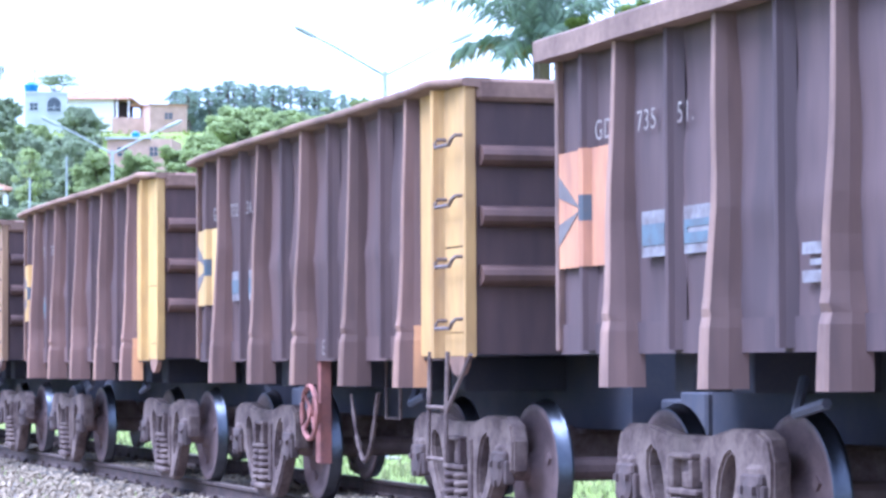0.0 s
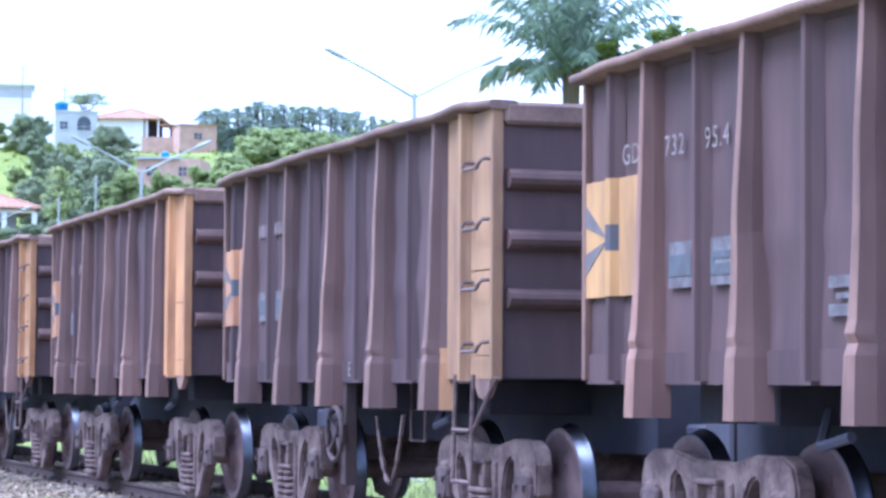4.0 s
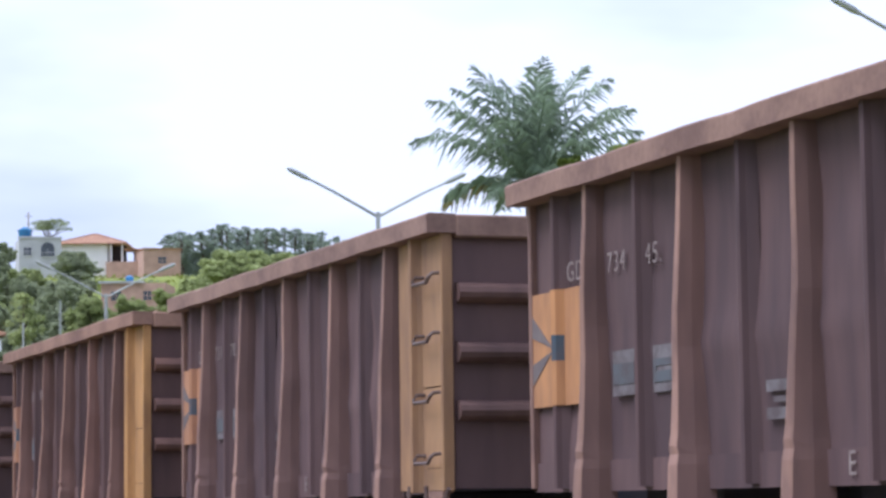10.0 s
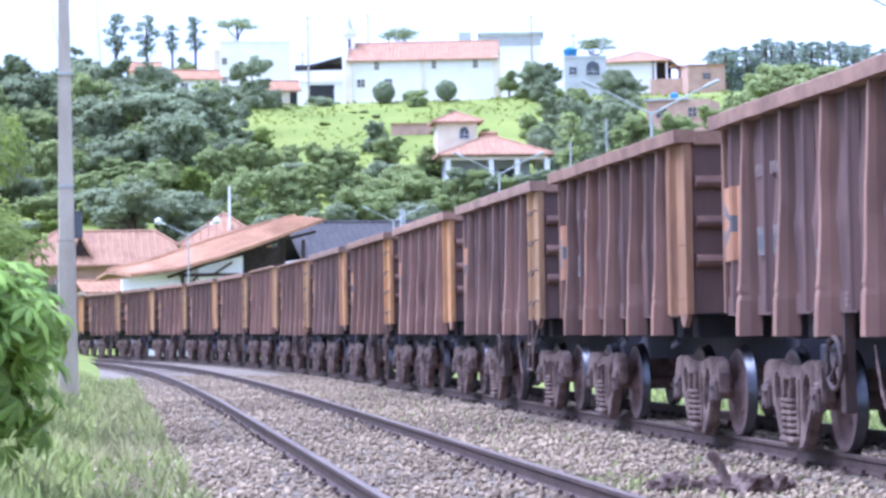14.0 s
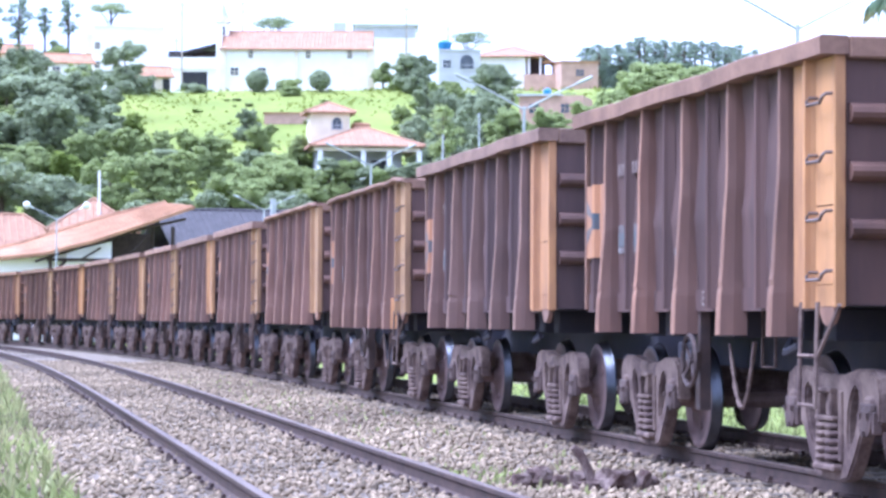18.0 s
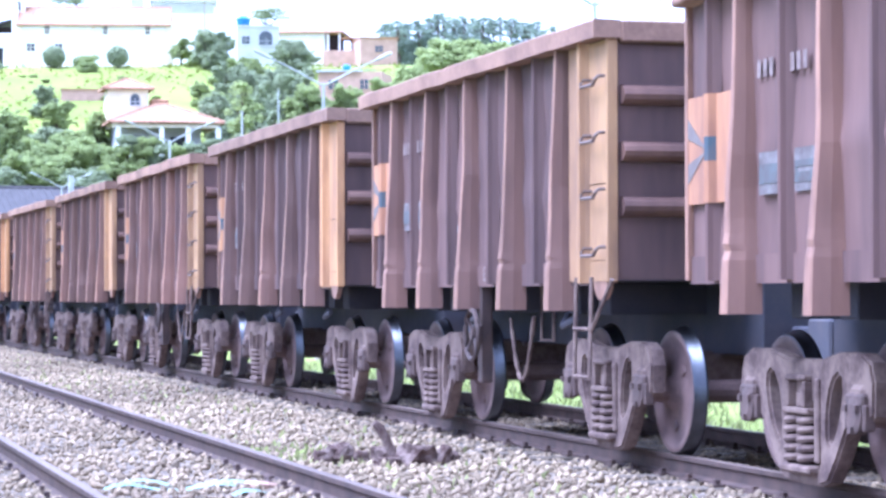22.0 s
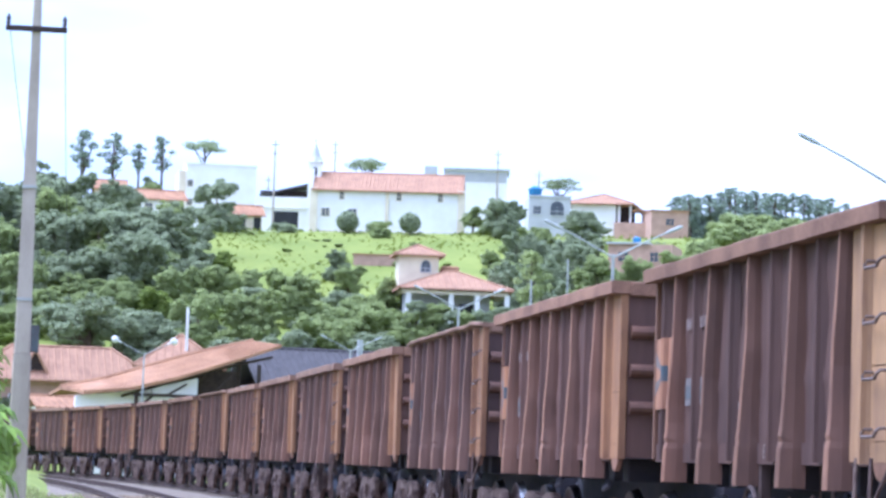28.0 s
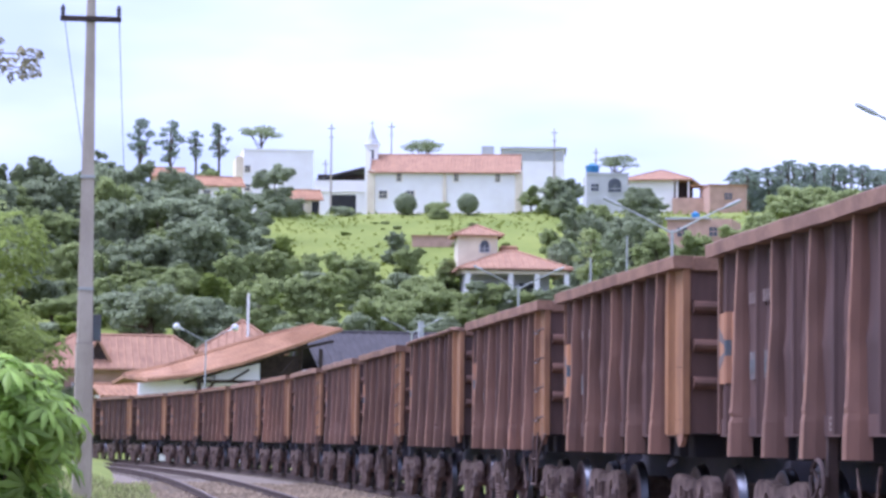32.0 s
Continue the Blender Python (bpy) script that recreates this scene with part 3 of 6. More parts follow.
def wheelset_mesh():
    bm = bmesh.new()
    for s in (-1, 1):
        sub = bmesh.new()
        prof = [(0.10, 0.0), (0.10, 0.11), (0.045, 0.13), (0.025, 0.36), (0.05, 0.395), (0.05, 0.445), (0.043, 0.453), (-0.03, 0.46), (-0.036, 0.484), (-0.052, 0.478), (-0.055, 0.40), (-0.02, 0.36), (-0.03, 0.12), (-0.10, 0.10), (-0.10, 0.0)]
        lathe(sub, [(s * (h + 0.835), max(r, 0.002)) for h, r in prof], 32)
        for f in sub.faces:
            c = f.calc_center_median()
            rr = math.hypot(c.y, c.z)
            f.material_index = 1 if rr > 0.44 else 0
            f.smooth = True
        # casting holes' plugs, so that the turning shows
        for k in range(3):
            a = 2 * math.pi * k / 3
            y, z = 0.25 * math.cos(a), 0.25 * math.sin(a)
            box(sub, *(sorted((s * 0.86, s * 0.885))[0], y - 0.03, z - 0.03), sorted((s * 0.86, s * 0.885))[1], y + 0.03, z + 0.03)
        me = bpy.data.meshes.new("tmp")
        sub.to_mesh(me)
        sub.free()
        bm.from_mesh(me)
        bpy.data.meshes.remove(me)
    axle = bmesh.new()
    lathe(axle, [(-1.12, 0.07), (-0.75, 0.085), (0.75, 0.085), (1.12, 0.07)], 12)
    me = bpy.data.meshes.new("tmp")
    axle.to_mesh(me)
    axle.free()
    bm.from_mesh(me)
    bpy.data.meshes.remove(me)
    out = kept("wheelset", bm, WHEEL)
    out.materials.append(TREAD)
    return out


LETTER_TURN = Matrix.Rotation(-math.pi / 2, 4, "Z") @ Matrix.Rotation(math.pi / 2, 4, "X")


def lettering(text, size):
    cu = bpy.data.curves.new("lettering", "FONT")
    cu.body, cu.size = text, size
    cu.space_character = 1.15
    ob = bpy.data.objects.new("lettering", cu)
    scene.collection.objects.link(ob)
    me = bpy.data.meshes.new_from_object(ob.evaluated_get(bpy.context.evaluated_depsgraph_get()))
    bpy.data.objects.remove(ob)
    bpy.data.curves.remove(cu)
    me.materials.clear()
    me.materials.append(PALE)
    return me


ME = {"rib": rib_mesh(), "end_rib": end_rib_mesh(), "frame": side_frame_mesh(), "spring": spring_mesh(), "wheels": wheelset_mesh()}
for _k in range(9):
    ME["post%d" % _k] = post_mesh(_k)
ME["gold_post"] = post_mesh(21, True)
for _k in range(4):
    ME["side%d" % _k], ME["chord%d" % _k], ME["thin%d" % _k] = dented_sheet(_k), bent_chord(_k), thin_chord(_k)
ME["lower"] = kept("bottom_strip", boxes((NEAR - 0.016, -HALF, 1.24, NEAR, HALF, 1.42)), RUST)
ME["end"] = kept("end_wall", boxes((-1.395, -0.02, 1.28, 1.395, 0.02, 3.04)), RUST)
bm = bmesh.new()
box(bm, -1.345, -0.07, 3.0, 1.345, 0.06, 3.155, bevel=0.012)
ME["end_chord"] = kept("end_chord", bm, CHORD)
bm = bmesh.new()
box(bm, -1.36, -0.055, 2.955, 1.36, 0.045, 3.11, bevel=0.026)
ME["thin_end"] = kept("end_chord", bm, CHORD)
bm = boxes((-0.4, 0.0, 1.1, -0.27, 0.025, 1.285), (-0.42, -0.02, 1.255, -0.25, 0.03, 1.285), bevel=0.006)
ME["tab"] = kept("end_tab", bm, PALE_STEEL)
ME["panel_end"] = kept("yellow_panel", boxes((NEAR - 0.034, -HALF - 0.004, 1.27, NEAR - 0.030, -3.375, 1.418), (NEAR - 0.034, -HALF - 0.004, 1.424, NEAR - 0.030, -3.375, 1.974), (NEAR - 0.034, -HALF - 0.004, 1.984, NEAR - 0.030, -3.375, 3.02), (NEAR - 0.030, -HALF - 0.004, 1.27, NEAR + 0.03, -HALF - 0.001, 3.02)), YELLOW)
ME["panel_mid"] = kept("yellow_panel", boxes((NEAR - 0.034, -3.225, 1.27, NEAR - 0.030, -2.86, 3.02)), YELLOW)
bm = bmesh.new()
prism(bm, [(NEAR + 0.003, 0.062), (NEAR - 0.10, 0.03), (NEAR - 0.108, 0.0), (NEAR - 0.10, -0.028), (NEAR - 0.06, -0.04), (NEAR + 0.003, -0.074)], 2, 1.255, 3.028)
for f in bm.faces:
    f.material_index = 1 if f.normal.y > 0.6 else 0
ME["yrib"] = kept("yellow_rib", bm, YELLOW)
ME["yrib"].materials.append(RUST_EDGE)
ME["floor"] = kept("floor_plate", boxes((-1.36, -HALF + 0.03, 1.27, 1.36, HALF - 0.03, 1.33)), GREASE)
ME["sill"] = kept("centre_sill", boxes((-0.32, -4.0, 0.72, 0.32, 4.0, 1.262), bevel=0.01), UNDER)
ME["bearer"] = kept("cross_bearer", boxes((-1.1, -0.14, 1.02, 1.1, 0.14, 1.258), bevel=0.01), UNDER)
ME["coupler"] = kept("coupler", boxes((-0.1, 3.95, 0.74, 0.1, 4.5, 0.94), (-0.17, 4.42, 0.66, 0.15, 4.66, 1.0), bevel=0.02), GREASE)
bm = bmesh.new()
lathe(bm, [(-0.5, 0.02), (-0.48, 0.2), (0.32, 0.2), (0.36, 0.06), (0.6, 0.04)], 14)
ME["cylinder"] = kept("brake_cylinder", bm, GREASE)
ME["bolster"] = kept("bolster", boxes((-1.05, -0.17, 0.46, 1.05, 0.17, 0.74), (-0.3, -0.3, 0.68, 0.3, 0.3, 0.78), bevel=0.02), TRUCK)
ME["hanger"] = kept("bolster_pocket", boxes((-0.12, -0.21, 0.435, 0.02, 0.21, 0.475), (-0.12, -0.15, 0.475, -0.03, -0.11, 0.64), (-0.12, 0.11, 0.475, -0.03, 0.15, 0.64), (-0.12, -0.15, 0.64, -0.03, 0.15, 0.675), (-0.09, -0.045, 0.475, -0.05, 0.045, 0.57), bevel=0.01), TRUCK)
bm = bmesh.new()
tube(bm, [(NEAR - 0.02, -3.42, 0.03), (NEAR - 0.095, -3.41, 0.03), (NEAR - 0.115, -3.41, 0.0), (NEAR - 0.115, -3.42, -0.025), (NEAR - 0.115, -3.71, -0.025), (NEAR - 0.11, -3.74, 0.01), (NEAR - 0.09, -3.76, 0.035), (NEAR + 0.0, -3.77, 0.04)], 0.014, 6)
ME["grab"] = kept("grab_iron", bm, PALE_STEEL)
bm = bmesh.new()
for dy in (-3.25, -3.62):
    tube(bm, [(NEAR - 0.1, dy, 1.3), (NEAR - 0.12, dy, 0.55)], 0.016, 6)
tube(bm, [(NEAR - 0.12, -3.25, 0.57), (NEAR - 0.12, -3.62, 0.57)], 0.016, 6)
tube(bm, [(NEAR - 0.12, -3.25, 0.92), (NEAR - 0.12, -3.62, 0.92)], 0.016, 6)
tube(bm, [(NEAR - 0.11, -3.62, 0.9), (NEAR - 0.05, -3.95, 1.28)], 0.016, 6)
ME["step"] = kept("side_step", bm, TRUCK)
bm = bmesh.new()
ring = [(-1.47, -0.13 + 0.21 * math.cos(a), 0.83 + 0.21 * math.sin(a)) for a in np.linspace(0, 2 * math.pi, 21)]
tube(bm, ring, 0.022, 6)
for k in range(4):
    a = math.pi / 4 + k * math.pi / 2
    tube(bm, [(-1.45, -0.13, 0.83), (-1.47, -0.13 + 0.20 * math.cos(a), 0.83 + 0.20 * math.sin(a))], 0.014, 5)
tube(bm, [(-1.48, -0.13, 0.83), (-1.35, -0.13, 0.83)], 0.045, 8)
ME["hand_wheel"] = kept("hand_brake_wheel", bm, BRAKE_RED)
ME["brake_post"] = kept("brake_post", boxes((-1.40, -0.19, 0.42, -1.30, -0.07, 1.25), (-1.42, -0.2, 0.75, -1.39, -0.06, 0.91), bevel=0.008), BRAKE_RED)
bm = bmesh.new()
chain = [(-1.2, -0.40 - 0.7 * q, 0.95 - 0.5 * math.sin(math.pi * q) + 0.02 * q) for q in np.linspace(0, 1, 15)]
for i in range(14):
    a, b = Vector(chain[i]), Vector(chain[i + 1])
    tube(bm, [a - (b - a) * 0.2, b + (b - a) * 0.2], 0.02 if i % 2 else 0.013, 5)
ME["chain"] = kept("brake_chain", bm, TRUCK)
bm = bmesh.new()
tube(bm, [(-1.15, -1.15, 1.25), (-1.15, -1.15, 0.80), (-1.15, -1.5, 0.80), (-1.15, -1.5, 1.25)], 0.014, 6)
ME["stirrup"] = kept("brake_stirrup", bm, TRUCK)
bm = bmesh.new()
tube(bm, [(-1.0, -1.55, 1.1), (-1.15, -1.75, 0.92), (-1.15, -2.1, 0.98)], 0.03, 6)
ME["rigging"] = kept("brake_rigging", bm, GREASE)
# maker's mark painted on the far end: a yellow block with brown wedges and a dark blue square on the rib
ME["mark"] = kept("mark_ground", boxes((NEAR - 0.034, 3.365, 1.76, NEAR - 0.030, 3.795, 2.46)), YELLOW)
ME["mark2"] = kept("mark_ground", boxes((NEAR - 0.034, 2.86, 1.76, NEAR - 0.030, 3.235, 2.46)), YELLOW)
RIB_OUT = [(NEAR - 0.03, 0.066), (NEAR - 0.081, 0.038), (NEAR - 0.096, 0.0), (NEAR - 0.081, -0.038), (NEAR - 0.03, -0.066)]
for _key, _lo, _hi, _m in (("mark_low", 1.76, 2.03, YELLOW), ("mark_mid", 2.03, 2.185, LOGO_BLUE), ("mark_high", 2.185, 2.46, YELLOW)):
    bm = bmesh.new()
    prism(bm, RIB_OUT, 2, _lo, _hi)
    ME[_key] = kept("mark_rib", bm, _m)
bm = bmesh.new()
prism(bm, [(3.79, 2.34), (3.79, 2.2), (3.42, 2.11)], 0, NEAR - 0.038, NEAR - 0.035)
ME["wedge_high"] = kept("mark_wedge", bm, MARK_GREY)
bm = bmesh.new()
prism(bm, [(3.79, 2.02), (3.79, 1.88), (3.42, 2.1)], 0, NEAR - 0.038, NEAR - 0.035)
ME["wedge_low"] = kept("mark_wedge", bm, MARK_GREY)
for _k, _y0, _y1 in (("a", 2.17, 2.50), ("b", 1.56, 1.92)):
    ME["plate_" + _k] = kept("faded_stencil", boxes((NEAR - 0.030, _y0, 1.78, NEAR - 0.026, _y1, 2.04)), FADED_PALE)
    ME["band_" + _k] = kept("stencil_band", boxes(*(((NEAR - 0.034, _y0 + 0.01, 1.845, NEAR - 0.031, _y1 - 0.01, 1.965),) if _k == "a" else ((NEAR - 0.034, _y0 + 0.01, 1.925, NEAR - 0.031, _y1 - 0.01, 1.965), (NEAR - 0.034, _y0 + 0.01, 1.835, NEAR - 0.031, _y1 - 0.01, 1.895), (NEAR - 0.034, _y1 - 0.05, 1.895, NEAR - 0.031, _y1 - 0.01, 1.925)))), PALE_BLUE)
ME["plate_c"] = kept("faded_stencil", boxes((NEAR - 0.030, 0.2, 1.58, NEAR - 0.026, 0.5, 1.64), (NEAR - 0.030, 0.2, 1.665, NEAR - 0.026, 0.42, 1.695), (NEAR - 0.030, 0.2, 1.72, NEAR - 0.026, 0.5, 1.78)), FADED_PALE)
ME["plate_d"] = lettering("E", 0.17)
bm = bmesh.new()
prism(bm, [(-3.78, 1.275), (-3.44, 1.275), (-3.46, 1.22), (-3.52, 1.155), (-3.6, 1.13), (-3.68, 1.15), (-3.75, 1.21)], 0, NEAR - 0.03, NEAR + 0.02)
ME["bracket"] = kept("corner_bracket", bm, BRIGHT_EDGE)
ME["unread"] = kept("worn_digit", boxes((NEAR - 0.030, -0.06, 2.5, NEAR - 0.026, 0.0, 2.61)), WORN_PALE)
ME["corner_y"] = kept("corner_angle", boxes((NEAR - 0.045, -0.035, 1.26, NEAR + 0.04, 0.012, 3.03), bevel=0.008), YELLOW)
ME["corner"] = kept("corner_angle", boxes((NEAR - 0.045, -0.035, 1.26, NEAR + 0.04, 0.012, 3.03), bevel=0.008), BRIGHT_EDGE)
bm = bmesh.new()
lathe(bm, [(-0.03, 0.10), (-0.06, 0.118), (-0.1, 0.112), (-0.112, 0.07), (-0.112, 0.002)], 14)
for _a in (0.5, 2.6, 4.7):
    box(bm, -0.128, 0.085 * math.cos(_a) - 0.02, 0.085 * math.sin(_a) - 0.02, -0.098, 0.085 * math.cos(_a) + 0.02, 0.085 * math.sin(_a) + 0.02)
box(bm, -0.1, -0.13, 0.06, 0.02, 0.13, 0.13, bevel=0.015)
box(bm, -0.095, -0.15, -0.09, -0.02, -0.115, 0.07, bevel=0.01)
box(bm, -0.095, 0.115, -0.09, -0.02, 0.15, 0.07, bevel=0.01)
ME["cap"] = kept("bearing_cap", bm, DARK_CAP)


def hang(name, key, parent, m=None, label=""):
    ob = part(name, ME[key], None, parent, label)
    if m is not None:
        ob.matrix_basis = m
    return ob


TURN = pose(0, 0, 0, 0, 0, 180)


def build_wagon(ladder, seed, slim):
    r = random.Random(seed * 2 + ladder + 50 * slim)
    words = "brown ore-stained gondola wagon, yellow end" + (" panel with grab irons" if ladder else " panel, no ladder") + (", thin rim" if slim else "")
    wagon = tagged(new("ore_wagon"), words, "railway wagon", "wagons of the ore train")
    for m in (None, TURN):
        hang("side_sheet", "side%d" % r.randrange(4), wagon, m)
        hang("top_chord", ("thin%d" if slim and m is None else "chord%d") % r.randrange(4), wagon, m, "dusty bent top rim")
        if m is None:
            hang("bottom_strip", "lower", wagon)
        for y in POSTS:
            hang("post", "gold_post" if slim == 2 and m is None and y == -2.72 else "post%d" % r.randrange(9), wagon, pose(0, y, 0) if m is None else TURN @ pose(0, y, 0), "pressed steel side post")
        for y in RIBS:
            if m is None and y == -3.30:
                continue
            hang("rib", "rib", wagon, pose(0, y, 0) if m is None else TURN @ pose(0, y, 0))
    hang("yellow_rib", "yrib", wagon, pose(0, -3.30, 0), "faded yellow rib")
    hang("yellow_panel", "panel_end", wagon, None, "faded yellow end panel")
    hang("yellow_panel", "panel_mid", wagon, None, "faded yellow panel")
    for s in (-1, 1):
        hang("corner_angle", "corner" if s > 0 else "corner_y", wagon, pose(0, s * (HALF - 0.0) + (0.012 if s < 0 else 0), 0), "worn corner angle")
        e = hang("end_wall", "end", wagon, pose(0, s * (HALF - 0.03), 0))
        hang("end_chord", "thin_end" if slim else "end_chord", wagon, pose(0, s * (HALF - 0.0), 0))
        for z in (2.62, 2.21, 1.81):
            hang("end_rib", "end_rib", e, pose(0, 0.02 * s, z, 0, 0, 0 if s > 0 else 180))
        hang("coupler", "coupler", wagon, None if s > 0 else TURN)
        hang("brake_rod", "rigging", wagon, None if s > 0 else pose(0, 2.9, 0))
    hang("floor_plate", "floor", wagon)
    hang("centre_sill", "sill", wagon)
    for y in (-2.67, -1.9, 0.0, 1.9, 2.67):
        hang("cross_bearer", "bearer", wagon, pose(0, y, 0))
    hang("brake_cylinder", "cylinder", wagon, pose(0.1, 0.9, 0.75, 0, 0, 90))
    for s in (-1, 1):
        b = hang("truck", "bolster", wagon, pose(0, s * 2.67 - 0.1, 0), "cast steel two-axle truck")
        for side in (-1, 1):
            hang("side_frame", "frame", b, pose(side * 1.06, 0, 0, 0, 0, 0 if side < 0 else 180))
            if side < 0:
                for k in (-0.87, 0.87):
                    hang("bearing_cap", "cap", b, pose(-1.06, k, 0.46))
            hang("spring", "spring", b, pose(side * 1.08, 0, 0))
            hang("bolster_pocket", "hanger", b, pose(side * 1.06, 0, 0, 0, 0, 0 if side < 0 else 180))
        for k in (-1, 1):
            hang("wheelset", "wheels", wagon, pose(0, s * 2.67 + k * 0.87 - 0.1, 0.46), "brown wheels with a polished tread")
    mark = hang("mark_ground", "mark", wagon, None, "faded yellow painted mark")
    hang("mark_ground", "mark2", wagon, None, "faded yellow painted mark")
    for key in ("mark_low", "mark_mid", "mark_high"):
        hang("mark_rib", key, wagon, pose(0, 3.30, 0), "dark blue square" if key == "mark_mid" else "")
    hang("mark_wedge", "wedge_high", mark, None, "grey painted wedges")
    hang("mark_wedge", "wedge_low", mark, None, "grey painted wedges")
    for k in "ab":
        st_ = hang("faded_stencil", "plate_" + k, wagon, None, "worn pale stencil patch")
        hang("stencil_band", "band_" + k, st_, None, "blue-grey band")
    hang("faded_stencil", "plate_c", wagon, None, "pale stencilled lines")
    small = hang("small_letter", "plate_d", wagon, None, "small pale stencilled letter")
    small.matrix_basis = Matrix.Translation((NEAR - 0.032, -0.36, 1.29)) @ LETTER_TURN
    hang("corner_bracket", "bracket", wagon, None, "small rounded corner bracket")
    if ladder:
        for z in (2.74, 2.33, 1.92, 1.5):
            hang("grab_iron", "grab", wagon, pose(0, 0, z - 0.02), "bent steel grab iron")
        hang("side_step", "step", wagon, None, "thin steel ladder step")
        hang("hand_brake_wheel", "hand_wheel", wagon, None, "hand brake wheel")
        hang("brake_post", "brake_post", wagon, None, "brake post")
        hang("brake_chain", "chain", wagon)
        hang("brake_stirrup", "stirrup", wagon)
    hang("end_tab", "tab", wagon, pose(0, -HALF, 0), "small steel tab under the end wall")
    for o in wagon.children if slim else ():
        # under the slim rim the sheets, posts and ribs reach higher
        base = o.name.split(".")[0]
        foot = {"post": 1.05, "rib": 1.26, "yellow_rib": 1.255, "side_sheet": 1.25, "corner_angle": 1.26, "yellow_panel": 1.27, "end_wall": 1.28 if slim == 1 else 0}.get(base, 0)
        if foot:
            o.matrix_basis = o.matrix_basis @ Matrix.Translation((0, 0, foot * -0.04)) @ Matrix.Diagonal((1, 1, 1.04, 1))
        elif base == "top_chord":
            o.location.z += 0.07 if slim == 1 else 0.03
        elif base == "end_chord" and slim == 1:
            o.location.z += 0.05
    if slim == 2:
        # the fuller wagons ride lower on their springs
        for o in wagon.children:
            if o.name.split(".")[0] not in ("truck", "wheelset", "coupler", "centre_sill", "top_chord", "end_chord"):
                o.location.z -= 0.032
    return wagon


NUMBERS = {0: ("735", "51."), 1: ("732", "34.1"), 2: ("732", "783"), 3: ("732", "962"), 4: ("732", "95.4"), 7: ("733", "126"), 8: ("733", "892"),
           9: ("704", "46."), 10: ("734", "45."), 11: ("731", "78."), 21: ("732", "345"), 20: ("734", "195"), 24: ("734", "45"), 25: ("734", "58")}
TRAIN = {}
_rnd = random.Random(11)
SLIM = {1: 2, 2: 2, 3: 2, 4: 2, 5: 2, 6: 1, 7: 1, 8: 1, 21: 2, 22: 1, 31: 1, 36: 1}
_proto = {(k, q, e): build_wagon(k, q, e) for k in (True, False) for q in range(3) for e in range(3)}
_used = set()
for n in range(-2, 53):
    key = (n % 2 == 1, (n // 2) % 3, SLIM.get(n, 0))
    if key not in _used:
        w = _proto[key]
        _used.add(key)
    else:
        w = copy_thing(_proto[key], Matrix.Identity(4))
    TRAIN[n] = w
for key, w in _proto.items():
    if key not in _used:
        for o in (*w.children_recursive, w):
            bpy.data.objects.remove(o)
_gd = lettering("GD", 0.17)
# end panels: paint of each wagon, and how dusty its posts are
BRIGHT, TAN, ORANGE, CREAMY = (1.12, 1.3, 0.95, 1), (0.68, 0.76, 0.88, 1), (0.86, 0.84, 0.8, 1), (0.74, 0.82, 0.95, 1)
GOLD = {0: ORANGE, 1: (0.9, 1.02, 0.85, 1), 2: BRIGHT, 3: TAN, 4: (1.0, 1.05, 0.92, 1), 5: TAN, 7: ORANGE, 8: ORANGE, 9: TAN, 10: (0.98, 0.95, 0.72, 1), 11: TAN, 12: (0.95, 0.98, 0.8, 1), 13: TAN, 14: TAN,
        17: TAN, 18: ORANGE, 19: ORANGE, 20: (0.86, 0.85, 0.9, 1), 21: TAN, 22: CREAMY, 23: TAN, 24: (0.88, 0.92, 1.0, 1), 25: TAN, 26: (0.82, 0.9, 1.0, 1), 27: TAN, 28: ORANGE, 29: TAN}
MARKS = {0: (0.95, 0.85, 1.0, 1), 1: (1.0, 1.2, 1.0, 1), 2: (1.0, 1.15, 0.9, 1), 3: (1.0, 1.1, 0.9, 1), 4: (0.95, 1.02, 0.85, 1), 10: (0.9, 0.85, 0.8, 1), 24: (0.75, 0.75, 0.85, 1), 25: (0.78, 0.75, 0.82, 1)}
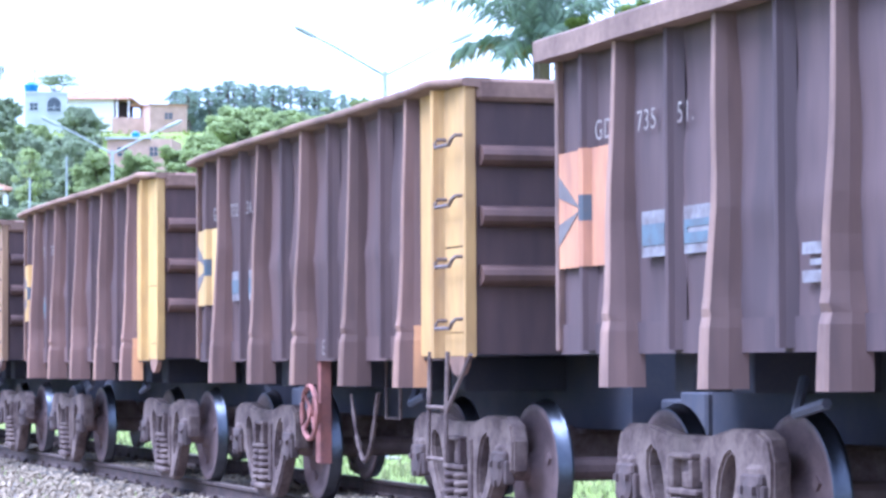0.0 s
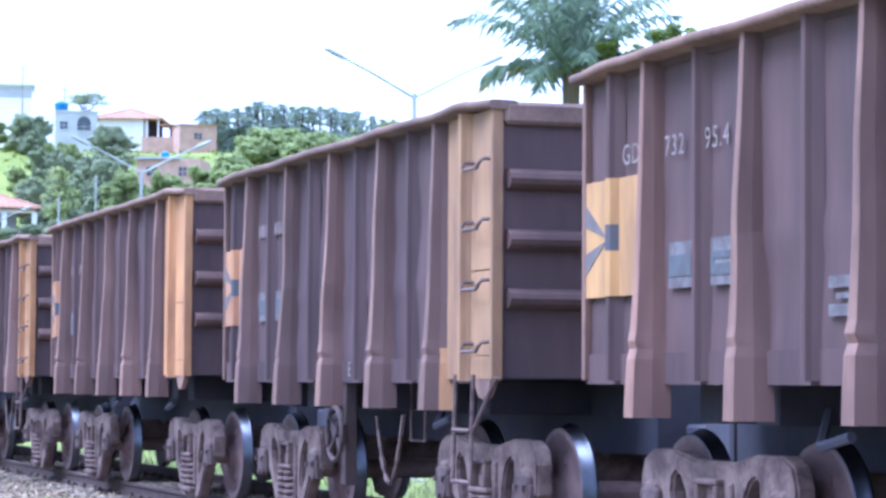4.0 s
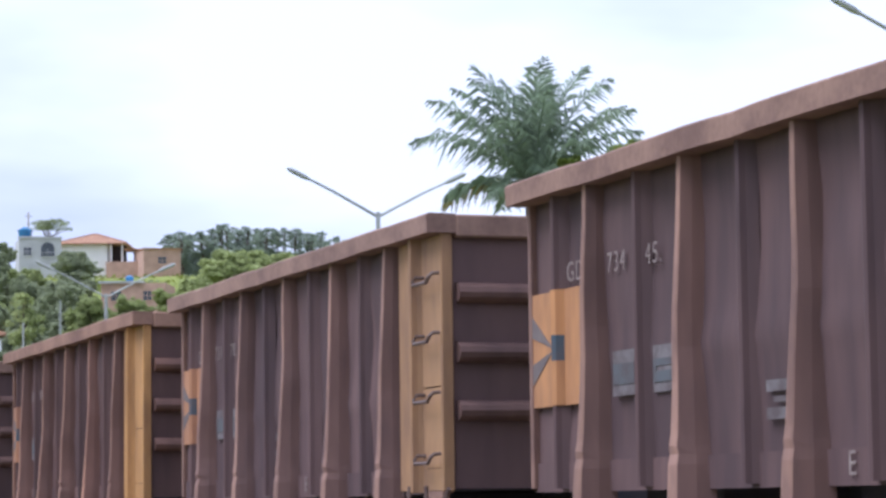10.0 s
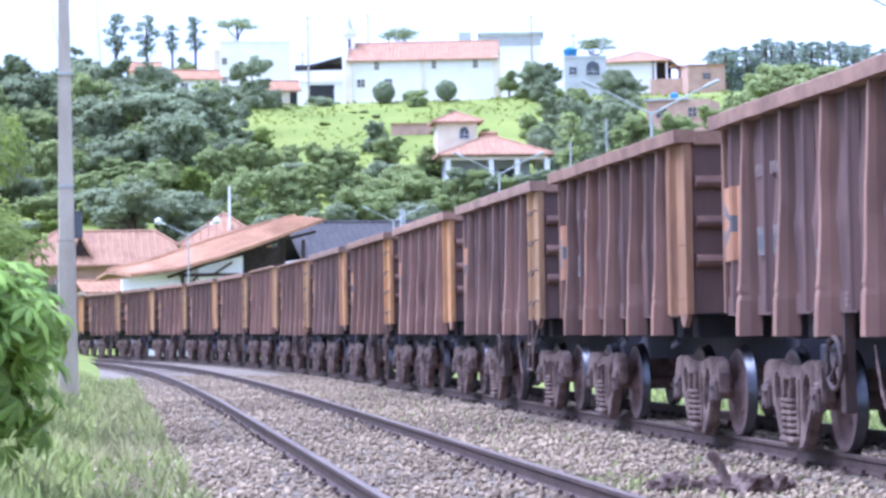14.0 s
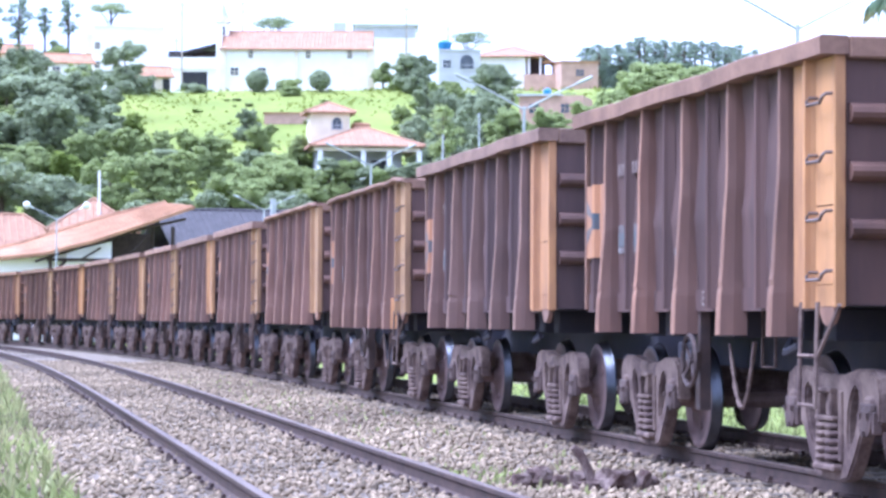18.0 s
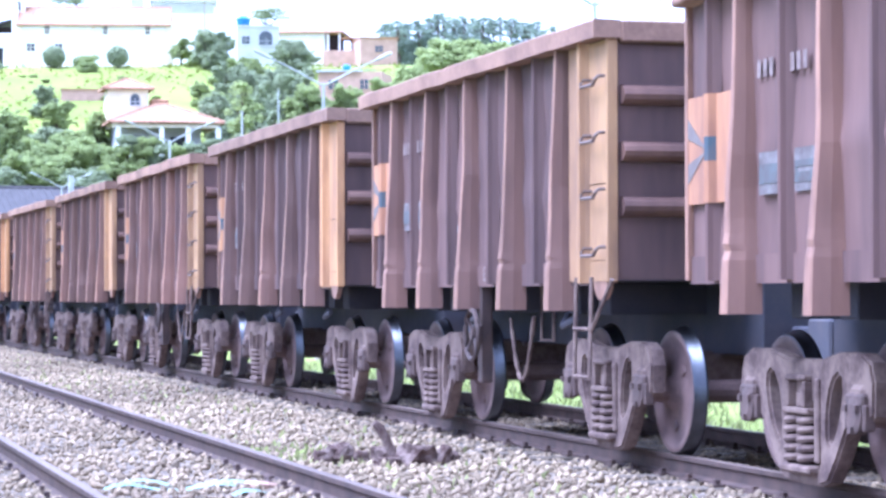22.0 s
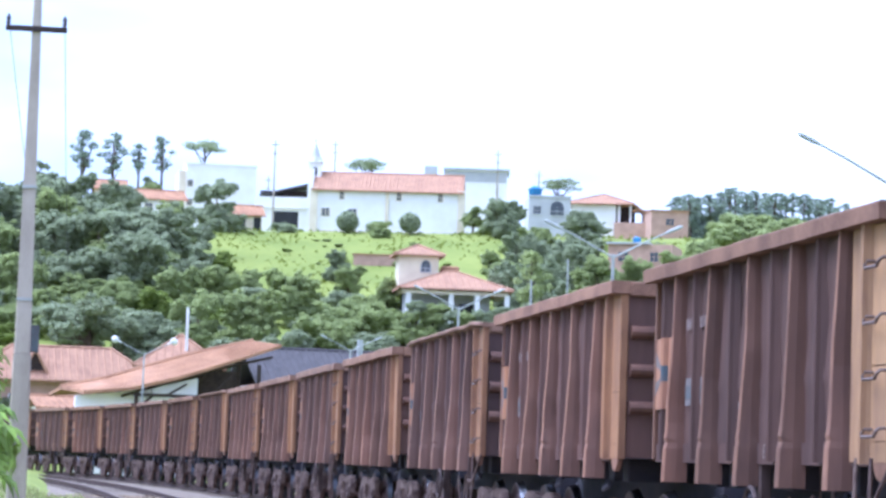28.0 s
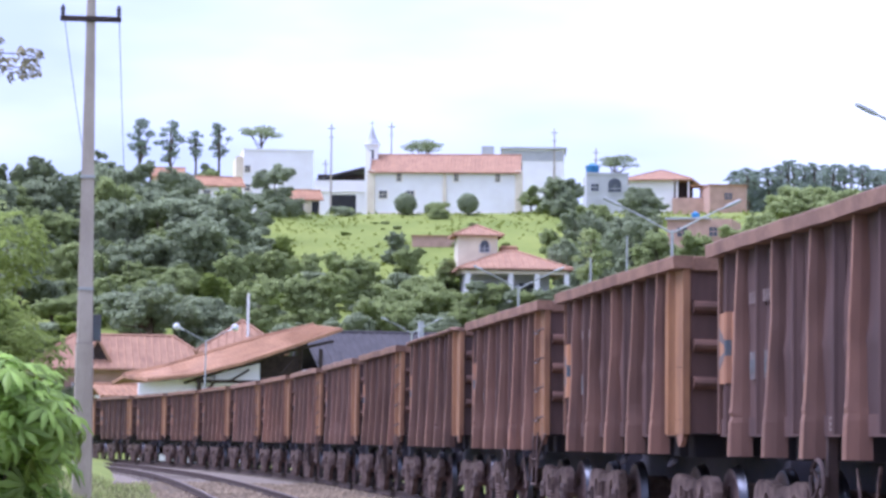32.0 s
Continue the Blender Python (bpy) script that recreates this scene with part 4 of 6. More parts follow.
for n, w in TRAIN.items():
    k = _rnd.uniform(0.82, 1.15) * (0.86 if n < 6 else 0.97 if n < 24 else 0.92 if n < 28 else 0.8)
    red = _rnd.uniform(-0.03, 0.07) + (0.015 if n > 11 else 0.0) + (0.075 if n > 27 else 0.0)
    paint = (k * (1 + red), k, k * (1 - red), 1)
    old = _rnd.uniform(-0.3, 0.05) if n < 6 else _rnd.uniform(0.0, 0.4) if n < 12 else _rnd.uniform(0.3, 0.6) if n < 28 else _rnd.uniform(0.4, 0.8) if n < 36 else _rnd.uniform(0.7, 1.0)
    gold = (1.08 - 0.45 * old, 1.05 - 0.48 * old, 0.98 - 0.42 * old, 1)
    if n < 6:
        gold = (gold[0], gold[1] * 1.1, gold[2] * 0.95, 1)
    gold = GOLD.get(n, gold if n < 15 else (0.56, 0.56, 0.66, 1))
    if n >= 30:
        gold = (0.66 - 0.1 * old, 0.64 - 0.1 * old, 0.66, 1)
    worn = 0.35 + 0.6 * old
    faded = MARKS.get(n, (1.0 - 0.42 * worn, 0.98 - 0.45 * worn, 1.0 - 0.25 * worn, 1))
    if n in NUMBERS:
        for text, y in zip(("GD",) + NUMBERS[n], (3.19, 2.56, 2.0)):
            o = part("wagon_number", _gd if text == "GD" else lettering(text, 0.17), None, w, "pale stencilled number")
            o.matrix_basis = Matrix.Translation((NEAR - 0.032, y, 2.5)) @ LETTER_TURN
    else:
        for y in (2.52, 2.42, 2.32, 1.98, 1.88, 1.78):
            hang("worn_digit", "unread", w, pose(0, y, 0))
    red_brake = n == 1
    for o in w.children_recursive:
        base = o.name.split(".")[0]
        if base in ("hand_brake_wheel", "brake_post"):
            o.color = (1, 1, 1, 1) if red_brake else (0.26, 0.42, 0.47, 1)
            continue
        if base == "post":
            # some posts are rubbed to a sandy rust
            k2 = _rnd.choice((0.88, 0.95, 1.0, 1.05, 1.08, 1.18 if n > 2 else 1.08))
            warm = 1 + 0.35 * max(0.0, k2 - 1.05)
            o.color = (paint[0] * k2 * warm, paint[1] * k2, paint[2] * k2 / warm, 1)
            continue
        if base == "faded_stencil":
            o.color = (0.95, 0.95, 1.0, 1) if n in (0, 1) else (0.7, 0.7, 0.72, 1)
            continue
        if base == "stencil_band":
            o.color = (1.05, 1.1, 1.15, 1) if n in (0, 1) else (0.95, 0.88, 0.84, 1)
            continue
        o.color = gold if base in ("yellow_panel", "yellow_rib") or (base == "corner_angle" and o.location.y < 0) else faded if base in ("mark_ground", "mark_rib") else paint
DRIFT_AT = (0, 4, 6.5, 8, 9, 13, 14, 17, 19, 21, 23, 28, 32)
DRIFT = (-0.33, -0.31, -0.2, -0.12, -0.05, 0.2, 0.26, 0.42, 0.74, 1.04, 1.25, 1.35, 1.27)


def wagon_pose(n, t):
    s = 14.45 + PITCH * (n - t) + float(np.interp(t, DRIFT_AT, DRIFT)) - 2.8
    a, b = main_line(s - 2.67), main_line(s + 2.67)
    turn = math.atan2(-(b[0] - a[0]), b[1] - a[1])
    return pose((a[0] + b[0]) / 2, (a[1] + b[1]) / 2, 0, 0, 0, math.degrees(turn))


def motions():
    for n, w in TRAIN.items():
        walk(w, [(t, wagon_pose(n, t)) for t in range(0, 33)])
    # the wheels roll: the same turn for every wheelset at one place of its wagon
    shared = {}
    for n, w in TRAIN.items():
        for o in w.children:
            if not o.name.startswith("wheelset"):
                continue
            y = round(o.location.y, 2)
            if y not in shared:
                step, rows = 2.0 / FPS, []
                for i in range(481):
                    t = i * step
                    gone = PITCH * t - float(np.interp(t, DRIFT_AT, DRIFT))
                    rows.append((t, Matrix.Translation((0, o.location.y, 0.46)) @ Matrix.Rotation(gone / 0.46, 4, "X")))
                walk(o, rows)
                shared[y] = o.animation_data
            else:
                o.rotation_mode = "QUATERNION"
                o.animation_data_create()
                o.animation_data.action = shared[y].action
                o.animation_data.action_slot = shared[y].action_slot


# ---- places seen from the eye: bearing right of the track, height angle, distance ----
def spot(az, d):
    return d * math.sin(radians(az)), d * math.cos(radians(az))


def rise(el, d):
    return EYE[2] + d * math.tan(radians(el))


# ---- lamp posts beyond the train ----
def lamp_post(az, d, z_fork, half, white=False):
    x, y = spot(az, d)
    post = tagged(new("street_lamp"), "slender grey double-arm street lamp" + (" with white lamp heads" if white else ""), "street lamp", "lamps along the platform")
    post.location = (x, y, ground_z(x, y))
    h = z_fork - ground_z(x, y)
    bm = bmesh.new()
    tube(bm, [(0, 0, -0.1), (0, 0, h * 0.55), (0, 0, h + 0.06)], [0.06, 0.048, 0.038], 8)
    pole = part("pole", bm, GALV, post)
    part("foot_plate", boxes((-0.2, -0.2, -0.05, 0.2, 0.2, 0.06), bevel=0.01), CONCRETE, post)
    for s in (-1, 1):
        bm = bmesh.new()
        tube(bm, [(0, 0, h - 0.02), (s * half * 0.5, 0, h + half * 0.25), (s * half * 0.78, 0, h + half * 0.38)], [0.028, 0.024, 0.02], 6)
        arm = part("arm", bm, GALV, post)
        bm = bmesh.new()
        a, b = Vector((s * half * 0.76, 0, h + half * 0.37)), Vector((s * half, 0, h + half * 0.48))
        tube(bm, [a, a.lerp(b, 0.3), a.lerp(b, 0.85), b], [0.028, 0.045, 0.042, 0.018], 8)
        part("lamp_head", bm, LAMP_GLASS if white else GALV, post)
        if white:
            bm = bmesh.new()
            bmesh.ops.create_uvsphere(bm, u_segments=12, v_segments=8, radius=0.19, matrix=Matrix.Translation(b))
            part("globe", bm, LAMP_GLASS, post, "white lamp globe")
    return post


lamp_post(17.66, 43.6, 5.92, 1.55)
lamp_post(11.80, 64.8, 6.28, 1.72)
lamp_post(8.50, 93.0, 6.5, 1.62)
lamp_post(1.78, 137.0, 6.12, 1.5, True)
lamp_post(30.1, 29.6, 5.9, 1.5)
lamp_post(6.2, 120.0, 6.0, 1.4)
for az, d, el, r in ((10.05, 80, 3.95, 0.03), (10.83, 80, 4.42, 0.026)):
    x, y = spot(az, d)
    p = tagged(new("thin_post"), "thin pale metal post beyond the train", "post")
    p.location = (x, y, ground_z(x, y))
    bm = bmesh.new()
    tube(bm, [(0, 0, -0.1), (0, 0, rise(el, d) - ground_z(x, y))], [r * 1.3, r], 7)
    part("shaft", bm, GALV, p)
    part("foot", boxes((-0.1, -0.1, -0.1, 0.1, 0.1, 0.05), bevel=0.01), CONCRETE, p)


# ---- utility pole at the edge of the weeds ----
def utility_pole(x, y, z_arm, top, wires_to):
    g = ground_z(x, y)
    pole = tagged(new("utility_pole"), "tapered grey concrete utility pole with a crossarm", "utility pole")
    pole.location = (x, y, g)
    bm = bmesh.new()
    prev = None
    for z, h in ((-0.2, 0.19), (2.9 - g, 0.165), (2.92 - g, 0.15), (6.0 - g, 0.12), (top - g, 0.08)):
        ring = [bm.verts.new((sx * h, sy * h * 0.8, z)) for sx, sy in ((-1, -1), (1, -1), (1, 1), (-1, 1))]
        if prev:
            for k in range(4):
                bm.faces.new((prev[k], prev[(k + 1) % 4], ring[(k + 1) % 4], ring[k]))
        prev = ring
    bm.faces.new(prev)
    bmesh.ops.bevel(bm, geom=[e for e in bm.edges if abs(e.verts[0].co.z - e.verts[1].co.z) > 0.5], offset=0.025, segments=1, affect="EDGES")
    part("shaft", bm, CONCRETE, pole)
    for i, z in enumerate((1.9, 3.9, 6.0)):
        part("band", boxes((-0.15 + 0.006 * i, -0.13, z - g, 0.15 - 0.006 * i, 0.13, z - g + 0.05)), GALV, pole)
    part("crossarm", boxes((-0.57, -0.14, z_arm - g - 0.05, 0.57, -0.05, z_arm - g + 0.05), bevel=0.01), DARKWOOD, pole)
    part("meter_box", boxes((0.14, -0.08, 2.95 - g, 0.30, 0.08, 3.45 - g), bevel=0.01), PALE_BLUE, pole, "small blue-grey box")
    for s in (-1, 1):
        bm = bmesh.new()
        lathe(bm, [(z_arm - g + 0.05, 0.02), (z_arm - g + 0.1, 0.05), (z_arm - g + 0.14, 0.03), (z_arm - g + 0.18, 0.05), (z_arm - g + 0.26, 0.02)], 10, 2)
        o = part("insulator", bm, GREASE, pole)
        o.location = (s * 0.52, -0.1, 0)
        bm = bmesh.new()
        a, b = Vector((s * 0.52, -0.1, z_arm - g + 0.2)), Vector((wires_to[0] - x + s * 0.3, wires_to[1] - y, wires_to[2] - g))
        tube(bm, [a.lerp(b, q) - Vector((0, 0, 7.0 * q * (1 - q))) for q in np.linspace(0, 1, 16)], 0.007, 4)
        part("wire", bm, GREASE, pole)
    return pole


utility_pole(-0.70, 50.0, 9.0, 9.62, (0.2, 128.0, 8.0))


# ---- leaves ----
def leaf_cloud(blobs, count, size, seed, long=1.7, fold=0.3, shell=0.55):
    """Many small folded leaves in a set of ellipsoids (centre, radii)."""
    r = np.random.RandomState(seed)
    vol = np.array([b[1][0] * b[1][1] * b[1][2] for b in blobs]) ** 0.67
    pick = r.choice(len(blobs), count, p=vol / vol.sum())
    c = np.array([b[0] for b in blobs], float)[pick]
    rad = np.array([b[1] for b in blobs], float)[pick]
    d = r.normal(0, 1, (count, 3))
    d /= np.linalg.norm(d, axis=1)[:, None]
    q = shell + (1 - shell) * r.rand(count)[:, None] ** 0.6 + r.normal(0, 0.06, (count, 1))
    c = c + d * rad * q
    n = d + r.normal(0, 0.7, (count, 3)) + np.array([0, 0, 0.5])
    n /= np.linalg.norm(n, axis=1)[:, None]
    u = np.cross(n, r.normal(0, 1, (count, 3)))
    u /= np.linalg.norm(u, axis=1)[:, None]
    w = np.cross(n, u)
    s = size * (0.55 + 0.9 * r.rand(count))[:, None]
    v = np.stack([c - u * s * long / 2, c + w * s * 0.5 - n * s * fold * 0.5, c + u * s * long / 2 - n * s * fold, c - w * s * 0.5 - n * s * fold * 0.5], 1)
    f = np.arange(count * 4).reshape(-1, 4)
    return v.reshape(-1, 3), f


def quick_mesh(name, verts, faces, material):
    verts, faces = np.asarray(verts, np.float32), np.asarray(faces, np.int32)
    me = bpy.data.meshes.new(name)
    me.vertices.add(len(verts))
    me.vertices.foreach_set("co", verts.reshape(-1))
    k = faces.shape[1]
    me.loops.add(faces.size)
    me.loops.foreach_set("vertex_index", faces.reshape(-1))
    me.polygons.add(len(faces))
    me.polygons.foreach_set("loop_start", (np.arange(len(faces)) * k).astype(np.int32))
    me.update(calc_edges=True)
    me.materials.append(material)
    return me


def crown_blobs(kind, seed):
    r = random.Random(seed)
    out = []
    if kind in ("round", "spread"):
        flat = 1.0 if kind == "round" else 0.6
        wide = 2.1 if kind == "round" else 3.3
        mid = 5.0 if kind == "round" else 5.6
        masses = []
        for i in range(11):
            a, q = 2.4 * i + r.uniform(-0.5, 0.5), wide * math.sqrt((i + 0.5) / 11) * r.uniform(0.75, 1.2)
            k = r.uniform(0.7, 1.4) * (1.0 if kind == "round" else 1.15)
            masses.append(((q * math.cos(a), q * math.sin(a), mid + flat * (r.uniform(-2.9, 2.1) - 0.3 * q)), k))
        for (x, y, z), k in masses:
            out.append(((x, y, z), (k, k, k * 0.8 * flat)))
            for _ in range(11):
                d = Vector((r.gauss(0, 1), r.gauss(0, 1), r.gauss(0.1, 1) * flat)).normalized() * k * r.uniform(0.9, 1.35)
                b = r.uniform(0.2, 0.55)
                out.append(((x + d.x, y + d.y, z + d.z * 0.9), (b * 1.2, b * 1.2, b * 0.7)))
    elif kind == "tall":
        for i in range(30):
            z = 5.0 + i * 0.2
            a, q = r.uniform(0, 6.28), r.uniform(0.2, 1.7) * (1.15 - abs(i - 15) / 24)
            k = r.uniform(0.4, 0.8)
            out.append(((q * math.cos(a), q * math.sin(a), z), (k * 1.2, k * 1.2, k * 0.6)))
    elif kind == "umbrella":
        for _ in range(24):
            a, q = r.uniform(0, 6.28), r.uniform(0.3, 3.6)
            k = r.uniform(0.6, 1.1)
            out.append(((q * math.cos(a), q * math.sin(a), 7.1 + r.uniform(-0.9, 0.7) - 0.12 * q), (k * 1.4, k * 1.4, k * 0.5)))
    else:
        for _ in range(16):
            a, q = r.uniform(0, 6.28), r.uniform(0.0, 1.9)
            k = r.uniform(0.6, 1.0)
            out.append(((q * math.cos(a), q * math.sin(a), r.uniform(0.6, 2.3) - 0.15 * q), (k, k, k * 0.8)))
    return out


CROWN_H = {"round": 5.0, "spread": 5.8, "tall": 7.6, "umbrella": 7.0, "bush": 1.4}
CROWN_R = {"round": 3.6, "spread": 5.0, "tall": 1.8, "umbrella": 4.4, "bush": 2.4}
_trees = {}


def tree_parts(kind, leaf, seed):
    key = (kind, leaf.name, seed)
    if key in _trees:
        return _trees[key]
    blobs = crown_blobs(kind, seed)
    n = {"round": 17000, "spread": 17000, "tall": 1500, "umbrella": 2300, "bush": 6500}[kind]
    size = {"round": 0.2, "spread": 0.2, "tall": 0.23, "umbrella": 0.2, "bush": 0.15}[kind]
    v, f = leaf_cloud(blobs, n, size, seed, shell=0.55)
    crown = quick_mesh("crown", v, f, leaf)
    bm = bmesh.new()
    r = random.Random(seed)
    top = CROWN_H[kind] * (0.85 if kind != "tall" else 1.3)
    bend = r.uniform(-0.3, 0.3)
    tube(bm, [(0, 0, -5), (0, 0, 0), (bend * 0.4, 0, top * 0.5), (bend, 0.1, top)], [0.34, 0.3, 0.22, 0.08], 7)
    for b in r.sample(blobs, min(9, len(blobs))):
        z0 = top * r.uniform(0.35, 0.75)
        p = Vector(b[0])
        tube(bm, [(bend * z0 / top, 0, z0), ((p.x + bend) * 0.5, p.y * 0.5, (z0 + p.z) * 0.5 - 0.1), p], [0.13, 0.08, 0.03], 5)
    trunk = kept("trunk", bm, BARK)
    _trees[key] = (trunk, crown)
    return _trees[key]


TREE_WORDS = {"dark_leaves": "dark green", "green_leaves": "green", "yellow_green_leaves": "bright yellow-green", "hazed_pine_needles": "dark far-off"}
KIND_WORDS = {"round": "leafy round-crowned tree", "spread": "wide spreading tree", "tall": "slim tall tree", "umbrella": "flat-topped tree", "bush": "thick bush"}


def plant(kind, leaf, x, y, z_mid, radius, seed, squash=1.0):
    trunk, crown = tree_parts(kind, leaf, seed % 4)
    k = radius / CROWN_R[kind]
    t = tagged(new("bush" if kind == "bush" else "tree"), TREE_WORDS.get(leaf.name, "green") + " " + KIND_WORDS[kind] + " on the hillside", "bush" if kind == "bush" else "tree", "hillside trees")
    t.location = (x, y, z_mid - CROWN_H[kind] * k * squash)
    t.rotation_euler = (0, 0, (seed * 1.37) % 6.28)
    t.scale = (k, k, k * squash)
    part("trunk", trunk, None, t)
    part("crown", crown, None, t)
    return t


def on_hill(el, az):
    """How far away the slope is met at that height angle."""
    for d in np.arange(166, 900, 2.0):
        x, y = spot(az, d)
        if ground_z(x, y) >= rise(el, d):
            return float(d)
    return 420.0


def hill_tree(kind, leaf, az, el_foot, wide, seed, squash=1.0):
    d = on_hill(el_foot, az)
    x, y = spot(az, d)
    rad = d * radians(wide) / 2
    k = rad / CROWN_R[kind]
    plant(kind, leaf, x, y, ground_z(x, y) + CROWN_H[kind] * k * squash * 0.8, rad, seed, squash)


def sky_tree(kind, leaf, az, el_mid, wide, d, seed, squash=1.0):
    x, y = spot(az, d)
    plant(kind, leaf, x, y, rise(el_mid, d), d * radians(wide) / 2, seed, squash)


D_, M_, Y_, P_ = LEAF_DARK, LEAF_MID, LEAF_YEL, LEAF_PINE
# the skyline and the crest
for az, el, wd, kind in ((0.3, 6.35, 0.5, "tall"), (0.95, 6.3, 0.5, "tall"), (1.5, 6.25, 0.35, "tall"), (2.0, 6.35, 0.42, "tall"), (2.9, 6.62, 1.0, "umbrella"),
                         (6.4, 6.35, 1.0, "umbrella"), (10.6, 6.05, 0.95, "umbrella"), (1.75, 5.75, 0.5, "round"), (-0.6, 5.9, 0.5, "round")):
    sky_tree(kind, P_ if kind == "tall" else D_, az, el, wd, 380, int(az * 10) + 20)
_r = random.Random(5)
for i in range(26):
    az = 13.1 + i * 0.15 + _r.uniform(-0.05, 0.05)
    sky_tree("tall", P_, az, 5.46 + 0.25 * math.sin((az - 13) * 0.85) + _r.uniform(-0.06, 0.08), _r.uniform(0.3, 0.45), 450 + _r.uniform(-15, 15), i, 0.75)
for i in range(26):
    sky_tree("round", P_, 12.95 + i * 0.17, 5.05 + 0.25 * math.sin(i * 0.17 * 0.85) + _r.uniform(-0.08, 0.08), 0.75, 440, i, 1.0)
for i in range(9):
    sky_tree("round", D_, -3.4 + i * 0.42, 5.35 + 0.18 * math.sin(i * 2.0) + (0.15 if i < 5 else -0.2), 0.9, 300, i)
for kind, leaf, az, el, wd, d in (("round", D_, 9.45, 5.35, 1.1, 296), ("round", M_, 9.0, 4.95, 0.6, 292), ("round", D_, 11.15, 4.95, 1.15, 285), ("round", D_, 10.0, 4.75, 0.9, 288), ("round", M_, 8.75, 5.35, 0.6, 298),
                                 ("spread", D_, 3.45, 5.0, 1.3, 300), ("round", D_, 1.0, 5.35, 1.4, 296), ("round", M_, 1.75, 5.5, 0.7, 330), ("bush", M_, 6.75, 5.02, 0.55, 289), ("bush", D_, 4.55, 4.9, 0.5, 292), ("bush", M_, 4.8, 4.87, 0.45, 291),
                                 ("round", D_, -0.2, 5.3, 1.5, 290), ("round", D_, 0.35, 5.0, 1.2, 282), ("round", D_, 2.2, 4.7, 1.3, 278), ("spread", D_, 2.4, 4.15, 2.2, 262)):
    sky_tree(kind, leaf, az, el, wd, d, int(az * 9) + 7, 0.85)
# the slope
def slope_trees(rows):
    for kind, leaf, az, el, wd, sq in rows:
        hill_tree(kind, leaf, az, el, wd, int(az * 7) + int(el * 11) + 40, sq)


slope_trees((
    ("spread", D_, 1.75, 3.6, 2.7, 1.0), ("spread", D_, 0.6, 3.2, 1.8, 1.0), ("round", D_, 3.2, 4.75, 1.25, 0.9), ("round", D_, -0.6, 4.2, 1.6, 1.0),
    ("round", D_, -1.6, 4.0, 1.7, 1.0), ("round", D_, 0.5, 4.7, 1.3, 0.9), ("round", M_, -0.9, 2.8, 1.5, 1.0), ("spread", D_, -2.2, 2.6, 2.0, 1.0),
    ("round", D_, -3.0, 3.6, 1.9, 1.0), ("round", D_, 1.2, 4.95, 1.0, 0.9), ("spread", D_, 0.6, 1.75, 2.6, 0.9), ("round", D_, 1.9, 1.8, 1.6, 0.9),
    ("round", M_, 2.9, 2.0, 1.5, 1.0), ("round", M_, 2.4, 2.9, 1.2, 1.0), ("round", M_, 3.4, 3.0, 1.2, 1.0), ("round", M_, 4.1, 2.1, 1.6, 1.0),
))
slope_trees((
    ("round", M_, 4.9, 2.7, 1.4, 1.0), ("spread", M_, 5.6, 1.9, 2.0, 0.9), ("spread", M_, 6.4, 2.2, 2.0, 1.0), ("round", M_, 6.9, 2.7, 1.3, 1.1),
    ("round", M_, 7.7, 1.9, 1.4, 1.0), ("round", D_, 8.1, 2.5, 1.0, 0.9), ("round", Y_, 8.05, 2.0, 0.8, 0.9), ("round", M_, 6.1, 3.4, 0.8, 1.0),
    ("round", D_, 5.85, 3.75, 0.9, 0.9), ("round", D_, 8.8, 2.6, 1.1, 1.0), ("round", D_, 9.6, 2.9, 1.2, 1.2), ("round", D_, 10.2, 3.1, 1.3, 1.2),
    ("tall", M_, 10.05, 2.7, 0.7, 1.0), ("round", D_, 10.9, 3.5, 1.1, 1.2), ("round", D_, 9.35, 4.8, 1.0, 1.0), ("round", D_, 11.2, 4.6, 1.0, 1.0),
))
slope_trees((
    ("round", M_, 11.6, 3.3, 1.4, 1.0), ("round", M_, 12.4, 3.4, 1.2, 1.0), ("round", Y_, 3.4, 3.9, 0.7, 0.8), ("round", M_, 4.0, 3.4, 0.9, 0.8),
    ("round", M_, 1.2, 2.6, 1.3, 0.9), ("round", D_, 2.3, 4.0, 1.0, 0.8), ("round", M_, -0.2, 2.3, 1.3, 0.9), ("round", D_, 4.9, 1.5, 1.4, 0.8),
    ("round", D_, 3.5, 1.45, 1.4, 0.8), ("round", D_, 6.9, 1.5, 1.6, 0.8), ("round", M_, 5.3, 3.3, 0.7, 0.8), ("round", M_, 9.2, 1.9, 1.3, 1.0),
    ("round", D_, 10.4, 2.2, 1.4, 1.0), ("round", D_, 11.4, 2.3, 1.6, 1.0), ("bush", D_, 4.75, 4.8, 0.45, 0.9), ("bush", M_, 6.75, 4.72, 0.5, 0.8),
))
slope_trees((
    ("bush", D_, 9.2, 4.2, 0.6, 0.8), ("bush", M_, 7.2, 4.1, 0.6, 0.5), ("bush", M_, 9.6, 4.5, 0.7, 0.7),
))
for i in range(60):
    az, el = _r.uniform(-4, 12.5), _r.uniform(0.7, 3.1)
    hill_tree(_r.choice(("bush", "round", "spread")), _r.choice((D_, M_, M_, M_, Y_)), az, el, _r.uniform(0.8, 1.5), i, 0.75)
for i in range(34):
    az, el = _r.uniform(-5, 3.0), _r.uniform(2.6, 4.6)
    hill_tree(_r.choice(("round", "spread")), _r.choice((D_, D_, D_, M_)), az, el, _r.uniform(1.0, 1.8), i, 0.8)
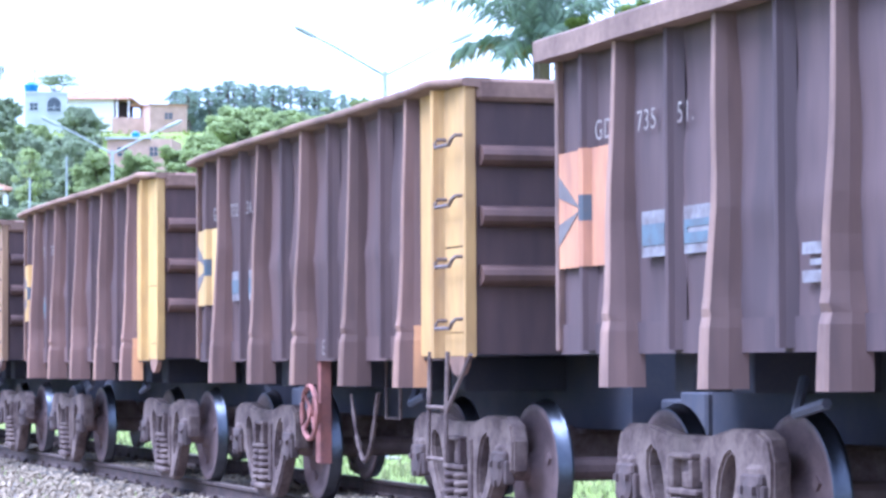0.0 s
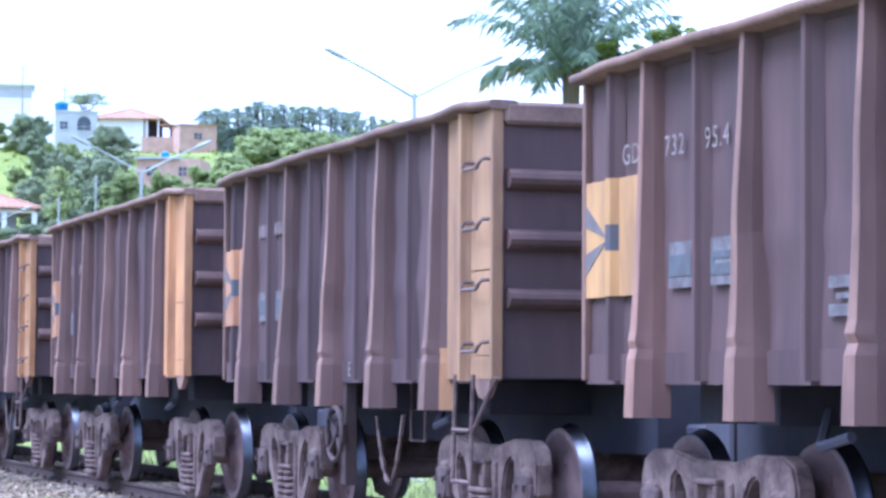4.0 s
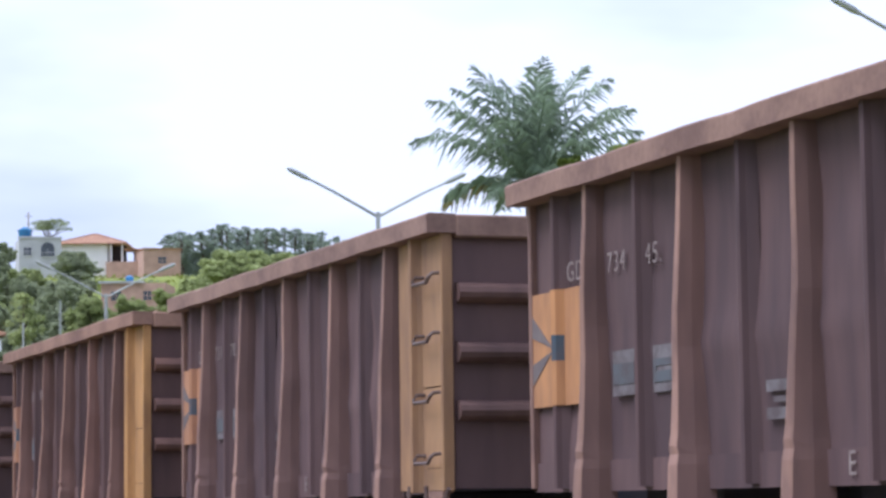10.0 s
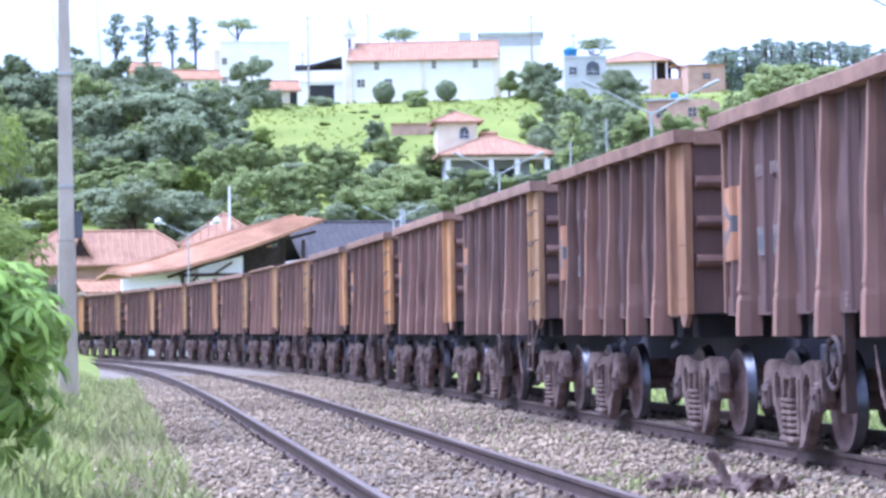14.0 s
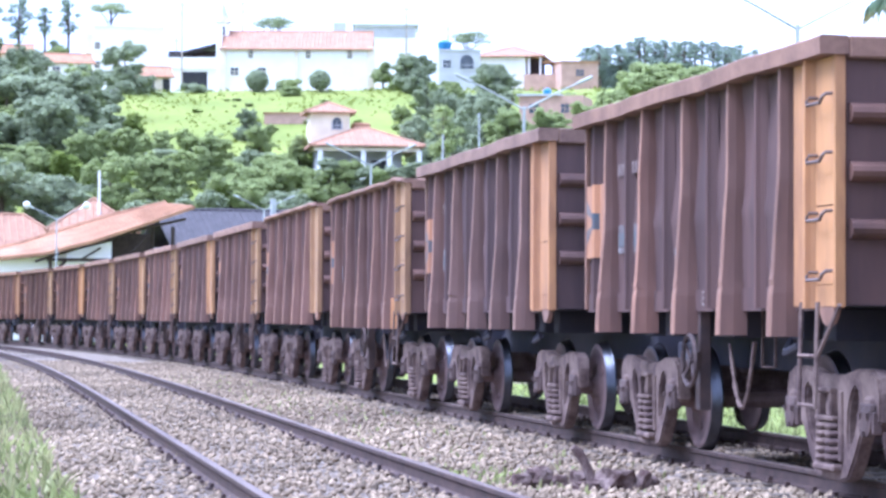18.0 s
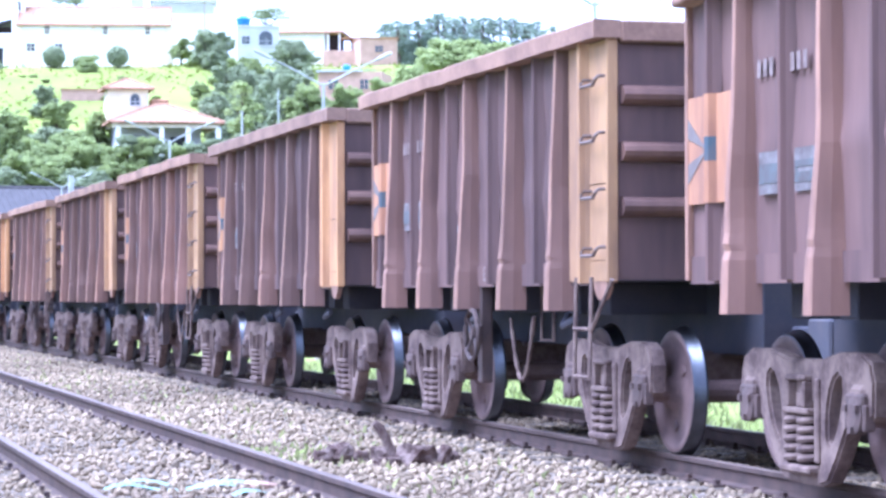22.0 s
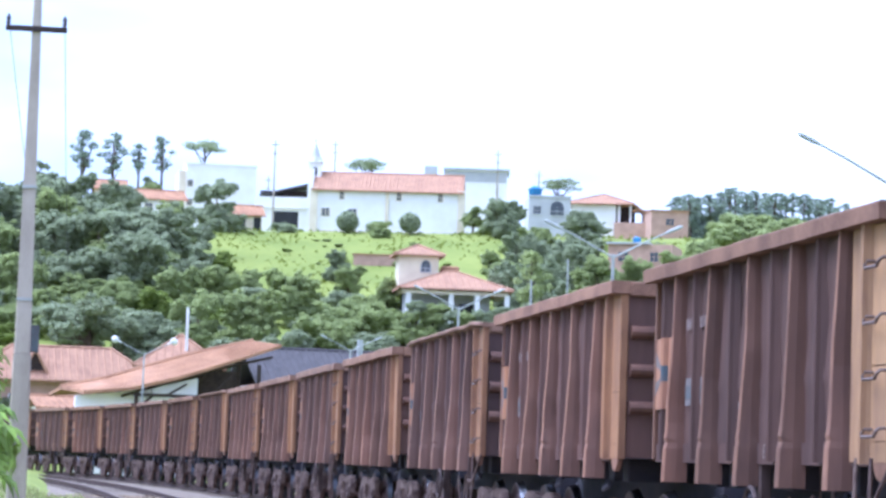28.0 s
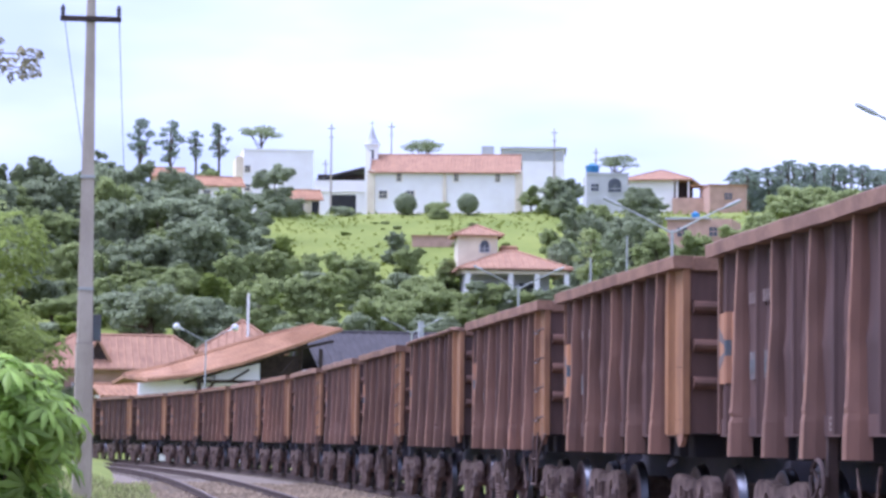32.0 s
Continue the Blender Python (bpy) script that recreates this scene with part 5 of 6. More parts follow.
for i in range(40):
    az, el = -4.6 + (i % 20) * 0.38 + _r.uniform(-0.15, 0.15), (3.3 if i < 20 else 4.1) + _r.uniform(-0.3, 0.3)
    hill_tree(("round", "spread")[i % 2], (D_, D_, M_)[i % 3], az, el, _r.uniform(1.2, 1.9), i + 3, 0.95)
for i in range(26):
    az, el = _r.uniform(9.7, 14.0), _r.uniform(2.0, 4.4)
    if az > 11.5 and el > 3.5:
        continue
    hill_tree(_r.choice(("bush", "round")), _r.choice((D_, M_, M_)), az, el, _r.uniform(0.6, 1.1), i, 0.9)
for i in range(80):
    az, el = _r.uniform(-4, 11.5), _r.uniform(0.6, 3.3)
    hill_tree("bush", _r.choice((D_, M_, M_, D_)), az, el, _r.uniform(0.8, 1.4), i, 0.6)
for i in range(20):
    az, el = _r.uniform(3.4, 10.0), _r.uniform(3.5, 4.75)
    hill_tree("bush", _r.choice((M_, M_, Y_)), az, el, _r.uniform(0.12, 0.3), i, _r.uniform(0.4, 0.8))
for az, el, wd, leaf in ((7.8, 2.95, 1.0, M_), (8.25, 2.98, 0.9, D_), (8.7, 3.0, 0.9, M_), (9.15, 3.05, 0.9, D_), (9.6, 3.1, 1.0, D_), (7.3, 2.8, 1.0, M_), (8.2, 2.5, 1.0, M_), (8.95, 2.4, 1.1, D_), (7.95, 3.2, 0.75, M_), (7.6, 3.3, 0.6, D_)):
    sky_tree("round", leaf, az, el, wd, 208, int(az * 10), 0.8)


def slope_grass(count, seed):
    """Rough tufts on the open slope."""
    r = np.random.RandomState(seed)
    v = []
    while len(v) < count * 3:
        az, d = r.uniform(3.0, 14.0), r.uniform(215, 292)
        x, y = spot(az, d)
        if noise.noise((x * 0.09, y * 0.09, 2.0)) < r.uniform(-0.5, 0.25):
            continue
        z, h, w = ground_z(x, y) - 0.05, r.uniform(0.12, 0.42), r.uniform(0.1, 0.35)
        a = r.uniform(0, 3.14)
        v += [(x - w * math.cos(a), y - w * math.sin(a), z), (x + w * math.cos(a), y + w * math.sin(a), z), (x + r.uniform(-0.3, 0.3), y + r.uniform(-0.2, 0.2), z + h)]
    return quick_mesh("slope_grass", v, np.arange(len(v)).reshape(-1, 3), SLOPE_BLADE)


tagged(part("slope_grass", slope_grass(4000, 3), None), "rough green grass tufts on the open slope", "grass", kind="stuff")
for i in range(16):
    az, el = 11.7 + (i % 8) * 0.3 + _r.uniform(-0.1, 0.1), (3.3 if i < 8 else 3.6) + _r.uniform(-0.15, 0.1)
    hill_tree("round", (M_, D_)[i % 2], az, el, _r.uniform(0.55, 0.8), i + 5, 0.7)
for i in range(20):
    az, el = 12.65 + (i % 10) * 0.16 + _r.uniform(-0.06, 0.06), (4.68 if i < 10 else 4.45) + _r.uniform(-0.1, 0.08)
    sky_tree("bush", (M_, D_, M_)[i % 3], az, el, _r.uniform(0.35, 0.5), 286 - i * 0.7, i + 2, 0.9)
for az, el, wd, d, leaf in ((11.25, 4.5, 1.15, 264, D_), (11.0, 3.9, 1.3, 252, D_), (10.1, 4.45, 1.0, 266, D_), (9.8, 3.85, 1.2, 252, M_), (10.4, 3.5, 1.3, 246, M_), (9.7, 4.5, 0.9, 262, D_), (10.3, 4.85, 0.75, 270, M_), (10.75, 4.55, 0.95, 262, D_), (10.95, 4.0, 1.1, 256, D_), (10.2, 3.95, 1.0, 255, D_), (9.5, 4.0, 0.9, 254, M_), (11.3, 4.1, 0.9, 258, M_), (9.2, 4.35, 0.7, 262, M_)):
    sky_tree("round", leaf, az, el, wd, d, int(az * 10) + 1, 1.15)
# trees just beyond the train
for az, d, el, wd, leaf in ((13.8, 105, 4.6, 1.6, M_), (14.75, 112, 5.0, 2.3, M_), (15.9, 110, 4.85, 2.3, M_), (15.3, 108, 5.05, 1.7, M_), (13.3, 106, 4.3, 1.3, M_), (12.4, 118, 3.4, 1.8, M_), (17.1, 104, 5.45, 0.9, M_), (17.9, 100, 4.6, 2.6, D_), (21.0, 75, 5.0, 3.5, D_), (23.4, 66, 7.05, 2.0, Y_), (22.0, 60, 6.9, 1.5, Y_), (24.5, 78, 5.2, 4.0, D_)):
    sky_tree("round", leaf, az, el, wd, d, int(az * 3), 0.8)


# ---- clipped round shrubs by the church ----
for az, el, wd in ((6.04, 5.08, 0.46), (7.39, 5.10, 0.44)):
    x, y = spot(az, 289)
    r = 289 * radians(wd) / 2
    t = tagged(new("clipped_shrub"), "dark green shrub clipped into a ball", "shrub", "clipped shrubs")
    t.location = (x, y, rise(el, 289))
    v, f = leaf_cloud([((0, 0, 0), (r, r, r * 0.95))], 1800, 0.2, 3, shell=0.85)
    part("crown", quick_mesh("crown", v, f, D_), None, t)
    bm = bmesh.new()
    tube(bm, [(0, 0, -2.2), (0, 0, 0)], 0.1, 6)
    part("trunk", bm, BARK, t)


# ---- palm ----
def palm(az, d, el_heart, el_top, wide):
    x, y = spot(az, d)
    g = ground_z(x, y)
    tree = tagged(new("palm_tree"), "tall palm with drooping feathery fronds", "palm tree")
    tree.location = (x, y, g)
    h = rise(el_heart, d) - g
    bm = bmesh.new()
    tube(bm, [(0, 0, -0.2), (0.05, 0, h * 0.4), (0, 0, h * 0.8), (0, 0, h + 0.4)], [0.26, 0.2, 0.18, 0.22], 10)
    part("trunk", bm, BARK, tree)
    reach = d * radians(wide) / 2 * 1.22
    r = random.Random(2)
    n = 36
    for i in range(n):
        a = 2.399 * i + r.uniform(-0.2, 0.2)
        lift = 1.55 - 1.45 * (i / n) + r.uniform(-0.1, 0.1)
        ln = reach * r.uniform(0.9, 1.15) * (1.0 if i > 8 else 1.03) * (1.0 if i < n * 0.7 else 0.74)
        out = Vector((math.cos(a), math.sin(a), 0))
        pts, p, ang = [], Vector((0, 0, h)), lift
        k = 14
        for j in range(k + 1):
            pts.append(p.copy())
            p = p + (out * math.cos(ang) + Vector((0, 0, 1)) * math.sin(ang)) * (ln / k)
            ang -= 0.015 + 0.10 * (j / k) ** 1.4 * (1.9 if i > n * 0.6 else 1.1)
        bm = bmesh.new()
        tube(bm, pts, [0.035 - 0.028 * j / k for j in range(k + 1)], 5)
        frond = part("frond", bm, PALM if i < n - 2 else PALM_DRY, tree)
        side = out.cross(Vector((0, 0, 1)))
        verts, faces = [], []
        for j in range(9, 10 * k, 4):
            q = j / 10
            i0 = int(q)
            base = pts[i0].lerp(pts[min(i0 + 1, k)], q - i0)
            along = (pts[min(i0 + 1, k)] - pts[i0]).normalized()
            size = ln * 0.3 * math.sin(math.pi * (0.12 + 0.84 * q / k)) * r.uniform(0.8, 1.15)
            for s in (-1, 1):
                dirn = (side * s * r.uniform(0.5, 1.0) + along * 0.8 + Vector((0, 0, r.uniform(-0.3, 0.45)))).normalized()
                tip = base + dirn * size - Vector((0, 0, size * (0.25 if i < 9 else 0.55)))
                mid = base + dirn * size * 0.5
                w = along * 0.034
                b0 = len(verts)
                verts += [base - w * 0.6, base + w * 0.6, mid + w, tip, mid - w]
                faces.append((b0, b0 + 1, b0 + 2, b0 + 3, b0 + 4))
        part("leaf_blade", sheet("leaf_blade", verts, faces, PALM if i < n - 2 else PALM_DRY), None, frond)
    return tree


palm(21.05, 61, 6.74, 9.6, 4.65)


# ---- buildings ----
def building(name, label, az, d, z0, turn=0.0, category="house"):
    x, y = spot(az, d)
    b = tagged(new(name), label, category)
    b.matrix_basis = pose(x, y, z0, 0, 0, -az + turn)
    return b


def wall_box(parent, w, dp, h, material, x0=None, z0=-4.0, y0=0.0):
    """Four walls of one shell, open above and below."""
    x0 = -w / 2 if x0 is None else x0
    t = 0.25
    bm = bmesh.new()
    rings = []
    for z in (z0, h):
        rings.append([bm.verts.new(p + (z,)) for p in ((x0, y0), (x0 + w, y0), (x0 + w, y0 + dp), (x0, y0 + dp))])
        rings.append([bm.verts.new(p + (z,)) for p in ((x0 + t, y0 + t), (x0 + w - t, y0 + t), (x0 + w - t, y0 + dp - t), (x0 + t, y0 + dp - t))])
    lo, li, hi, hj = rings
    for k in range(4):
        q = (k + 1) % 4
        for f in ((lo[k], lo[q], hi[q], hi[k]), (li[q], li[k], hj[k], hj[q]), (hi[k], hi[q], hj[q], hj[k]), (lo[q], lo[k], li[k], li[q])):
            bm.faces.new(f)
    return part("wall", bm, material, parent)


def window(parent, x, z, w, h, y=0.0, arch=False, frame=None):
    bm = bmesh.new()
    out = [(x - w / 2, z), (x + w / 2, z), (x + w / 2, z + h)]
    if arch:
        out += [(x + w / 2 * math.cos(a), z + h + w / 2 * math.sin(a)) for a in np.linspace(0.3, math.pi - 0.3, 6)]
    out.append((x - w / 2, z + h))
    prism(bm, out, 1, y - 0.03, y - 0.015)
    win = part("window", bm, GLASS, parent)
    t = 0.09
    part("window_frame", boxes((x - w / 2 - t, y - 0.07, z - t, x - w / 2, y - 0.002, z + h), (x + w / 2, y - 0.07, z - t, x + w / 2 + t, y - 0.002, z + h), (x - w / 2, y - 0.08, z - t, x + w / 2, y - 0.002, z)), frame or CREAM, win)
    part("glazing_bar", boxes((x - 0.025, y - 0.06, z, x + 0.025, y - 0.032, z + h), (x - w / 2, y - 0.06, z + h * 0.5 - 0.025, x + w / 2, y - 0.032, z + h * 0.5 + 0.025)), frame or CREAM, win)
    return win


def gable_roof(parent, x0, x1, y0, y1, z, rise_, material, over=0.4, along="x"):
    """Two slopes with thickness, cover-tile rows as ridges of their own, and a ridge cap."""
    t = 0.14
    for s in (0, 1):
        bm = bmesh.new()
        if along == "x":
            ym = (y0 + y1) / 2
            ya = y0 - over if s == 0 else y1 + over
            za = z - rise_ * over / (ym - y0)
            prism(bm, [(ya, za), (ym, z + rise_), (ym, z + rise_ + t), (ya, za + t)], 0, x0 - over, x1 + over)
        else:
            xm = (x0 + x1) / 2
            xa = x0 - over if s == 0 else x1 + over
            za = z - rise_ * over / (xm - x0)
            prism(bm, [(xa, za), (xm, z + rise_), (xm, z + rise_ + t), (xa, za + t)], 1, y0 - over, y1 + over)
        slope = part("roof_slope", bm, material, parent)
        bm = bmesh.new()
        if along == "x":
            for x in np.arange(x0 - over + 0.2, x1 + over, 0.45):
                tube(bm, [(x, ya, za + t), (x, ym, z + rise_ + t)], 0.07, 5)
        else:
            for y in np.arange(y0 - over + 0.2, y1 + over, 0.45):
                tube(bm, [(xa, y, za + t), (xm, y, z + rise_ + t)], 0.07, 5)
        part("tile_row_relief", bm, material, slope)
    bm = bmesh.new()
    if along == "x":
        tube(bm, [(x0 - over, (y0 + y1) / 2, z + rise_ + t), (x1 + over, (y0 + y1) / 2, z + rise_ + t)], 0.14, 6)
    else:
        tube(bm, [((x0 + x1) / 2, y0 - over, z + rise_ + t), ((x0 + x1) / 2, y1 + over, z + rise_ + t)], 0.14, 6)
    part("ridge_cap", bm, material, parent)


def hip_roof(parent, x0, x1, y0, y1, z, rise_, material, over=0.5, top=None):
    """Four slopes to a short ridge or a point."""
    x0, x1, y0, y1 = x0 - over, x1 + over, y0 - over, y1 + over
    w, dp = x1 - x0, y1 - y0
    m = min(w, dp) / 2
    a, b = Vector((x0 + m, (y0 + y1) / 2, z + rise_)), Vector((x1 - m, (y0 + y1) / 2, z + rise_))
    if dp > w:
        a, b = Vector(((x0 + x1) / 2, y0 + m, z + rise_)), Vector(((x0 + x1) / 2, y1 - m, z + rise_))
    if (a - b).length < 0.02:
        b = a + Vector((0.02, 0, 0))
    c = [Vector((x0, y0, z)), Vector((x1, y0, z)), Vector((x1, y1, z)), Vector((x0, y1, z))]
    faces = ((c[0], c[1], b, a), (c[1], c[2], b), (c[2], c[3], a, b), (c[3], c[0], a)) if w >= dp else ((c[0], c[1], a), (c[1], c[2], b, a), (c[2], c[3], b), (c[3], c[0], a, b))
    for f in faces:
        bm = bmesh.new()
        lo = [bm.verts.new(p) for p in f]
        hi = [bm.verts.new(p + Vector((0, 0, 0.13))) for p in f]
        bm.faces.new(lo[::-1])
        bm.faces.new(hi)
        for k in range(len(f)):
            bm.faces.new((lo[k], lo[(k + 1) % len(f)], hi[(k + 1) % len(f)], hi[k]))
        slope = part("roof_slope", bm, material, parent)
        e = f[1] - f[0]
        n = max(3, int(e.length / 0.5))
        peak0, peak1 = (f[3], f[2]) if len(f) == 4 else (f[2], f[2])
        bm = bmesh.new()
        for k in range(1, n):
            q = k / n
            p = f[0] + e * q
            # rows run square to the eaves until they meet a hip
            s0, s1 = (peak0 - f[0]).dot(e) / e.length_squared, (peak1 - f[0]).dot(e) / e.length_squared
            if q < s0:
                r_ = q / s0
            elif q > s1:
                r_ = (1 - q) / (1 - s1)
            else:
                r_ = 1.0
            up = peak0 - (f[0] + e * s0)
            tube(bm, [p + Vector((0, 0, 0.13)), p + up * r_ + Vector((0, 0, 0.13))], 0.06, 4)
        part("tile_row_relief", bm, material, slope)
    bm = bmesh.new()
    for p, q in ((c[0], a), (c[3], a if w >= dp else b), (c[1], b if w >= dp else a), (c[2], b), (a, b)):
        tube(bm, [p + Vector((0, 0, 0.14)), q + Vector((0, 0, 0.14))], 0.11, 5)
    part("hip_cap", bm, material, parent)


# the church: long white nave, tile roof, small spire over the front
CH = 300
cz = rise(4.84, CH)
church = building("church", "long white limewashed church with a red tile roof and small spire", 6.96, CH, cz, turn=-3.0, category="church")
wall_box(church, 17.4, 8.5, 5.0, WHITE_WALL, x0=-9.1)
gable_roof(church, -8.6, 7.75, 0.0, 8.5, 4.95, 2.2, TILE, over=0.45)
for x in (-9.2, -0.6, 7.6):
    part("pilaster", boxes((x, -0.22, -0.5, x + (0.85 if x != -0.6 else 0.35), -0.01, 5.1 if x != -0.6 else 4.7), bevel=0.02), CREAM, church, "cream painted pilaster")
part("front_gable", boxes((-9.5, -0.1, -1, -8.9, 8.6, 5.6), (-9.45, 1.2, 5.6, -8.95, 7.3, 6.8), (-9.4, 2.8, 6.8, -9.0, 5.7, 7.6)), WHITE_WALL, church)
part("plinth", boxes((-9.3, -0.12, -3, 8.4, -0.01, 0.25)), CREAM, church)
for x in (-7.4, -4.3):
    window(church, x, 1.9, 0.85, 0.85)
for x in (-5.6, 0.9, 5.6):
    window(church, x, 3.85, 0.45, 0.85)
bx = part("belfry", boxes((-9.7, 2.9, 5.0, -8.3, 4.3, 8.2), (-9.85, 2.75, 8.2, -8.15, 4.45, 8.4), bevel=0.02), WHITE_WALL, church)
part("bell_opening", boxes((-9.25, 2.86, 6.7, -8.75, 2.89, 7.7)), DARK, bx)
bm = bmesh.new()
lathe(bm, [(8.4, 0.95), (9.0, 0.55), (10.6, 0.03)], 8, 2)
sp = part("spire", bm, GREY_WALL, church, "grey pointed spire")
sp.location = (-9.0, 3.6, 0)
part("cross", boxes((-9.03, 3.57, 10.5, -8.97, 3.63, 11.2), (-9.25, 3.57, 10.85, -8.75, 3.63, 10.92)), GREY_WALL, church)

# the house with the lookout tower below the church
th = building("tower_house", "cream house with red hip roof and square lookout tower", 8.42, 222, rise(2.75, 222), turn=6, category="house")
# grey in place of cream puts porch shade into the wall colour
wall_box(th, 7.2, 4.6, 3.6, GREY_WALL, x0=-4.0, y0=2.4)
hip_roof(th, -4.3, 4.2, -0.3, 7.4, 3.55, 1.75, TILE, over=0.6)
part("porch_beam", boxes((-4.5, -0.5, 3.2, 4.4, -0.25, 3.5), (4.15, -0.25, 3.2, 4.4, 7.2, 3.5)), CREAM, th)
for x in (-4.2, -0.6, 1.6, 4.1):
    part("column", boxes((x, -0.55, -4, x + 0.42, -0.2, 3.25), bevel=0.02), WHITE_WALL, th)
for x in (-2.6, 0.6):
    part("doorway", boxes((x, 2.38, 0.2, x + 1.3, 2.395, 2.6)), DARK, th)
wall_box(th, 3.4, 3.4, 6.7, CREAM, x0=-4.5, z0=3.4, y0=3.9)
hip_roof(th, -4.5, -1.1, 3.9, 7.3, 6.65, 0.95, TILE, over=0.5)
window(th, -2.2, 5.35, 0.75, 0.6, 3.9, arch=True, frame=GREY_WALL)
part("rear_roof", boxes((-0.8, 5.0, 4.6, 0.8, 6.4, 6.0), bevel=0.15), TILE_OLD, th)

wl_ = building("garden_wall", "low brown brick wall on the green slope", 6.75, 266, rise(4.1, 266), category="wall")
part("wall_body", boxes((-2.6, 0, -2, 2.8, 0.3, 1.3)), BRICK, wl_)
part("coping", boxes((-2.7, -0.1, 1.3, 2.9, 0.4, 1.42)), TILE_OLD, wl_)

# houses on the crest, right of the church
h1 = building("hill_house", "white house with red hip roof on the crest", 11.55, 330, rise(5.1, 330), turn=-8)
wall_box(h1, 5.6, 7, 3.0, WHITE_WALL, x0=-4.0)
hip_roof(h1, -4.4, 3.6, -0.3, 7.2, 2.95, 1.5, TILE, over=0.5)
for x in (2.0, 3.4):
    part("porch_post", boxes((x, -0.3, -3, x + 0.2, -0.1, 2.95)), WHITE_WALL, h1)
# dark sheet behind the posts stands in for the porch's shade
part("porch_shade", boxes((1.75, 1.6, -2, 3.8, 1.75, 2.9)), DARKWOOD, h1)
part("terrace", boxes((1.6, -1.2, -3.5, 6.5, 3.0, 0.7)), BRICK, h1)
part("awning", boxes((3.7, -0.8, 2.2, 6.0, 2.5, 2.32)), TILE_OLD, h1)
window(h1, -2.6, 1.0, 0.9, 1.0)
h2 = building("grey_house", "unpainted grey block house with arched opening", 10.4, 318, rise(5.2, 318), turn=5)
wall_box(h2, 5.0, 6, 3.0, GREY_WALL)
part("parapet", boxes((-2.6, -0.1, 3.0, 2.6, 0.2, 3.25)), GREY_WALL, h2)
window(h2, 0.9, 0.9, 1.6, 0.9, arch=True, frame=GREY_WALL)
window(h2, -1.5, 1.0, 0.9, 0.9, frame=GREY_WALL)
tk = building("water_tank", "round blue plastic water tank on a roof", 10.08, 320, rise(5.2, 320) + 3.02, category="water tank")
bm = bmesh.new()
lathe(bm, [(0, 0.7), (0.9, 0.85), (1.0, 0.9), (1.05, 0.8), (1.35, 0.3), (1.4, 0.02)], 18, 2)
part("tank_body", bm, TANK_BLUE, tk)
h3 = building("brick_house", "bare orange brick house on the slope", 12.38, 262, rise(4.22, 262), turn=-10)
wall_box(h3, 6.4, 6, 2.6, BRICK)
part("slab_roof", boxes((-3.4, -0.3, 2.6, 1.0, 6.2, 2.78)), GREY_WALL, h3)
window(h3, -1.7, 0.9, 1.0, 0.9, frame=BRICK)
window(h3, 1.4, 0.9, 0.8, 0.9, frame=BRICK)
tk2 = building("water_tank", "round blue plastic water tank on a roof", 12.3, 264, rise(4.22, 262) + 2.79, category="water tank")
bm = bmesh.new()
lathe(bm, [(0, 0.35), (0.5, 0.42), (0.55, 0.4), (0.72, 0.15), (0.75, 0.02)], 16, 2)
part("tank_body", bm, TANK_BLUE, tk2)
h4 = building("brick_house", "bare orange brick house on the slope", 13.0, 325, rise(5.05, 325), turn=12)
wall_box(h4, 4.6, 6, 2.6, BRICK)
part("slab_roof", boxes((-2.4, -0.2, 2.6, 2.4, 6.1, 2.75)), TILE_OLD, h4)
window(h4, 0, 0.9, 1.0, 0.8, frame=BRICK)
h5 = building("slab_building", "pale flat-roofed building behind the church", 8.8, 345, rise(5.55, 345))
wall_box(h5, 8.0, 7, 4.4, WHITE_WALL)
part("glass_front", boxes((-3.9, -0.06, 2.9, 3.9, -0.01, 4.2)), GREY_WALL, h5)
part("roof_slab", boxes((-4.3, -0.4, 4.4, 4.3, 7.3, 4.65)), GREY_WALL, h5)
part("roof_room", boxes((-6.8, 1.0, 0, -5.2, 4, 4.9)), GREY_WALL, h5)

# houses on the crest, left of the church
h6 = building("white_building", "tall plain white building on the crest", 3.28, 335, rise(5.1, 335), turn=4)
wall_box(h6, 8.8, 8, 6.4, WHITE_WALL)
part("roof_slab", boxes((-4.5, -0.1, 6.4, 4.5, 8.1, 6.55)), WHITE_WALL, h6)
part("side_wall", boxes((-5.3, 0.4, -3, -4.4, 8, 5.6)), CREAM, h6)
for z in (1.2, 3.6):
    window(h6, -3.9, z, 0.6, 0.8)
h7 = building("terrace_house", "pale two-storey house with dark shaded terrace", 4.62, 312, rise(4.85, 312), turn=-4)
wall_box(h7, 6.0, 7, 2.7, WHITE_WALL)
part("upper_band", boxes((-3.1, -0.25, 2.7, 3.2, -0.01, 3.9)), WHITE_WALL, h7)
part("terrace_slab", boxes((-3.2, -0.3, 2.55, 3.2, 7, 2.7)), WHITE_WALL, h7)
# the terrace's shade is this dark panel under the lean roof
part("dark_back", boxes((-2.9, 3.0, 2.7, 3.0, 3.2, 4.9)), DARKWOOD, h7)
bm = bmesh.new()
prism(bm, [(-2.6, 3.9), (3.2, 5.4), (3.2, 5.6), (-2.8, 4.1)], 1, -0.4, 6.5)
part("lean_roof", bm, SHEET_GREY, h7)
part("doorway", boxes((-1.0, -0.02, 0.0, 1.9, -0.005, 2.2)), DARK, h7)
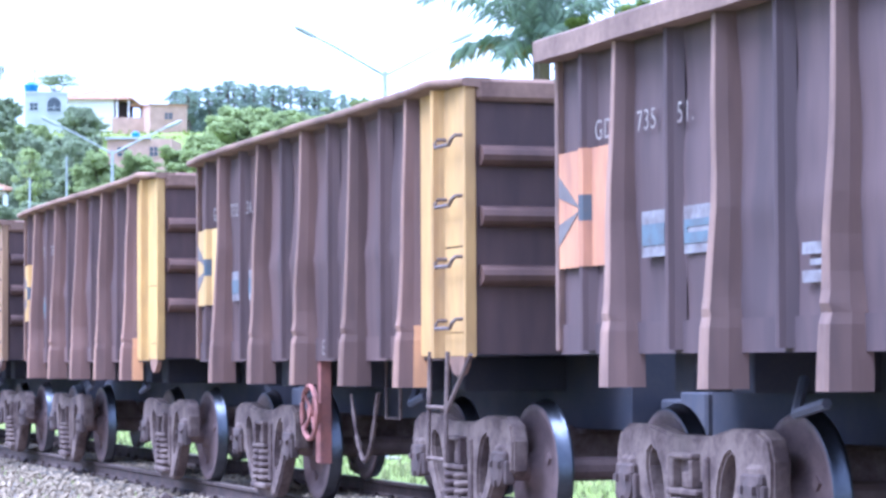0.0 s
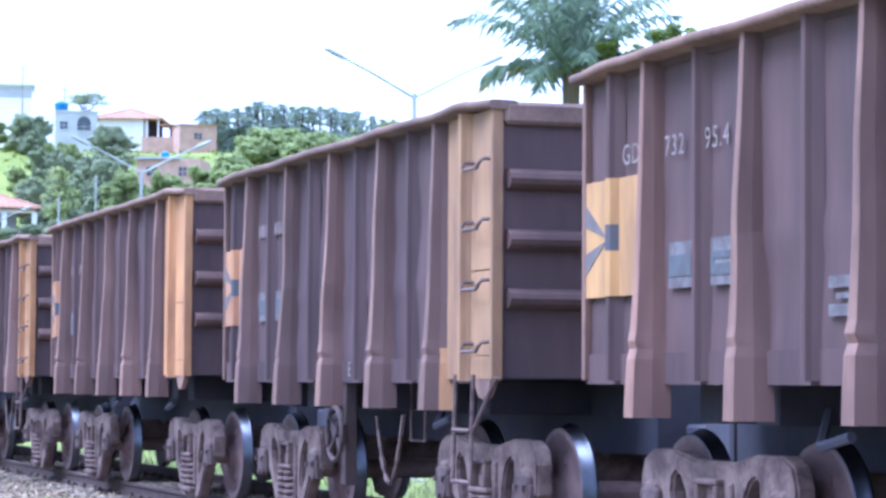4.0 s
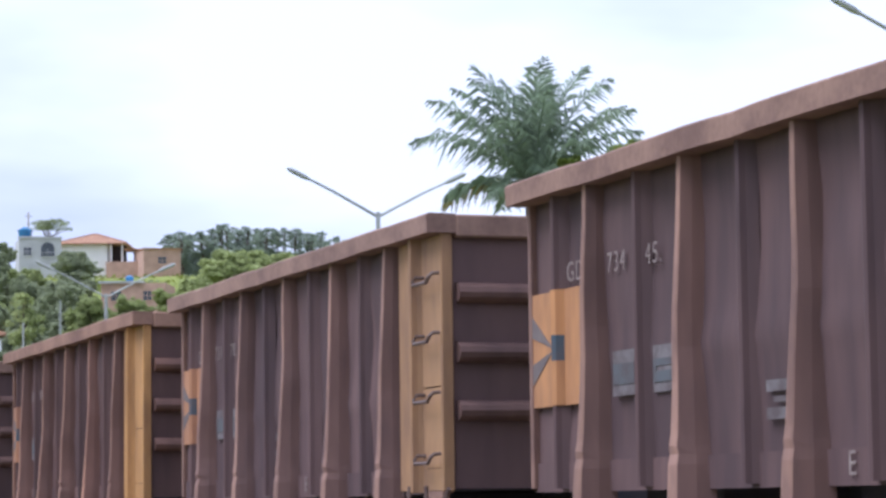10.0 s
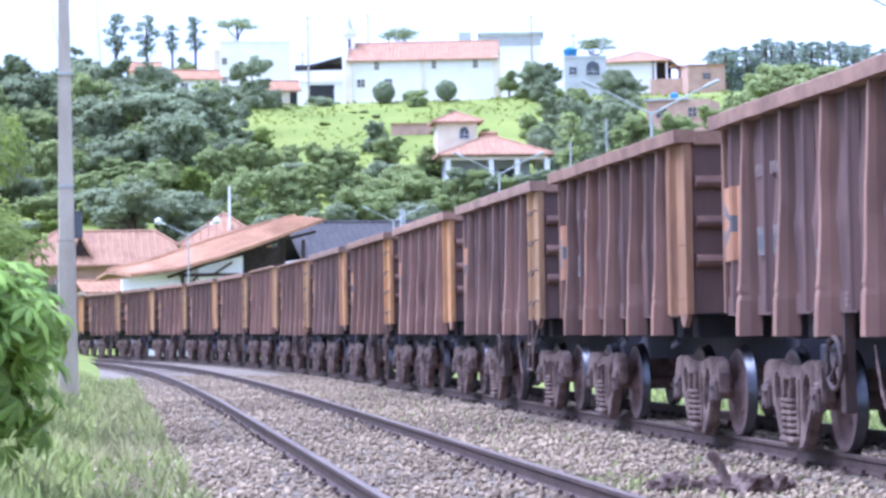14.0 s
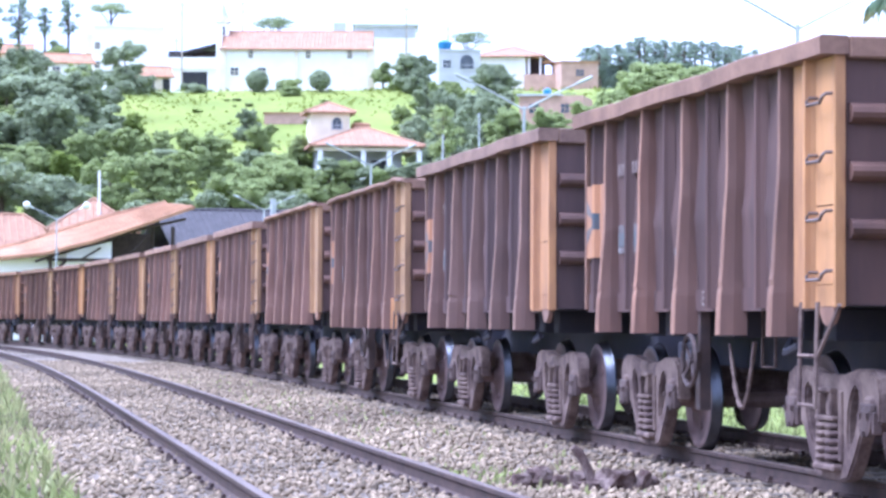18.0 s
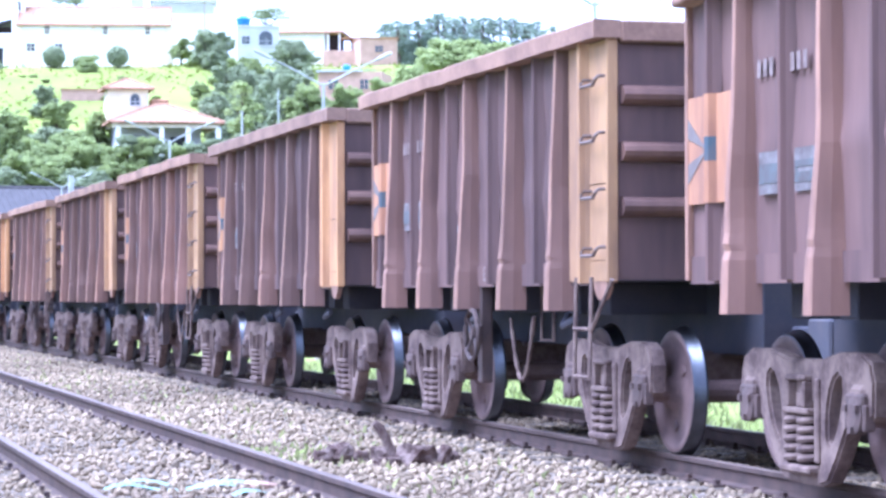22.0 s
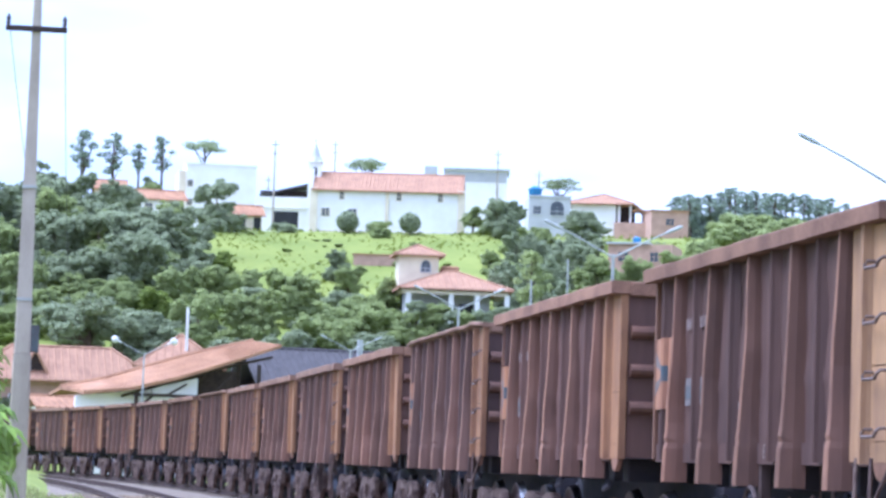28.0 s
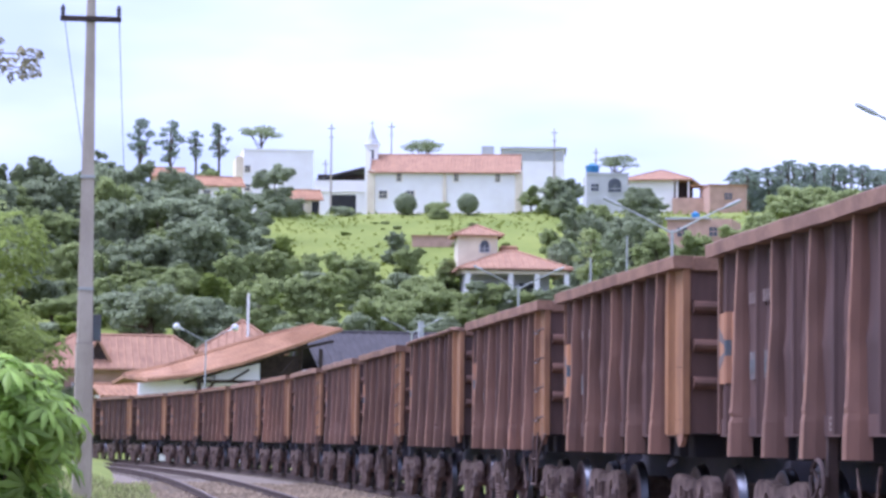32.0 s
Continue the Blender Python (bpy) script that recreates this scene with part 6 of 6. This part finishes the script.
for az, d, el, w, wallm in ((1.25, 318, 4.95, 4.2, BRICK), (2.0, 312, 5.0, 5.6, WHITE_WALL), (3.9, 300, 4.72, 3.0, CREAM), (0.9, 325, 5.2, 3.6, CREAM)):
    h = building("small_house", "small house with an old red tile roof among trees", az, d, rise(el, d), turn=az * 9 % 20 - 8)
    wall_box(h, w, 5, 2.3, wallm)
    gable_roof(h, -w / 2, w / 2, 0, 5, 2.25, 1.1, TILE_OLD, over=0.4)
    window(h, -w / 4, 0.9, 0.8, 0.8)
    part("doorway", boxes((w / 5, -0.02, 0.0, w / 5 + 0.8, -0.005, 2.0)), DARK, h)
for az, el0, el1, d in ((4.42, 4.85, 6.78, 296), (5.72, 5.9, 6.82, 330), (9.25, 5.6, 6.72, 345), (10.15, 5.6, 6.3, 345), (4.3, 5.3, 6.0, 330)):
    x, y = spot(az, d)
    p = tagged(new("crest_pole"), "thin grey utility pole on the crest", "utility pole")
    p.location = (x, y, rise(el0, d))
    bm = bmesh.new()
    tube(bm, [(0, 0, -4), (0, 0, rise(el1, d) - rise(el0, d))], [0.15, 0.09], 6)
    part("shaft", bm, CONCRETE, p)
    top = rise(el1, d) - rise(el0, d)
    part("crossarm", boxes((-0.45, -0.06, top - 0.6, 0.45, 0.06, top - 0.48), (-0.3, -0.06, top - 1.6, 0.3, 0.06, top - 1.5)), GREY_WALL, p)

# ---- station buildings at the bend ----
sh = building("platform_shed", "open timber shed with a sagging weathered red tile roof", 4.3, 158, -0.3, category="shed")
sh.matrix_basis = pose(*spot(4.32, 158), -0.3, 0, 0, 12)
LEAN = [(0.8, 8.4), (-2.3, 7.65), (-5.4, 6.7), (-8.3, 5.75), (-11.0, 5.15)]
DROP = (0.35, 0.7, 0.8, 0.6, 0.3)
for back in (False, True):
    # each slope falls from the sagging ridge to an eave
    verts, faces = [], []
    for (x, z), d in zip(LEAN, DROP):
        y0, y1 = (5.0, 0.0) if not back else (5.0, 10.0)
        verts += [(x, y0, z), (x + 0.35, y1, z - d), (x, y0, z - 0.16), (x + 0.35, y1, z - d - 0.16)]
    for i in range(len(LEAN) - 1):
        a, b = 4 * i, 4 * i + 4
        faces += [(a, a + 1, b + 1, b), (a + 2, b + 2, b + 3, a + 3), (a + 1, a + 3, b + 3, b + 1), (a, b, b + 2, a + 2)]
    faces += [(0, 2, 3, 1), (len(verts) - 4, len(verts) - 3, len(verts) - 1, len(verts) - 2)]
    slope = part("roof_slope", sheet("roof_slope", verts, faces, TILE_OLD), None, sh)
    bm = bmesh.new()
    for q in np.linspace(0.01, 0.99, 48):
        x = LEAN[0][0] + (LEAN[-1][0] - LEAN[0][0]) * q
        z = float(np.interp(-x, [-p[0] for p in LEAN], [p[1] for p in LEAN]))
        d = float(np.interp(-x, [-p[0] for p in LEAN], DROP))
        tube(bm, [(x, 5.0, z + 0.02), (x + 0.35, 10.0 if back else 0.0, z - d + 0.02)], 0.055, 5)
    part("tile_row_relief", bm, TILE_OLD, slope)
bm = bmesh.new()
tube(bm, [(x, 5.0, z + 0.04) for x, z in LEAN], 0.15, 6)
part("ridge_cap", bm, TILE_OLD, sh)
for y in (0.6, 5.0, 9.2):
    low = 0.9 * abs(y - 5.0) / 5
    bm = boxes((-7.6, y, 5.0 - low * 0.4, 0.5, y + 0.16, 5.2 - low * 0.4), (-0.1, y, 5.2 - low * 0.4, 0.1, y + 0.16, 7.6 - low))
    tube(bm, [(x, y + 0.08, z - 0.3 - low) for x, z in LEAN[:4]], 0.09, 5)
    tube(bm, [(-3.0, y + 0.08, 5.1 - low * 0.4), (-1.6, y + 0.08, 7.0 - low)], 0.07, 5)
    tube(bm, [(-5.6, y + 0.08, 5.1 - low * 0.4), (-4.4, y + 0.08, 6.3 - low)], 0.07, 5)
    tube(bm, [(-7.4, y + 0.08, 3.9), (-6.4, y + 0.08, 5.1 - low * 0.4)], 0.08, 5)
    part("truss", bm, DARKWOOD, sh)
    for x in (-7.5, -3.5, 0.3):
        part("timber_post", boxes((x, y, 0, x + 0.2, y + 0.2, 5.0 - low * 0.4), bevel=0.01), DARKWOOD, sh)
# added dark board inside, standing for the shade under the roof
part("gable_board", boxes((-4.6, 8.0, 2.5, 0.9, 8.1, 6.6)), DARKWOOD, sh)
bm = bmesh.new()
prism(bm, [(-10.9, 0), (-3.6, 0), (-3.6, 5.9), (-5.4, 5.45), (-8.3, 4.9), (-10.9, 4.6)], 1, 1.2, 1.45)
part("side_wall", bm, WHITE_WALL, sh)
part("corner_post", boxes((-6.4, 0.9, 0, -6.05, 1.197, 5.2), bevel=0.02), WHITE_WALL, sh)
lo = building("annex", "low white building under a sagging tile roof", 1.3, 165, -0.3, category="building")
lo.matrix_basis = pose(*spot(0.35, 174), -0.3, 0, 0, 12)
wall_box(lo, 4.2, 4, 4.2, WHITE_WALL, z0=0)
gable_roof(lo, -2.1, 2.1, 0, 4, 4.15, 0.6, TILE_OLD, over=0.5)
for x in (-1.2, 0.2):
    window(lo, x, 2.2, 0.5, 1.1)
st = building("station_house", "long low house with a red hipped tile roof", 0.4, 190, 0.0, category="house")
st.matrix_basis = pose(*spot(0.55, 192), 2.7, 0, 0, 4)
wall_box(st, 12.6, 5, 3.2, BRICK, x0=-7.9)
hip_roof(st, -8.1, 4.9, -0.4, 5.4, 3.2, 2.5, TILE, over=0.6)
bm = bmesh.new()
prism(bm, [(-4.5, 3.6), (-2.7, 3.6), (-3.6, 5.3)], 1, -0.1, 2.6)
part("dormer", bm, DARKWOOD, st)
bm = bmesh.new()
prism(bm, [(-4.8, 3.5), (-3.6, 5.6), (-2.4, 3.5), (-2.6, 3.4), (-3.6, 5.3), (-4.6, 3.4)], 1, -0.4, 2.7)
part("dormer_roof", bm, TILE, st)
for x in (-6.6, -4.9, -3.0, -1.2, 1.0, 3.2):
    window(st, x, 1.0, 0.8, 1.3, frame=WHITE_WALL)
rf = building("red_roof_house", "house with a steep red tile roof behind the shed", 2.55, 176, 2.5, category="house")
wall_box(rf, 5.0, 5, 4.2, BRICK)
hip_roof(rf, -2.6, 2.6, 0, 5.2, 4.2, 2.2, TILE, over=0.5)
part("chimney", boxes((0.3, 1.0, 4.5, 0.48, 1.2, 8.3)), WHITE_WALL, rf)
gs = building("grey_shed", "long shed with a grey ribbed metal roof", 5.6, 172, 0.0, category="shed")
gs.matrix_basis = pose(*spot(6.0, 168), 0.6, 0, 0, 10)
wall_box(gs, 10.0, 8, 5.0, GREY_WALL, z0=-1)
gable_roof(gs, -5.2, 5.2, 0, 8, 5.0, 2.3, SHEET_GREY, over=0.3)
part("vent_pipe", boxes((2.0, 3.0, 6.8, 2.3, 3.3, 8.2)), GALV, gs)


# ---- plants at the near left ----
def near_bush(name, label, blobs, count, size, material, seed, x, y, twig_to, lobes=5, fork=-0.1):
    """A bush of hand-shaped leaves: each leaf is a fan of pointed leaflets on twigs from the foot."""
    r = np.random.RandomState(seed)
    b = tagged(new(name), label, "bush")
    b.location = (x, y, ground_z(x, y))
    verts, faces = [], []
    for i in range(count):
        c, rad = blobs[r.randint(len(blobs))]
        d = r.normal(0, 1, 3)
        d /= np.linalg.norm(d)
        p = np.array(c) + d * np.array(rad) * (0.6 + 0.45 * r.rand())
        n = d + np.array([0, 0, 0.9]) + r.normal(0, 0.35, 3)
        n /= np.linalg.norm(n)
        u = np.cross(n, r.normal(0, 1, 3))
        u /= np.linalg.norm(u)
        w = np.cross(n, u)
        s = size * (0.6 + 0.7 * r.rand())
        for k in range(lobes):
            a = (k - (lobes - 1) / 2) * (2.5 / lobes)
            e, f = u * math.cos(a) + w * math.sin(a), -u * math.sin(a) + w * math.cos(a)
            ln = s * (1.0 - 0.12 * abs(k - (lobes - 1) / 2))
            m = len(verts)
            verts += [p, p + e * ln * 0.6 + f * ln * 0.13 - n * 0.02, p + e * ln - n * ln * 0.3, p + e * ln * 0.6 - f * ln * 0.13 - n * 0.02, p + e * ln * 0.6 + n * ln * 0.05]
            faces += [(m, m + 1, m + 4), (m + 1, m + 2, m + 4), (m + 2, m + 3, m + 4), (m + 3, m, m + 4)]
    part("foliage", quick_mesh("foliage", np.array(verts), np.array(faces), material), None, b)
    bm = bmesh.new()
    for c, rad in blobs:
        if fork > 0:
            tube(bm, [(twig_to[0], twig_to[1], fork), (c[0] * 0.4 + twig_to[0] * 0.6, c[1] * 0.4, (c[2] + fork) / 2 + 0.25), c], [0.02, 0.012, 0.005], 5)
        else:
            tube(bm, [(twig_to[0], twig_to[1], -0.1), (c[0] * 0.6 + twig_to[0] * 0.4, c[1] * 0.6, c[2] * 0.5), c], [0.03, 0.022, 0.008], 5)
    if fork > 0:
        tube(bm, [(twig_to[0] - 0.2, twig_to[1], -0.2), (twig_to[0] - 0.1, 0, fork * 0.5), (twig_to[0], twig_to[1], fork)], [0.09, 0.07, 0.05], 7)
    part("stem", bm, BARK, b)
    return b


_q = random.Random(8)
near_bush("broad_leaf_bush", "bright green bush with hand-shaped leaves beside the track", [((_q.uniform(-1.3, 0.7), _q.uniform(-0.8, 0.8), _q.uniform(0.3, 1.7)), (0.4, 0.4, 0.34)) for _ in range(22)], 1350, 0.24, LEAF_NEAR, 5, -1.38, 21.0, (0, 0))
near_bush("roadside_tree", "yellow-green leafy small tree beside the track", [((x, _q.uniform(-1.2, 1.2), _q.uniform(0.7, 4.5 - 1.2 * max(0.0, x - 0.3))), (0.55, 0.6, 0.5)) for x in [_q.uniform(-2.0, 1.5) for _ in range(42)]], 8200, 0.16, LEAF_YEL, 6, -2.55, 34.0, (0, 0), 3)
near_bush("roadside_tree", "dark green leafy tree behind the bush", [((_q.uniform(-2.5, 1.6), _q.uniform(-1.2, 1.2), _q.uniform(0.5, 5.0)), (0.8, 0.8, 0.7)) for _ in range(34)], 4600, 0.17, LEAF_MID, 7, -3.9, 44.0, (0, 0), 3)
near_bush("overhanging_tree", "thin-leaved tree with a branch hanging out", [((0.18 + 0.075 * i + _q.uniform(-0.1, 0.1), _q.uniform(-0.3, 0.3), 4.76 - 0.02 * i + _q.uniform(-0.3, 0.42) * (1 - i / 15)), (0.13, 0.18, 0.11)) for i in range(14)] + [((-0.5, 0, 4.7), (0.5, 0.5, 0.5)), ((-0.3, 0, 3.75), (0.3, 0.4, 0.12)), ((0.3, 0, 4.05), (0.2, 0.3, 0.14)), ((0.55, 0.1, 3.9), (0.16, 0.2, 0.06)), ((-1.1, 0, 3.8), (0.5, 0.6, 0.5))], 480, 0.07, mat("dull_olive_leaves", (0.4, 0.36, 0.2), 0.7, 0.0, (0.27, 0.25, 0.14), 1.0, island=0.4, leaf=True), 9, -2.08, 24.5, (-1.6, 0), 3, 4.2)


def weeds(count, x0, x1, y0, y1, height, seed, material, power=1.0):
    r = np.random.RandomState(seed)
    c = np.column_stack([x0 + (x1 - x0) * r.rand(count) ** power, y0 + (y1 - y0) * r.rand(count) ** 1.3])
    z = np.array([max(ground_z(a, b), float(np.interp(a, [q[0] for q in bed], [q[1] for q in bed])) if a > -1 else -9) for a, b in c])
    h = height * (0.35 + 0.9 * r.rand(count) ** 1.5)
    a = r.uniform(0, 6.28, count)
    lean = r.normal(0, 0.35, (count, 2)) * h[:, None]
    w = 0.012 + 0.012 * r.rand(count)
    base = np.column_stack([c, z])
    d = np.column_stack([np.cos(a) * w, np.sin(a) * w, np.zeros(count)])
    mid = base + np.column_stack([lean * 0.35, h * 0.6])
    tip = base + np.column_stack([lean, h * 0.95])
    v = np.stack([base - d, base + d, mid + d * 0.8, tip, mid - d * 0.8], 1).reshape(-1, 3)
    f = np.arange(count * 5).reshape(-1, 5)
    return quick_mesh("weeds", v, f, material)


tagged(part("trackside_weeds", weeds(19000, 0.75, -4.5, 13, 75, 0.2, 1, WEED, 1.0), None), "pale green grass and weeds beside the track", "weeds", kind="stuff")
tagged(part("trackside_weeds", weeds(9000, 10.0, 17.0, 8, 60, 0.16, 2, WEED), None), "green grass beyond the train", "weeds", kind="stuff")
tagged(part("ballast_weeds", weeds(110, 4.1, 4.8, 21.0, 24.0, 0.08, 5, WEED), None), "small patch of green weeds in the ballast", "weeds", kind="stuff")
tagged(part("ballast_weeds", weeds(500, 3.9, 5.9, 14, 60, 0.08, 3, WEED), None), "sparse green tufts growing in the ballast", "weeds", kind="stuff")


# ---- scrap on the ballast ----
scrap = tagged(new("scrap_iron"), "rusty broken track fitting with an upright bent bar", "scrap metal")
scrap.location = (5.0, 20.9, -0.2)


def crusted(size, seed, blocky=0.6):
    """A corroded piece: a ball drawn towards a block, with a pitted, broken surface."""
    bm = bmesh.new()
    bmesh.ops.create_icosphere(bm, subdivisions=3, radius=1.0)
    for v in bm.verts:
        big = max(abs(v.co.x), abs(v.co.y), abs(v.co.z))
        p = v.co.lerp(v.co / big, blocky) * 0.86
        p *= 1 + 0.3 * noise.noise(p * 1.7 + Vector((seed, 0, 0))) + 0.16 * noise.noise(p * 4.5 + Vector((0, seed, 0)))
        v.co = (p.x * size[0], p.y * size[1], max(p.z, -0.75) * size[2] + size[2] * 0.6)
    return bm


def moved(bm, x, y, z, rz=0.0, ry=0.0):
    bmesh.ops.transform(bm, matrix=pose(x, y, z, 0, ry, rz), verts=bm.verts)
    return bm


part("casting", moved(crusted((0.15, 0.17, 0.11), 2.0, 0.85), 0.13, -0.02, 0.0, 12, 5), SCRAP, scrap)
bm = bmesh.new()
tube(bm, [(-0.02, 0.1, 0.03), (-0.07, 0.12, 0.14), (-0.1, 0.13, 0.22), (-0.14, 0.15, 0.29), (-0.19, 0.15, 0.335)], [0.05, 0.042, 0.04, 0.042, 0.03], 7)
part("bent_bar", bm, SCRAP, scrap)
part("side_lump", moved(crusted((0.12, 0.11, 0.075), 5.0, 0.7), 0.37, 0.0, 0.0, -20), SCRAP, scrap)
part("broken_lug", moved(crusted((0.05, 0.06, 0.1), 7.0, 0.8), 0.3, -0.14, 0.02, 30, 25), SCRAP, scrap)
part("foot_plate", moved(crusted((0.14, 0.1, 0.045), 9.0, 0.8), -0.09, 0.02, 0.0, 35), SCRAP, scrap)
for i, (x, y, wide, high) in enumerate(((4.62, 21.5, 0.15, 0.11), (4.45, 21.35, 0.1, 0.08), (4.78, 21.4, 0.08, 0.07), (5.0, 21.5, 0.12, 0.09))):
    lump = tagged(new("scrap_lump"), "dark rusty lump of scrap on the ballast", "scrap metal")
    lump.location = (x, y, -0.21)
    part("lump", crusted((wide, wide * 0.85, high), 11.0 + 3 * i, 0.45), SCRAP, lump)
for x, y, turn in ((3.0, 17.3, 20), (2.5, 16.6, -30), (2.25, 18.1, 4), (2.4, 18.5, -6)):
    rag = tagged(new("plastic_strip"), "faded turquoise plastic strip lying between the rails", "plastic litter")
    rag.matrix_basis = pose(x, y, -0.165, 0, 0, turn)
    verts, faces = [], []
    for i in range(12):
        q = i / 11
        w_ = 0.045 * (0.5 + math.sin(math.pi * q))
        z = 0.02 + 0.025 * math.sin(q * 9)
        verts += [(q * 0.9, -w_ + 0.1 * math.sin(q * 5), z), (q * 0.9, w_ + 0.1 * math.sin(q * 5), z + 0.01)]
    faces = [(2 * i, 2 * i + 2, 2 * i + 3, 2 * i + 1) for i in range(11)]
    ob = part("strip", sheet("strip", verts, faces, mat("turquoise_plastic", (0.17, 0.3, 0.26), 0.6, 0.0, (0.26, 0.32, 0.28), 4)), None, rag)
brick_bit = tagged(new("brick_fragment"), "broken red brick piece on the ballast", "brick")
brick_bit.matrix_basis = pose(3.35, 18.2, -0.18, 4, 6, 33)
part("piece", boxes((-0.11, -0.06, 0, 0.11, 0.06, 0.06), bevel=0.012), BRICK, brick_bit)

motions()
